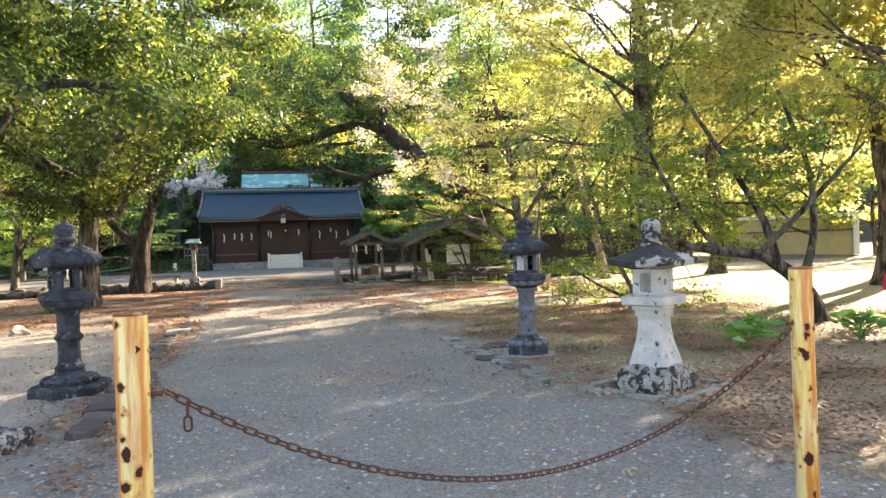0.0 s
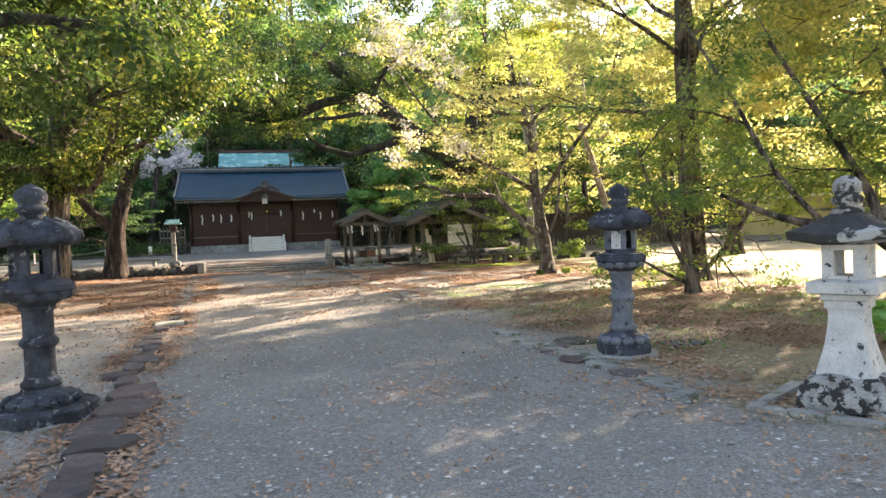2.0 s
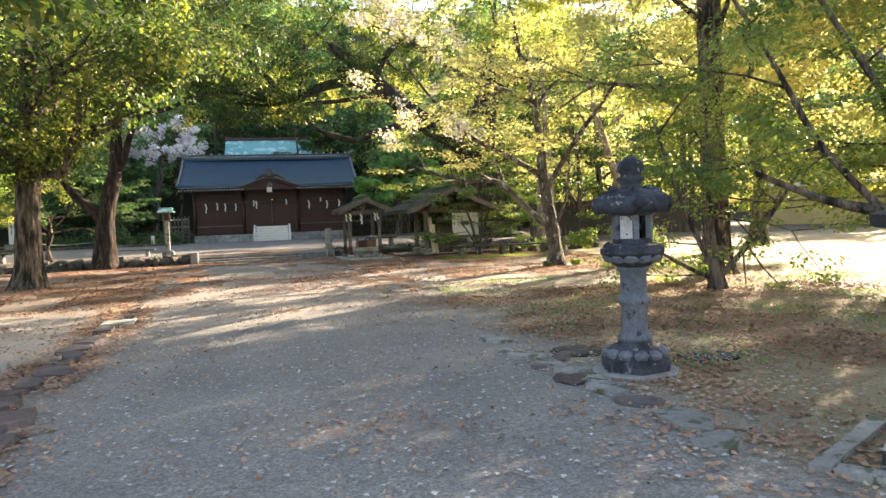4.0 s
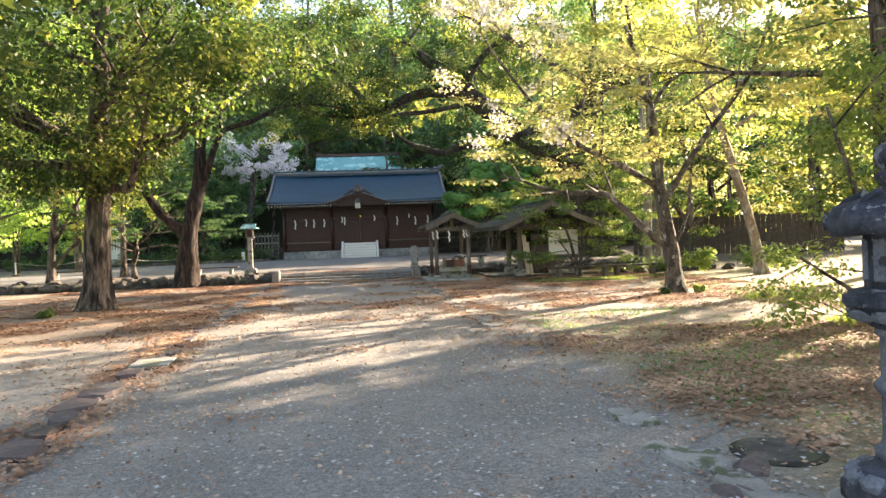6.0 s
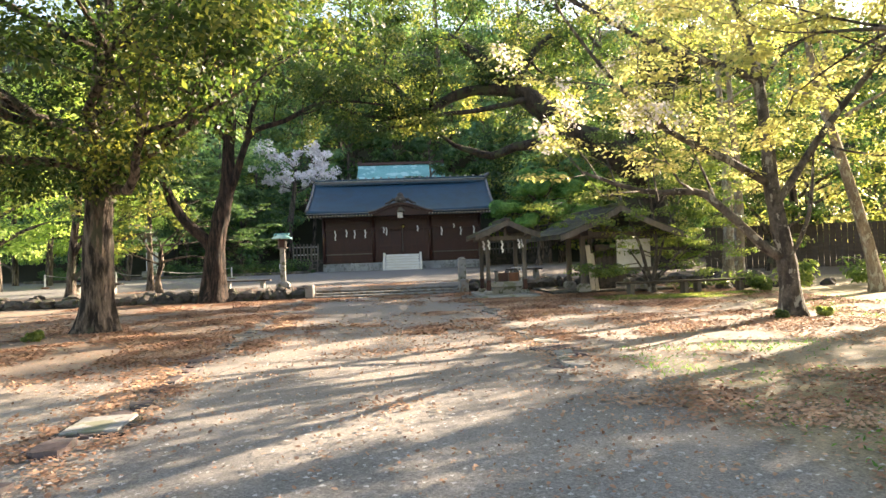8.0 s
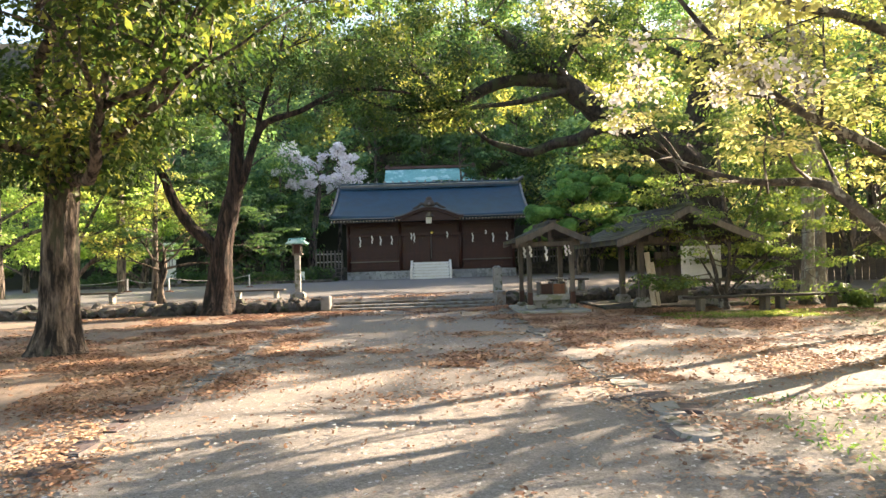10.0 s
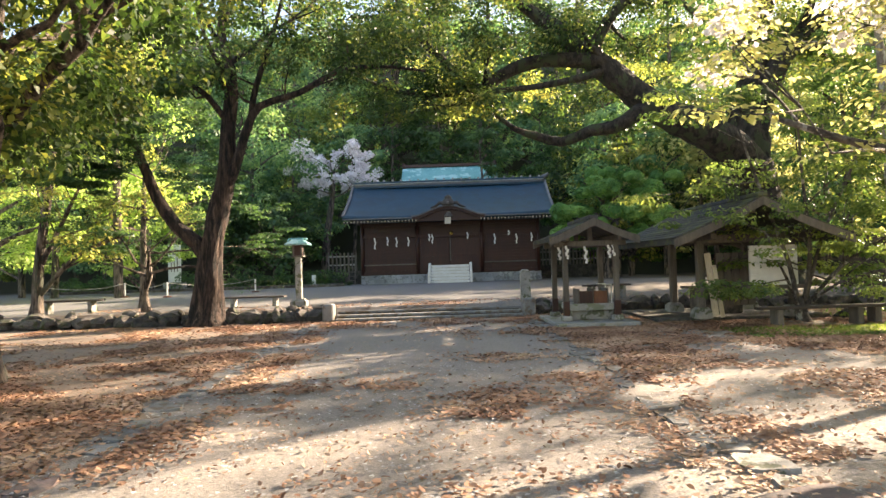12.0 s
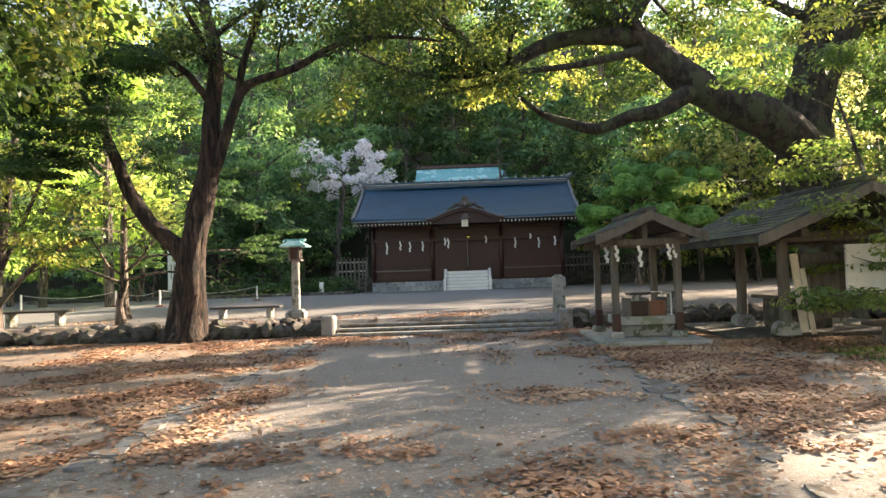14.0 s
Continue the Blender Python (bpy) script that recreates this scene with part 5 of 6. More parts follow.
plank_fence(15.5, 39.2, 26.0, 37.2, 0.3, 2.0)
for j in range(9):
    t = thing("rock", at(10.9 + 0.62 * j, 31.2 + 0.25 * math.sin(j * 2.1), 0.06, 50 * j), "mossy border rock by the shelter", "rock", "border rocks")
    rock("stone", 240 + j, (0.6, 0.45, 0.36), t, at(0, 0, 0))


# ---- trees ----
def T(x, y, *hs):
    return [(x, y, h) for h in hs]


# west camphor beside the path
tree("camphor_tree", "broad camphor tree with a thick brown trunk and low clumped crown", None,
     ([(-5.75, 24.85, -0.1), (-5.65, 24.8, 2), (-5.5, 24.7, 4), (-5.3, 24.6, 6.5), (-5.1, 24.6, 9)], [0.36, 0.31, 0.28, 0.2, 0.1]),
     [((-5.4, 24.7, 3.2), (0.5, -1.0, 0.25), 6.0, 0.13), ((-5.4, 24.7, 3.6), (-0.5, -1.0, 0.25), 6.0, 0.13), ((-5.4, 24.7, 3.9), (-1, -0.4, 0.25), 6.0, 0.13), ((-5.2, 24.6, 6.8), (1, -0.7, 0.5), 5, 0.1), ((-5.2, 24.6, 6.2), (-0.9, -0.9, 0.5), 5, 0.1),
      ((-5.4, 24.7, 3.4), (1.0, -0.7, 0.35), 4.6, 0.13), ((-5.4, 24.7, 3.8), (0.3, -1, 0.3), 5.2, 0.14), ((-5.4, 24.7, 4.2), (-0.8, -0.9, 0.35), 5.0, 0.14),
      ((-5.4, 24.7, 4.4), (-1, 0.2, 0.4), 4.6, 0.13), ((-5.3, 24.7, 4.8), (0.4, 0.8, 0.5), 4.0, 0.12), ((-5.3, 24.7, 5.4), (1.0, -0.2, 0.5), 4.6, 0.12),
      ((-5.2, 24.6, 6.4), (0.2, -1, 0.6), 4.4, 0.1), ((-5.2, 24.6, 7.2), (-0.5, -0.4, 1), 3.6, 0.09), ((-5.1, 24.6, 8), (0.6, -0.3, 1), 3.4, 0.08)],
     M_BARK, M_LEAF_CAMPHOR, 21, per=125, leaf_size=0.135, spray=0.8, split=3, lift=-0.02, keep=lambda p: p[2] > 3.0 + max(0, (p[0] + 4.5)) * 0.6 and (p[1] > 19.5 or p[2] > 4.4), fill=(((-6.2, 24.2, 6.0), (4.0, 4.2, 3.0), 270),))

# camphor outside the gate, its long limb over the path
tree("camphor_tree", "camphor tree whose long dark limb reaches over the path", None,
     ([(-7.6, 13.5, -0.1), (-7.4, 13.5, 1.5), (-6.8, 13.4, 2.8), (-6.5, 13.5, 5), (-6.6, 13.6, 8)], [0.42, 0.36, 0.3, 0.2, 0.1]),
     [([(-6.8, 13.4, 2.6), (-5.2, 13.0, 3.1), (-4.5, 13.0, 3.7), (-3.8, 13.0, 4.6), (-3.0, 13.1, 4.75), (-1.8, 13.3, 4.7)], [0.2, 0.16, 0.13, 0.11, 0.08, 0.04]),
      ([(-4.3, 13.0, 4.0), (-4.5, 13.2, 4.9), (-4.2, 13.4, 5.6)], [0.09, 0.07, 0.04]),
      ((-6.6, 13.5, 4.5), (0.5, 0.8, 0.6), 4.0, 0.12), ((-6.6, 13.6, 5.5), (1, 0.4, 0.7), 4.4, 0.12), ((-6.6, 13.6, 6.5), (0.8, -0.2, 0.8), 4.0, 0.1), ((-6.6, 13.6, 7), (0.1, 1, 0.6), 3.6, 0.1)],
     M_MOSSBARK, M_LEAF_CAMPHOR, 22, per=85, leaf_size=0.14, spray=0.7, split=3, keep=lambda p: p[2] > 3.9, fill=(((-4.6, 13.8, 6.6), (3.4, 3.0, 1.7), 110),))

# forked tree on the terrace edge, dark flat boughs on its leaning limb
tree("forked_tree", "forked dark-barked tree growing through the stone wall", None,
     ([(-5.77, 34.9, -0.1), (-5.68, 34.9, 1.2), (-5.55, 34.9, 2.4), (-5.1, 34.9, 4.4), (-5.0, 34.9, 5.8), (-4.88, 34.9, 7.2), (-5.15, 34.9, 8.7), (-5.0, 34.9, 10)], [0.42, 0.39, 0.32, 0.27, 0.21, 0.17, 0.12, 0.06]),
     [([(-5.6, 34.9, 1.8), (-6.0, 34.85, 2.45), (-6.55, 34.8, 2.95), (-7.1, 34.8, 3.8), (-7.5, 34.8, 4.8), (-8.05, 34.8, 6.0), (-8.5, 34.8, 6.9)], [0.26, 0.22, 0.19, 0.17, 0.14, 0.1, 0.05]),
      ([(-5.08, 34.9, 4.1), (-4.82, 34.75, 4.5), (-4.37, 34.7, 5.8), (-4.0, 34.7, 6.4), (-2.85, 34.7, 6.75), (-1.7, 34.6, 7.3), (-0.5, 34.5, 7.4), (0.9, 34.4, 7.2)], [0.16, 0.15, 0.13, 0.11, 0.09, 0.075, 0.055, 0.03]),
      ([(-4.3, 34.7, 5.9), (-4.1, 34.7, 7.0), (-3.6, 34.6, 8.3), (-3.2, 34.5, 9.6)], [0.1, 0.09, 0.07, 0.04]),
      ([(-4.98, 34.9, 5.9), (-5.5, 34.6, 6.7), (-6.4, 34.5, 7.25), (-7.4, 34.4, 7.5)], [0.11, 0.09, 0.065, 0.03]),
      ((-5.1, 34.9, 7), (0.3, -1, 0.5), 3.8, 0.09), ((-5.1, 34.9, 7.6), (0.9, 0.4, 0.7), 3.8, 0.09), ((-5.1, 34.9, 8.2), (-0.7, -0.3, 0.9), 3.6, 0.08), ((-5, 34.9, 9), (0.2, 0.4, 1), 3.0, 0.07),
      ((-7.3, 34.8, 4.4), (-1.0, -0.3, 0.15), 2.4, 0.06), ((-7.7, 34.8, 5.3), (-0.9, -0.5, 0.2), 2.2, 0.06), ((-7.6, 34.8, 5.0), (0.8, -0.6, 0.5), 1.8, 0.05)],
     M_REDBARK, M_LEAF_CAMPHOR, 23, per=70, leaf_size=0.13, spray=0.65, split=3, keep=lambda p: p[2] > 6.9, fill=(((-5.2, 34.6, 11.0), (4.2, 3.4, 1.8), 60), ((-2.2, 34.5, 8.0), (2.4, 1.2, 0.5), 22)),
     boughs=((M_LEAF_DARK, (((-8.3, 33.8, 5.7), (1.5, 0.9, 1.5), 70), ((-8.9, 33.8, 4.3), (1.2, 0.9, 0.5), 24), ((-6.9, 34.1, 6.7), (0.9, 0.8, 0.6), 20)), 150, 0.12, 0.6, 0.13, 0.5),))

# giant camphor behind the well house, limb over the court
# fills at x 18 and 12 are added to shade court and terrace
tree("giant_camphor_tree", "giant camphor tree with a huge dark limb arching over the court", None,
     ([(14.5, 42, 0.3), (14.3, 42, 2), (13.8, 42, 4.0), (13.6, 42, 6), (14.2, 42, 9), (14.6, 42, 12)], [1.1, 1.0, 0.98, 0.9, 0.6, 0.25]),
     [([(13.7, 41.6, 4.6), (12.6, 40.6, 5.5), (11.2, 40, 6.3), (9.5, 40, 7.1), (8.3, 40, 8.1), (7.0, 40, 9.2), (5.6, 40, 10.4), (3.9, 39.8, 11.6)], [0.85, 0.78, 0.68, 0.58, 0.52, 0.44, 0.32, 0.12]),
      ([(8.3, 40, 8.3), (7.4, 39.8, 8.9), (5.9, 39.6, 9.0), (4.4, 39.6, 8.85), (3.2, 39.5, 8.2), (2.7, 39.5, 8.0), (2.0, 39.5, 8.4), (1.2, 39.4, 9.4), (-0.3, 39.2, 10.4), (-1.8, 39, 10.6)], [0.34, 0.32, 0.27, 0.24, 0.2, 0.18, 0.17, 0.14, 0.1, 0.05]),
      ([(9.2, 40, 7.3), (8.5, 39.6, 6.9), (7.6, 39.4, 6.4), (6.8, 39.3, 6.3), (5.7, 39.3, 5.9), (4.8, 39.3, 6.15), (4.0, 39.2, 6.4), (3.2, 39, 7.0)], [0.34, 0.3, 0.24, 0.21, 0.19, 0.14, 0.1, 0.05]),
      ([(7.6, 40, 8.7), (6.7, 39.4, 8.3), (4.9, 39.3, 7.95), (3.4, 39.2, 7.8), (1.8, 39, 7.3), (0.2, 38.8, 7.0)], [0.16, 0.14, 0.11, 0.09, 0.06, 0.03]),
      ([(2.8, 39.5, 8.05), (1.4, 39.2, 7.7), (-0.4, 39, 7.9), (-2.0, 38.6, 8.6)], [0.11, 0.09, 0.07, 0.03]),
      ([(7.0, 40, 9.2), (7.6, 39.6, 10.4), (8.6, 39.2, 11.4)], [0.26, 0.2, 0.08]),
      ([(13.6, 42, 6.4), (14.3, 41.4, 8.2), (15.2, 41, 9.8), (16.6, 40.6, 11)], [0.6, 0.45, 0.34, 0.14]),
      ((13.8, 42, 6.5), (-0.3, -1, 0.5), 6, 0.25), ((14.2, 42, 8), (-0.9, -0.6, 0.6), 6.5, 0.24), ((14.3, 42, 9), (0.8, -0.8, 0.5), 6, 0.22), ((14.4, 42, 10), (-0.8, 0.3, 0.9), 6, 0.2), ((14.5, 42, 11), (0.2, -0.5, 1), 5.5, 0.2)],
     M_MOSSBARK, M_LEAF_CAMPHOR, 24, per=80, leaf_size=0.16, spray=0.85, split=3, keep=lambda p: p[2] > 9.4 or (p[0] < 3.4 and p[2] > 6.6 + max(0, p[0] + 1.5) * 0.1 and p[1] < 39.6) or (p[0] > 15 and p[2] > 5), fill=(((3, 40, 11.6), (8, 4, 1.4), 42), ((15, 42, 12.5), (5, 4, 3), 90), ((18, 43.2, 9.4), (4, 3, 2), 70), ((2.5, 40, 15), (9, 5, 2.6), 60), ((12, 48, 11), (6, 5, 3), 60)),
     # paler boughs behind the limb: sun on those leaves put into the colour
     boughs=((M_LEAF_SPRING, (((3.4, 43.0, 9.2), (3.6, 1.0, 1.7), 46), ((9.6, 43.2, 9.3), (1.6, 0.8, 1.0), 14)), 60, 0.17, 0.6, 0.5, 0.2),))

# cherry by the east verge: pale blossom on the far boughs, layered first leaves
tree("cherry_tree", "slender cherry tree with sparse pale blossom and fresh leaves", None,
     ([(9.0, 22.1, -0.05), (8.95, 22.1, 1.05), (8.7, 22.1, 2.4), (8.6, 22.1, 3.65), (8.4, 22.1, 5.2), (7.85, 22, 6.7)], [0.19, 0.17, 0.15, 0.12, 0.09, 0.04]),
     [([(8.9, 22.1, 1.2), (8.5, 22.1, 1.4), (7.55, 22.2, 2.35), (7.15, 22.3, 2.6), (6.1, 22.4, 2.65), (4.9, 22.6, 3.1)], [0.1, 0.1, 0.08, 0.07, 0.055, 0.03]),
      ([(8.6, 22.1, 2.7), (7.7, 22.0, 3.2), (6.4, 21.8, 3.8), (5.2, 21.7, 4.9), (4.2, 21.6, 6.2)], [0.085, 0.075, 0.06, 0.04, 0.02]),
      ([(8.45, 22.1, 4.8), (7.9, 22.2, 5.1), (6.55, 22.4, 5.6), (5.0, 22.6, 6.55), (3.2, 22.8, 7.6)], [0.085, 0.08, 0.065, 0.045, 0.02]),
      ([(8.7, 22.1, 2.2), (9.6, 21.6, 3.8), (10.6, 21.0, 5.4), (11.0, 20.6, 7.2)], [0.09, 0.07, 0.05, 0.025]),
      ([(8.9, 22.1, 1.0), (9.3, 21.9, 2.0), (9.4, 21.8, 3.4)], [0.05, 0.04, 0.02]),
      ((8.5, 22.1, 4.6), (0.6, 0.4, 1), 3.2, 0.06), ((8.2, 22.1, 5.8), (-0.4, -0.6, 0.8), 3.0, 0.05)],
     M_CHERRYBARK, M_LEAF_SUNLIT, 25, per=46, leaf_size=0.105, spray=0.6, split=3, squash=0.14, flat=0.55, blossom=(M_BLOSSOM, 0.8, 36, 0.075, lambda p: p[2] > 3.6 and p[0] < 6.3), fill=(((8.6, 22.4, 5.0), (2.6, 1.6, 2.2), 44), ((10.6, 21.6, 5.4), (1.8, 1.4, 1.6), 26)), keep=lambda p: p[2] > 2.5)

# leaning pale trunk
tree("leaning_tree", "pale-barked leaning tree in spring leaf", None,
     ([(14.8, 27.2, -0.05), (14.4, 27.2, 1.8), (13.8, 27.1, 3.6), (13.0, 27, 6), (12.4, 26.8, 9)], [0.17, 0.15, 0.13, 0.1, 0.04]),
     auto_limbs(6, ((13.9, 27.1, 3.4), (12.5, 26.8, 8.6)), 5.0, 8.6, 8, 3.2, 0.07),
     M_PALEBARK, M_LEAF_SPRING, 26, per=70, leaf_size=0.13, spray=0.65, squash=0.18, flat=0.5, keep=lambda p: p[1] < 28.4)

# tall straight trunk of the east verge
# its last leaf mass is added to shade a patch of the path
tree("tall_tree", "tall straight brown-trunked tree in yellow spring leaf, paled for sun haze", None,
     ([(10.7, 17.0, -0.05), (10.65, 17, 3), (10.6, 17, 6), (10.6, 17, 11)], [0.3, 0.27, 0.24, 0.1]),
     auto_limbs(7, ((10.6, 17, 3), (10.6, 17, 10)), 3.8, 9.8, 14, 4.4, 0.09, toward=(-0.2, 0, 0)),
     M_BARK, M_LEAF_SUNLIT, 27, per=80, leaf_size=0.12, spray=0.75, squash=0.2, flat=0.5, fill=(((10.6, 17, 7.6), (4, 4, 3), 130), ((12.0, 16, 3.4), (2.4, 2.0, 1.4), 14), ((11.6, 19.4, 5.0), (2.0, 1.8, 1.0), 36)), keep=lambda p: p[2] > 2.0)

# sprawling shrub with bare stems
tree("sprawling_shrub", "sprawling many-stemmed shrub with small bright leaves", None,
     ([(8.6, 14.3, -0.05), (8.55, 14.3, 0.3), (8.5, 14.25, 0.6)], [0.12, 0.1, 0.07]),
     [([(8.5, 14.3, 0.2), (7.5, 14.1, 0.62), (6.6, 14.0, 1.15)], [0.045, 0.03, 0.012]), ([(8.6, 14.3, 0.2), (9.4, 14.0, 1.2), (10.2, 13.6, 2.6)], [0.06, 0.045, 0.02]),
      ([(8.55, 14.3, 0.3), (8.0, 14.5, 1.6), (7.5, 14.6, 3.2)], [0.06, 0.045, 0.02]), ([(8.6, 14.3, 0.3), (8.8, 14.8, 1.8), (9.1, 15.2, 3.8)], [0.06, 0.045, 0.02]),
      ([(8.6, 14.3, 0.2), (9.8, 14.8, 0.9), (11, 15.0, 2.2)], [0.05, 0.04, 0.02])],
     M_BARK, M_LEAF_MAPLE, 28, per=60, leaf_size=0.09, spray=0.5, squash=0.35, flat=0.25, level=2, fill=(((9.2, 14.8, 2.6), (2.0, 1.3, 1.4), 90),))

# crooked verge tree, its trunk bent low over the ground
tree("crooked_tree", "crooked verge tree with a low bent trunk and thin boughs", None,
     ([(9.8, 10.2, -0.05), (9.75, 10.2, 0.3), (9.5, 10.2, 0.72), (8.95, 10.2, 1.12), (8.6, 10.2, 1.29), (7.8, 10.2, 1.38), (7.0, 10.3, 1.55), (6.2, 10.5, 1.9)], [0.15, 0.14, 0.13, 0.11, 0.09, 0.07, 0.05, 0.03]),
     [([(9.0, 10.2, 1.1), (9.0, 10.5, 1.9), (8.6, 10.9, 3.0), (7.8, 11.2, 4.4)], [0.08, 0.07, 0.05, 0.03]), ([(9.5, 10.2, 0.75), (10.1, 10.5, 1.6), (10.5, 11, 3.0), (10.3, 11.5, 4.6)], [0.09, 0.07, 0.05, 0.03]),
      ([(8.6, 10.2, 1.29), (9.4, 9.8, 2.2), (10.2, 9.4, 3.2)], [0.06, 0.05, 0.02]), ([(7.8, 10.2, 1.4), (7.3, 10.6, 2.2), (6.8, 10.9, 3.4), (6.2, 11.2, 4.6)], [0.05, 0.045, 0.03, 0.02])],
     M_BARK, M_LEAF_MAPLE, 29, per=80, leaf_size=0.09, spray=0.55, squash=0.25, flat=0.4, keep=lambda p: p[2] > 1.1, fill=(((8.6, 11, 3.2), (2.4, 1.2, 1.4), 40),))
tree("verge_tree", "broad verge tree with a high leafy crown", None,
     ([(15.4, 11.5, -0.05), (15.3, 11.6, 1.5), (14.8, 11.8, 3.5), (14.2, 12.2, 7.5)], [0.26, 0.22, 0.19, 0.08]),
     auto_limbs(91, ((14.9, 11.8, 3.4), (14.2, 12.2, 7.2)), 3.6, 7.2, 12, 4.4, 0.09, rise=0.25, toward=(-0.35, 0.1, 0)),
     M_BARK, M_LEAF_SUNLIT, 92, per=90, leaf_size=0.16, spray=0.8, squash=0.4, flat=0.35, keep=lambda p: p[2] > 3.3, fill=(((14, 12, 6.4), (4.2, 4.2, 2.4), 60),))

# layered maple before the well house
tree("young_maple", "young maple with arching stems and layered yellow-green leaves", None,
     ([(9.5, 30.6, -0.05), (9.45, 30.6, 0.3), (9.4, 30.6, 0.6)], [0.1, 0.09, 0.06]),
     [([(9.4, 30.6, 0.3), (9.1, 30.4, 1.4), (8.5, 30.2, 2.8), (7.9, 30, 4.4)], [0.06, 0.05, 0.04, 0.02]), ([(9.5, 30.6, 0.3), (9.6, 30.4, 1.6), (9.3, 30, 3.0), (9.0, 29.6, 4.6)], [0.06, 0.05, 0.035, 0.02]),
      ([(9.5, 30.6, 0.3), (10.3, 30.3, 1.3), (11.2, 30, 2.0)], [0.05, 0.04, 0.02]), ([(9.5, 30.6, 0.3), (10.0, 30.6, 1.9), (10.6, 30.4, 3.4), (11.0, 30, 4.8)], [0.05, 0.04, 0.03, 0.02]),
      ([(9.4, 30.6, 0.3), (8.8, 29.9, 1.0), (8.3, 29.3, 1.4)], [0.04, 0.03, 0.015]), ([(9.5, 30.6, 0.3), (9.8, 29.7, 0.9), (10.4, 29.0, 1.2)], [0.04, 0.03, 0.015])],
     M_CHERRYBARK, M_LEAF_MAPLE, 30, per=90, leaf_size=0.1, spray=0.55, squash=0.22, flat=0.25, level=2, fill=(((10.1, 30.2, 1.3), (1.1, 0.8, 0.6), 16), ((10.9, 30, 3.4), (2.0, 1.2, 1.1), 36)))

# bare pruned tree on the terrace, thin tree further west
tree("pruned_tree", "small pruned tree with bare crooked branches", None,
     ([(-8.3, 36.7, TERRACE - 0.05), (-8.35, 36.7, 1.0), (-8.2, 36.7, 1.5), (-8.2, 36.7, 2.1)], [0.1, 0.08, 0.1, 0.05]),
     [((-8.25, 36.7, 1.5), (-1, 0, 0.3), 2.3, 0.05), ((-8.2, 36.7, 1.6), (1, 0.2, 0.25), 2.4, 0.05), ((-8.2, 36.7, 1.9), (0.3, -0.8, 0.6), 1.7, 0.04), ((-8.2, 36.7, 2.0), (-0.6, 0.4, 0.8), 1.6, 0.04), ((-8.2, 36.7, 1.8), (0.9, -0.5, 0.5), 2.0, 0.045), ((-8.2, 36.7, 1.7), (-0.9, -0.5, 0.45), 2.0, 0.045)],
     M_BARK, M_LEAF_DARK, 31, per=6, leaf_size=0.07, spray=0.3, level=2, split=3, lift=0.02, bend=0.4)
tree("thin_tree", "thin dark-stemmed tree with bright yellow-green boughs", None,
     ([(-11.4, 36.0, 0.2), (-11.3, 36, 2), (-11.0, 36, 4), (-10.6, 36, 7)], [0.16, 0.14, 0.12, 0.05]),
     [([(-11.3, 36, 1.0), (-10.3, 35.9, 2.0), (-9.2, 35.8, 2.6), (-8.2, 35.6, 2.8)], [0.09, 0.07, 0.05, 0.02]), ([(-11.2, 36, 2.0), (-10.2, 35.6, 3.5), (-9.4, 35.2, 4.6)], [0.08, 0.06, 0.03])]
     + auto_limbs(9, ((-11.2, 36, 2), (-10.7, 36, 6.5)), 2.6, 6.5, 7, 3.0, 0.06),
     M_BARK, M_LEAF_SPRING, 32, per=36, leaf_size=0.13, spray=0.55, squash=0.4, flat=0.4)

tree("layered_conifer", "dark layered evergreen with flat spreading boughs", None,
     ([(-9.6, 39.5, 0.3), (-9.6, 39.5, 2.5), (-9.5, 39.5, 5.5)], [0.14, 0.11, 0.04]),
     auto_limbs(95, ((-9.6, 39.5, 2.4), (-9.5, 39.5, 5.4)), 2.4, 5.4, 9, 3.0, 0.05, rise=0.0),
     M_BARK, M_LEAF_DARK, 96, per=60, leaf_size=0.12, spray=0.5, squash=0.16, flat=0.35, keep=lambda p: p[2] > 2.1, lift=-0.02)

# two bare trunks beyond the well house
for x, y, s in ((13.6, 33.5, 41), (14.4, 34.2, 42)):
    tree("slender_tree", "slender pale trunk beyond the shelter", None,
         ([(x, y, -0.05), (x + 0.1, y, 3), (x, y, 6), (x - 0.2, y, 9)], [0.2, 0.17, 0.13, 0.05]),
         auto_limbs(s, ((x, y, 6.4), (x - 0.2, y, 9)), 6.8, 8.8, 5, 2.6, 0.05), M_PALEBARK, M_LEAF_SPRING, s, per=22, leaf_size=0.15, spray=0.65, squash=0.4, flat=0.3, group="slender trunks")

# grove to the east: high open crowns near, a dense belt far off
# leaf masses added, and crowns cut, to shape sun and shade on the path
for i, (x, y, h, r) in enumerate(((20.2, 26.7, 11, 0.32), (22, 19.5, 11, 0.3), (18.5, 16.5, 11, 0.28))):
    tree("grove_tree", "grove tree with high spreading limbs in sun-brightened yellow-green spring leaf", None,
         ([(x, y, -0.1), (x + 0.2, y, 2.5), (x - 0.1, y, 5), (x, y, h)], [r, r * 0.85, r * 0.7, 0.08]),
         auto_limbs(60 + i, ((x, y, 4), (x, y, h)), 4.6, h * 0.9, 8, 4.2, 0.11), M_BARK, M_LEAF_SUNLIT, 70 + i, per=70, leaf_size=0.22, spray=0.85, squash=0.45, flat=0.3, group="grove trees", fill=(((x, y, 8.0), (4.2, 4.2, 3.4), (20, 50, 170)[i]),) + ((((18.4, 24.2, 7.4), (1.6, 1.6, 1.8), 40),) if i == 0 else ()), keep=(lambda p: p[1] < 28.3) if i == 0 else (lambda p: p[2] > 6.8 or p[1] < 18.8) if i == 2 else None)

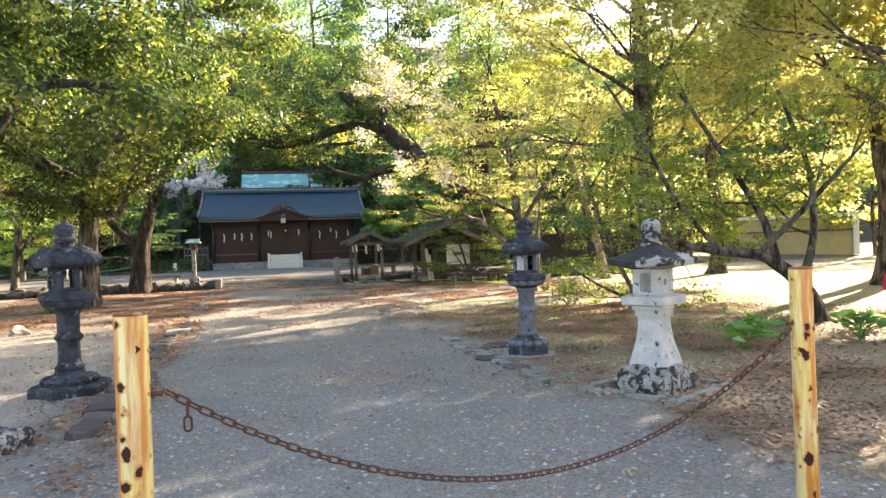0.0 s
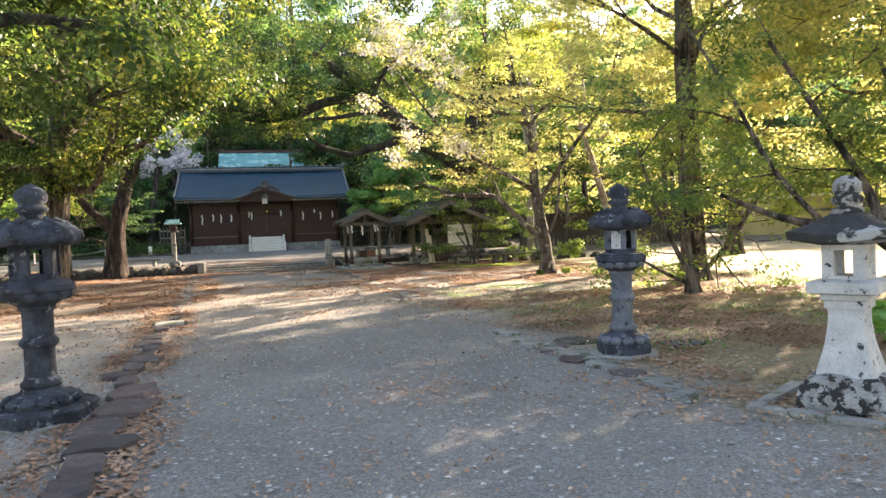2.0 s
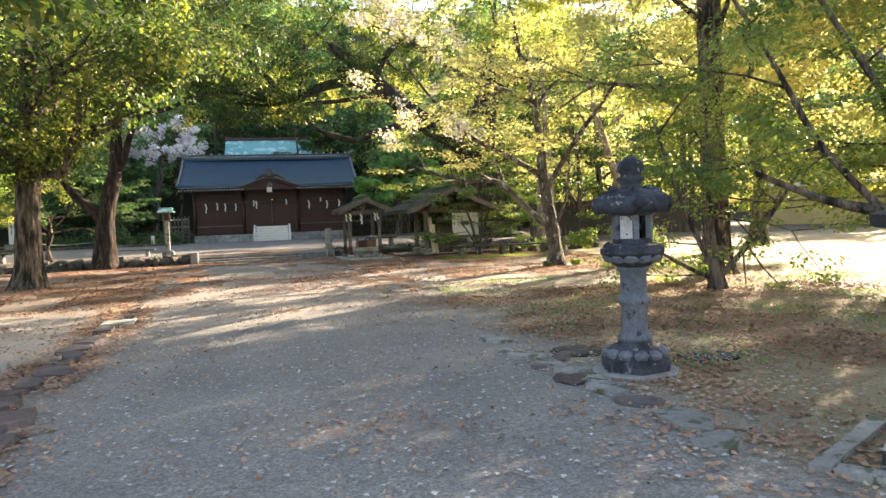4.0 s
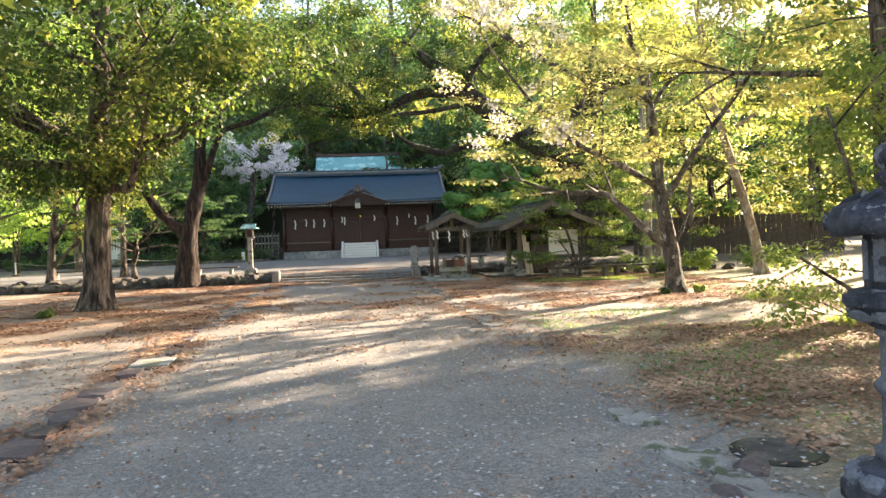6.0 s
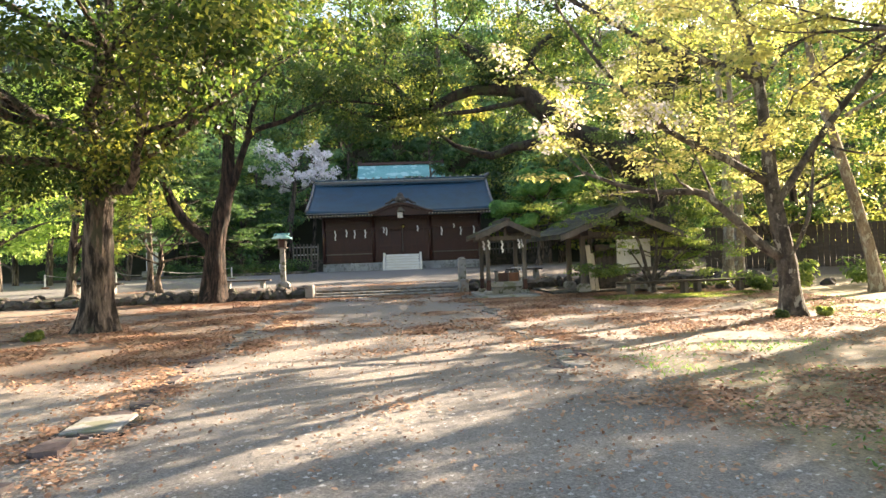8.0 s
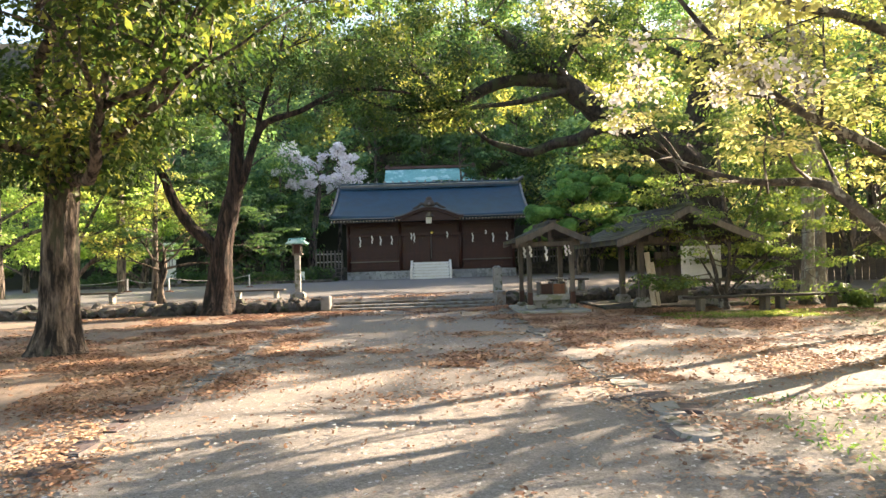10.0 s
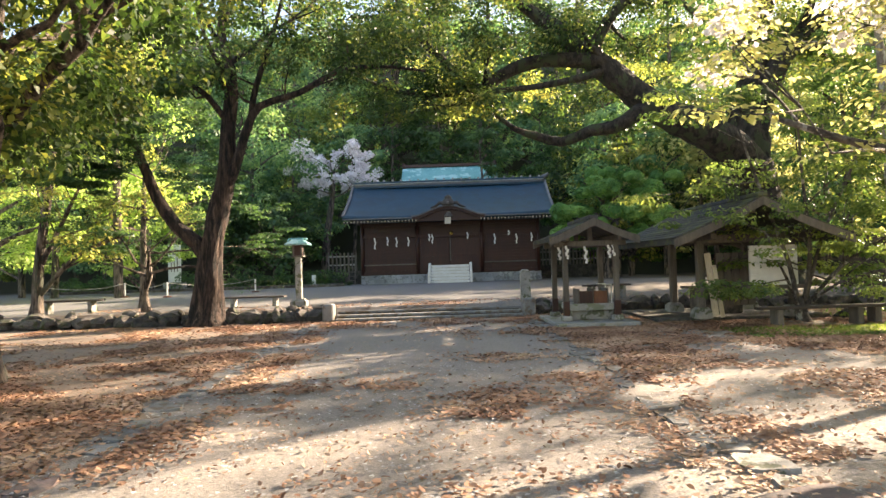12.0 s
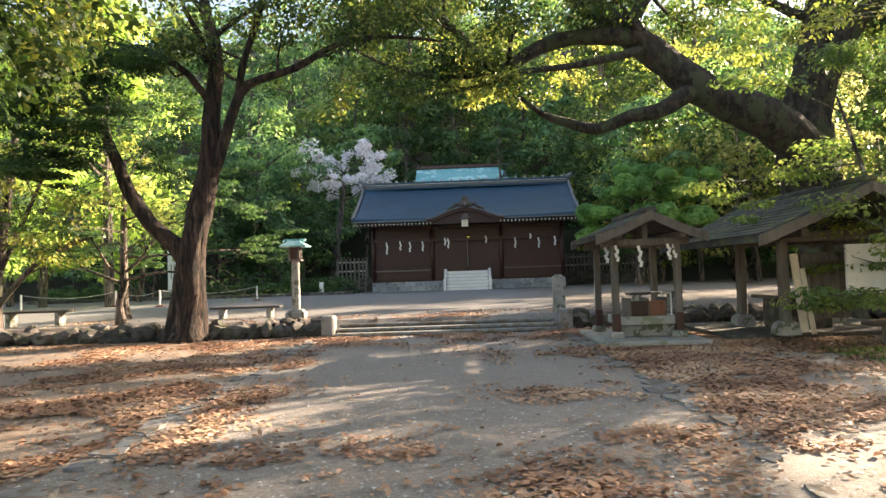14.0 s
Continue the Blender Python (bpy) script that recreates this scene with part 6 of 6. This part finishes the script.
# cherry in full blossom behind the hall
tree("blossoming_cherry", "cherry tree in full pale blossom behind the hall", None,
     ([(-8.3, 70, 0.3), (-8.0, 70, 4), (-7.5, 70, 7.2), (-7.2, 70, 9.6)], [0.35, 0.3, 0.2, 0.08]),
     auto_limbs(15, ((-7.6, 70, 7.4), (-7.2, 70, 9.6)), 7.4, 9.8, 9, 2.5, 0.08, rise=0.15), M_BARK, None, 33, spray=0.75, blossom=(M_BLOSSOM, 1.0, 30, 0.16))


def cloud_tree(x, y, seed):
    """Clipped evergreen: separate rounded pads of fine leaves on bent limbs."""
    t = thing("clipped_evergreen", at(0, 0, 0), "clipped evergreen with rounded green pads beside the hall", "tree")
    rng = np.random.default_rng(seed)
    bm = bmesh.new()
    pts, rad = spline([(x, y, 0.3), (x + 0.2, y, 2), (x - 0.2, y, 4), (x, y, 6.2)], [0.28, 0.24, 0.18, 0.06])
    tube(bm, pts, rad, 12, 0.2)
    part("trunk", bm, M_BARK, t)
    pads = [(-2.2, -0.6, 4.6, 1.5), (-2.6, -0.3, 3.4, 1.1), (-0.8, -1.2, 5.8, 1.5), (0.9, -1.0, 6.4, 1.4), (2.4, -0.6, 5.6, 1.6), (0.6, -1.5, 4.4, 1.5), (3.2, -0.5, 4.0, 1.5), (-1.0, -1.4, 3.5, 1.2), (1.8, -1.4, 2.9, 1.3), (-0.2, 0.3, 7.0, 1.1), (3.9, 0, 6.6, 1.2)]
    for px, py, pz, r in pads:
        r *= 0.88
        bm = bmesh.new()
        tube(bm, [(x, y, pz - 0.8), (x + px * 0.5, y + py * 0.5, pz - 0.45), (x + px, y + py, pz - 0.3)], [0.09, 0.07, 0.04], 7)
        part("limb", bm, M_BARK, t)
        n, lobes = 4200, 11
        q = rng.normal(size=(lobes, 3))
        q[:, 2] = np.abs(q[:, 2]) * 0.8 - 0.25
        q[:, 1] -= 0.35
        q /= np.linalg.norm(q, axis=1, keepdims=True)
        which = rng.integers(lobes, size=n)
        d = rng.normal(size=(n, 3))
        d[:, 2] += 0.35
        d /= np.linalg.norm(d, axis=1, keepdims=True)
        c = np.array([x + px, y + py, pz]) + (q[which] * 0.66 + d * (0.42 * rng.uniform(0.8, 1.0, n))[:, None]) * np.array([r, r, r * 0.72])
        leaf_mesh("leaf_pad", c, rng.uniform(0.09, 0.2, n), M_LEAF_PAD, rng, 0.1, 0.5, t, d, 0.2)


cloud_tree(11.6, 57.0, 44)


# woods behind: single trees on the rising bank, then the far slope
def wood_tree(name, x, y, z, h, w, seed, mat, n, label, leaf=0.34):
    """Tall background tree: crown of many sprays piled round its limbs."""
    rng = np.random.default_rng(seed)
    t = thing(name, at(0, 0, 0), label, "tree", "woodland trees")
    bm = bmesh.new()
    pts, rad = spline([(x, y, z - 0.3), (x + rng.uniform(-0.4, 0.4), y, z + h * 0.4), (x, y, z + h * 0.92)], [0.08 + h * 0.011, 0.07 + h * 0.008, 0.04])
    tube(bm, pts, rad, 8, 0.2)
    part("trunk", bm, M_BARK, t)
    k = 38
    a = rng.uniform(0, 2 * math.pi, k)
    v = rng.random(k) ** 0.8
    r = w * np.sqrt(np.clip(1 - (2 * v - 0.75) ** 2 * 0.62, 0.05, 1)) * rng.uniform(0.45, 1.0, k)
    tips = np.stack([x + r * np.cos(a), y + r * np.sin(a), z + h * (0.16 + 0.84 * v)], 1)
    for p in tips[::6]:
        bm = bmesh.new()
        tube(bm, [(x, y, p[2] - 1.2), ((x + p[0]) / 2, (y + p[1]) / 2, p[2] - 0.5), tuple(p)], [0.1, 0.07, 0.03], 5)
        part("limb", bm, M_BARK, t)
    c, o = clusters(rng, tips, n // k, w * 0.33, 0.42)
    leaf_mesh("crown", c, rng.uniform(0.6, 1.35, len(c)) * leaf, mat, rng, 0.3, 0.55, t, o * 0.8)


rng = np.random.default_rng(77)
i = 0
for row, (yy, hh, ww) in enumerate(((67, 8, 3.4), (75, 11, 4.2), (82, 12, 4.8), (90, 13, 5.4), (100, 14, 6.0), (113, 15, 7.0))):
    x = -50 + row * 1.5
    while x < (56 if row < 2 else 84 + row * 6):
        px, py = x + rng.uniform(-1.2, 1.2), yy + rng.uniform(-2, 2)
        x += ww * rng.uniform(0.95, 1.3)
        if row == 0 and -10.5 < px < 15:
            continue
        if row == 1 and -5.5 < px < 9.5:
            continue
        h = hh * rng.uniform(0.8, 1.2)
        m = (M_LEAF_DARK, M_LEAF_HILL, M_LEAF_HILL, M_LEAF_HILL, M_LEAF_MAPLE)[int(rng.random() * 4.99)]
        wood_tree("woodland_tree", px, py, max(0.4, ground_height(px, py)), h, ww * rng.uniform(0.85, 1.2), 500 + i, m, 3300 if row < 3 else 1450, "tall evergreen woodland tree on the bank", 0.36 + 0.05 * row)
        i += 1
# the last two are added to keep the sun off the terrace
for j, (x, y, h, w) in enumerate(((19, 60, 13, 5.5), (30, 66, 15, 6), (15, 70, 16, 5.5), (-13, 67, 14, 5), (24, 74, 18, 7), (14.5, 62, 12, 4), (22, 65, 14, 5))):
    wood_tree("woodland_tree", x, y, 0.4, h, w, 1100 + j, M_LEAF_CAMPHOR if j < 3 else M_LEAF_HILL, 6000, "tall broad woodland tree beside the terrace", 0.34)
# spring trees at the west end of the terrace, sun put into their colour
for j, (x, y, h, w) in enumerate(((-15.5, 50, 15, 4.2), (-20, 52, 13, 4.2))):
    wood_tree("woodland_tree", x, y, 0.4, h, w, 1150 + j, M_LEAF_SUNLIT_LIME, 6000, "woodland tree in yellow-green spring leaf brightened for sun", 0.3)
# tall trees of the slope that close the view over the hall
for j, (x, y, h, w) in enumerate(((-2.5, 86, 27, 8), (7, 88, 30, 9), (17, 87, 29, 9), (27, 88, 25, 8))):
    wood_tree("woodland_tree", x, y, ground_height(x, y), h, w, 1420 + j, M_LEAF_HILL if j % 2 else M_LEAF_CAMPHOR, 9000, "tall spreading woodland tree above the hall", 0.46)
# feathery evergreen between the hall and the sanctuary
wood_tree("evergreen_tree", 4.7, 69.9, 0.4, 12.4, 2.3, 1390, M_LEAF_DARK, 7000, "feathery dark evergreen tree behind the hall", 0.2)
# dark evergreens behind the well house, raised to shade it and the court
for j, (x, y, h, w) in enumerate(((17.5, 37.5, 7, 2.8), (21, 40.5, 13, 3.4), (24.5, 37.5, 12, 3.2), (18.5, 43.5, 9, 3), (28.5, 42, 12, 3.6))):
    wood_tree("evergreen_tree", x, y, 0.3, h, w, 1300 + j, M_LEAF_DARK if j % 2 else M_LEAF_CAMPHOR, 5500, "dark evergreen tree behind the shelter", 0.2)
# far belt of trees beyond the open east ground
for j in range(26):
    a = radians(18 + j * 4.2)
    d = 43 + rng.uniform(-4, 5)
    wood_tree("belt_tree", d * math.sin(a), 20 + d * math.cos(a), 0.3, rng.uniform(9, 12) * (0.62 if 7 <= j <= 13 else 1), 4.4, 1200 + j, M_LEAF_SUNLIT if j % 3 else M_LEAF_SPRING, 1800, "leafy tree in the far belt beyond the open ground", 0.36)
# sunlit trees to the west of the terrace, sunlight also in the leaf colour
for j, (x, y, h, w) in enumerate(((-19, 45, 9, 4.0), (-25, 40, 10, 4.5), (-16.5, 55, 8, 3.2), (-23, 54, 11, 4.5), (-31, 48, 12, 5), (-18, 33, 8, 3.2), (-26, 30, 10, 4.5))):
    wood_tree("sunlit_tree", x, y, 0.4, h, w, 800 + j, M_LEAF_SUNLIT_LIME, 7000, "sunlit yellow-green tree west of the terrace", 0.19)
# unseen trees added on the west side and behind the walk
for j, (x, y) in enumerate(((-16, 22), (-17, 12), (-14, 4), (-13, -6), (-4, -14), (6, -15), (15, -9), (17, 0))):
    wood_tree("woodland_tree", x, y, 0, 10, 4.4, 900 + j, M_LEAF_CAMPHOR, 2600, "leafy tree added out of view round the court", 0.3)

# low shrubs along the bank
for j in range(16):
    x = -23 + j * 1.15
    if -18.2 < x < -15.2:
        continue
    t = thing("shrub", at(0, 0, 0), "low dark evergreen shrub behind the stone kerb", "shrub", "bank shrubs")
    rg = np.random.default_rng(300 + j)
    s = rg.uniform(0.6, 1.1)
    c, o = clusters(rg, rg.normal(size=(14, 3)) * np.array([0.5, 0.4, 0.25]) * s + np.array([x, 58.6 + rg.uniform(-0.4, 0.6), 0.5 + 0.45 * s]), 70, 0.5, 0.7)
    c[:, 2] = np.maximum(c[:, 2], 0.46)
    leaf_mesh("foliage", c, rg.uniform(0.1, 0.2, len(c)), M_LEAF_DARK, rg, 0.2, 0.5, t)

# ---- fallen leaves, pebbles, tufts ----
def curled_leaves(name, centres, sizes, mat, rng, flat):
    """Dry leaves: two halves folded along the midrib, edges curled, tips drooping or raised."""
    n = len(centres)
    nor = rng.normal(size=(n, 3)) * (1 - flat) + np.array([0, 0, 1.0]) * flat
    nor /= np.linalg.norm(nor, axis=1, keepdims=True)
    a = np.cross(nor, rng.normal(size=(n, 3)))
    a /= np.linalg.norm(a, axis=1, keepdims=True)
    b = np.cross(nor, a)
    s = np.asarray(sizes)[:, None]
    w = s * rng.uniform(0.25, 0.36, (n, 1))
    up = nor * s * rng.uniform(-0.02, 0.15, (n, 1))
    tip = nor * s * rng.uniform(-0.08, 0.2, (n, 1))
    v = np.stack([centres - a * s * 0.5 + tip, centres - a * s * 0.14 + b * w + up, centres + a * s * 0.2 + b * w * 0.85 + up,
                  centres + a * s * 0.5 + tip * 0.6, centres + a * s * 0.2 - b * w * 0.85 + up, centres - a * s * 0.14 - b * w + up], 1).reshape(-1, 3)
    base = np.arange(n, dtype=np.int32)[:, None] * 6
    idx = (base + np.array([[0, 1, 2, 3, 0, 3, 4, 5]], dtype=np.int32)).ravel()
    me = bpy.data.meshes.new(name)
    me.vertices.add(6 * n)
    me.vertices.foreach_set("co", v.astype(np.float32).ravel())
    me.loops.add(8 * n)
    me.loops.foreach_set("vertex_index", idx)
    me.polygons.add(2 * n)
    me.polygons.foreach_set("loop_start", np.arange(0, 8 * n, 4, dtype=np.int32))
    me.update(calc_edges=True)
    me.materials.append(mat)
    return new(name, me)


def litter(name, n, area, size, mat, seed, label, dens, flat=0.75, kindword="leaves", aspect=0.6, dry=False):
    rng = np.random.default_rng(seed)
    out = []
    while len(out) < n:
        x, y = rng.uniform(area[0], area[1]), rng.uniform(area[2], area[3])
        k = noise.noise(Vector((x * 0.55, y * 0.55, seed))) + 0.5 * noise.noise(Vector((x * 2.1, y * 2.1, seed + 4)))
        if rng.random() < dens(x, y, k):
            out.append((x, y, ground_height(x, y) + 0.012 + 0.02 * rng.random()))
    c = np.array(out)
    sizes = rng.uniform(0.6, 1.3, len(c)) * size
    if dry:
        sizes *= np.clip(0.68 + (c[:, 1] - 12) * 0.03, 0.68, 1.0)
        ob = curled_leaves(name, c, sizes, mat, rng, flat)
    else:
        ob = leaf_mesh(name, c, sizes, mat, rng, flat, aspect)
    tagged(ob, label, kindword, kind="stuff")


# leaf drifts on the path itself: place, half widths, thickness
DRIFTS = ((1.7, 22.0, 0.55, 1.5, 1.0), (1.2, 19.6, 1.0, 0.5, 0.35), (-0.8, 23.2, 0.8, 0.7, 0.8), (0.6, 23.6, 1.3, 0.5, 0.6), (2.6, 26.2, 0.8, 0.6, 0.9), (0.6, 34.0, 3.0, 1.2, 1.0), (2.6, 31.5, 0.9, 2.0, 0.7), (0.9, 15.8, 0.5, 0.35, 0.3), (-0.2, 12.4, 0.5, 0.3, 0.25), (2.8, 24.3, 0.9, 0.5, 0.8), (1.0, 8.5, 0.6, 0.4, 0.25))


def leaf_density(x, y, k):
    west, east = x - kerb_x(-1.86, y), x - kerb_x(3.25, y)
    if west < 0:
        d = (0.8 if x > -7 else 0.3) if y > 19 else 0.5 if y > 17 else 0.1
    elif east > 0:
        d = 1.9 if y > 25.8 else 0.55 if y > 24 else (1.5 if 4 < y < 16 and east > 0.5 else 0.4)
    else:
        d = 0.02 + 0.025 * max(0.0, (y - 18) / 16)
    if y > 20:
        d += 1.1 * math.exp(-((west - 0.5) / 0.38) ** 2) + 0.9 * math.exp(-((west + 0.55) / 0.4) ** 2) + 0.8 * math.exp(-((east - 0.6) / 0.4) ** 2) + 0.4 * math.exp(-((east + 0.4) / 0.3) ** 2)
        if abs(west) < 0.2 or abs(east) < 0.2:
            d *= 0.4
    else:
        d += 1.5 * math.exp(-(west / 0.4) ** 2) * (0.35 if abs(west) < 0.14 else 1.0) + 0.5 * math.exp(-(east / 0.5) ** 2)
    patch = max(q * math.exp(-((x - a) / w) ** 2 - ((y - b) / h) ** 2) for a, b, w, h, q in DRIFTS)
    if 6.3 < y < 17:
        patch = max(patch, 1.1 * math.exp(-((abs(west) - 0.3) / 0.16) ** 2))
    if 4 < y < 16.5 and east > 0.35:
        patch = max(patch, 0.75 * min(1.0, (east - 0.35) / 0.9) * (1.0 if x < 10 else 0.5))
    d *= min(1.0, max(0.0, (y + 2) / 5))
    if y > 34.5:
        d = 0.55 * max(0.0, 1 - (y - 35) / 3.5) if abs(x - 0.8) < 4 else 0.12
    if 20 < y < 34.6:
        return 1.2 * min(1.0, d + patch) * min(1.0, max(0.04, 0.55 + 3.2 * k + 0.5 * (d + patch - 0.9)))
    return (d * max(0.05, min(1.6, 0.4 + 2.4 * k)) + patch * max(0.3, min(1.4, 0.7 + 1.6 * k))) * 0.62


litter("fallen_leaves", 235000, (-10.5, 12.5, 1, 38.5), 0.072, M_LITTER, 91, "dry brown leaves strewn thickly over the court", leaf_density, 0.84, dry=True)
litter("fallen_leaves_near", 8500, (-4, 6, 1, 22), 0.05, M_LITTER, 92, "scattered dry leaves on the gravel", lambda x, y, k: 0.5 * max(0.05, 0.4 + k), 0.7, dry=True)
litter("petals", 9000, (-3, 5, 1, 26), 0.042, M_PEBBLE, 93, "pale petals and pebbles scattered on the gravel", lambda x, y, k: 0.5, 0.9, "petals", 0.8)
litter("moss_tufts", 6000, (4.0, 13, 9, 30), 0.06, M_LEAF_PAD, 94, "thin grass and moss tufts on the verge", lambda x, y, k: max(0, 0.2 + 1.4 * k) * (0.6 if y < 19 and x < 12 or x > 10 else 0.0), 0.0, "grass", 0.3)
litter("grass_patch", 4500, (7.0, 12.0, 27.4, 29.3), 0.13, M_LEAF_MAPLE, 95, "low yellow-green grass before the shelter bench", lambda x, y, k: max(0, 0.5 + 1.4 * k), 0.0, "grass", 0.18)

# broad-leaved plants under the verge
for j, (x, y) in enumerate(((7.4, 8.9), (8.8, 8.3), (9.5, 9.0), (6.6, 8.2))):
    t = thing("broadleaf_plant", at(0, 0, 0), "low broad-leaved green plant on the verge", "plant", "verge plants")
    rg = np.random.default_rng(400 + j)
    n = 40
    a = rg.uniform(0, 2 * math.pi, n)
    r = rg.uniform(0.08, 0.42, n)
    c = np.stack([x + r * np.cos(a), y + r * np.sin(a), 0.34 - 0.35 * r + rg.uniform(-0.05, 0.05, n)], 1)
    leaf_mesh("foliage", c, rg.uniform(0.16, 0.28, n), M_LEAF_PAD, rg, 0.6, 0.7, t)
    bm = bmesh.new()
    for q in c[::5]:
        tube(bm, [(x, y, -0.02), tuple((np.array([x, y, 0.1]) + q) / 2), tuple(q)], [0.01, 0.008, 0.005], 4)
    part("stem", bm, M_LEAF_PAD, t)

# leafy shrubs by the leaning tree and the west camphor
for j, (x, y, s) in enumerate(((13.2, 28.8, 0.8), (12.4, 29.6, 0.6), (16.2, 29.5, 0.9), (17.8, 31.0, 0.8), (-6.5, 23.6, 0.22), (8.6, 21.7, 0.16), (9.5, 21.9, 0.18))):
    t = thing("shrub", at(0, 0, 0), "low green broadleaf shrub on the court edge", "shrub", "court shrubs")
    rg = np.random.default_rng(450 + j)
    c, o = clusters(rg, rg.normal(size=(12, 3)) * np.array([0.5, 0.4, 0.22]) * s + np.array([x, y, 0.5 * s]), 60, 0.42 * s, 0.7)
    c[:, 2] = np.maximum(c[:, 2], 0.02)
    leaf_mesh("foliage", c, rg.uniform(0.1, 0.2, len(c)) * (0.5 + s * 0.6), M_LEAF_MAPLE, rg, 0.2, 0.5, t, o * 0.7)
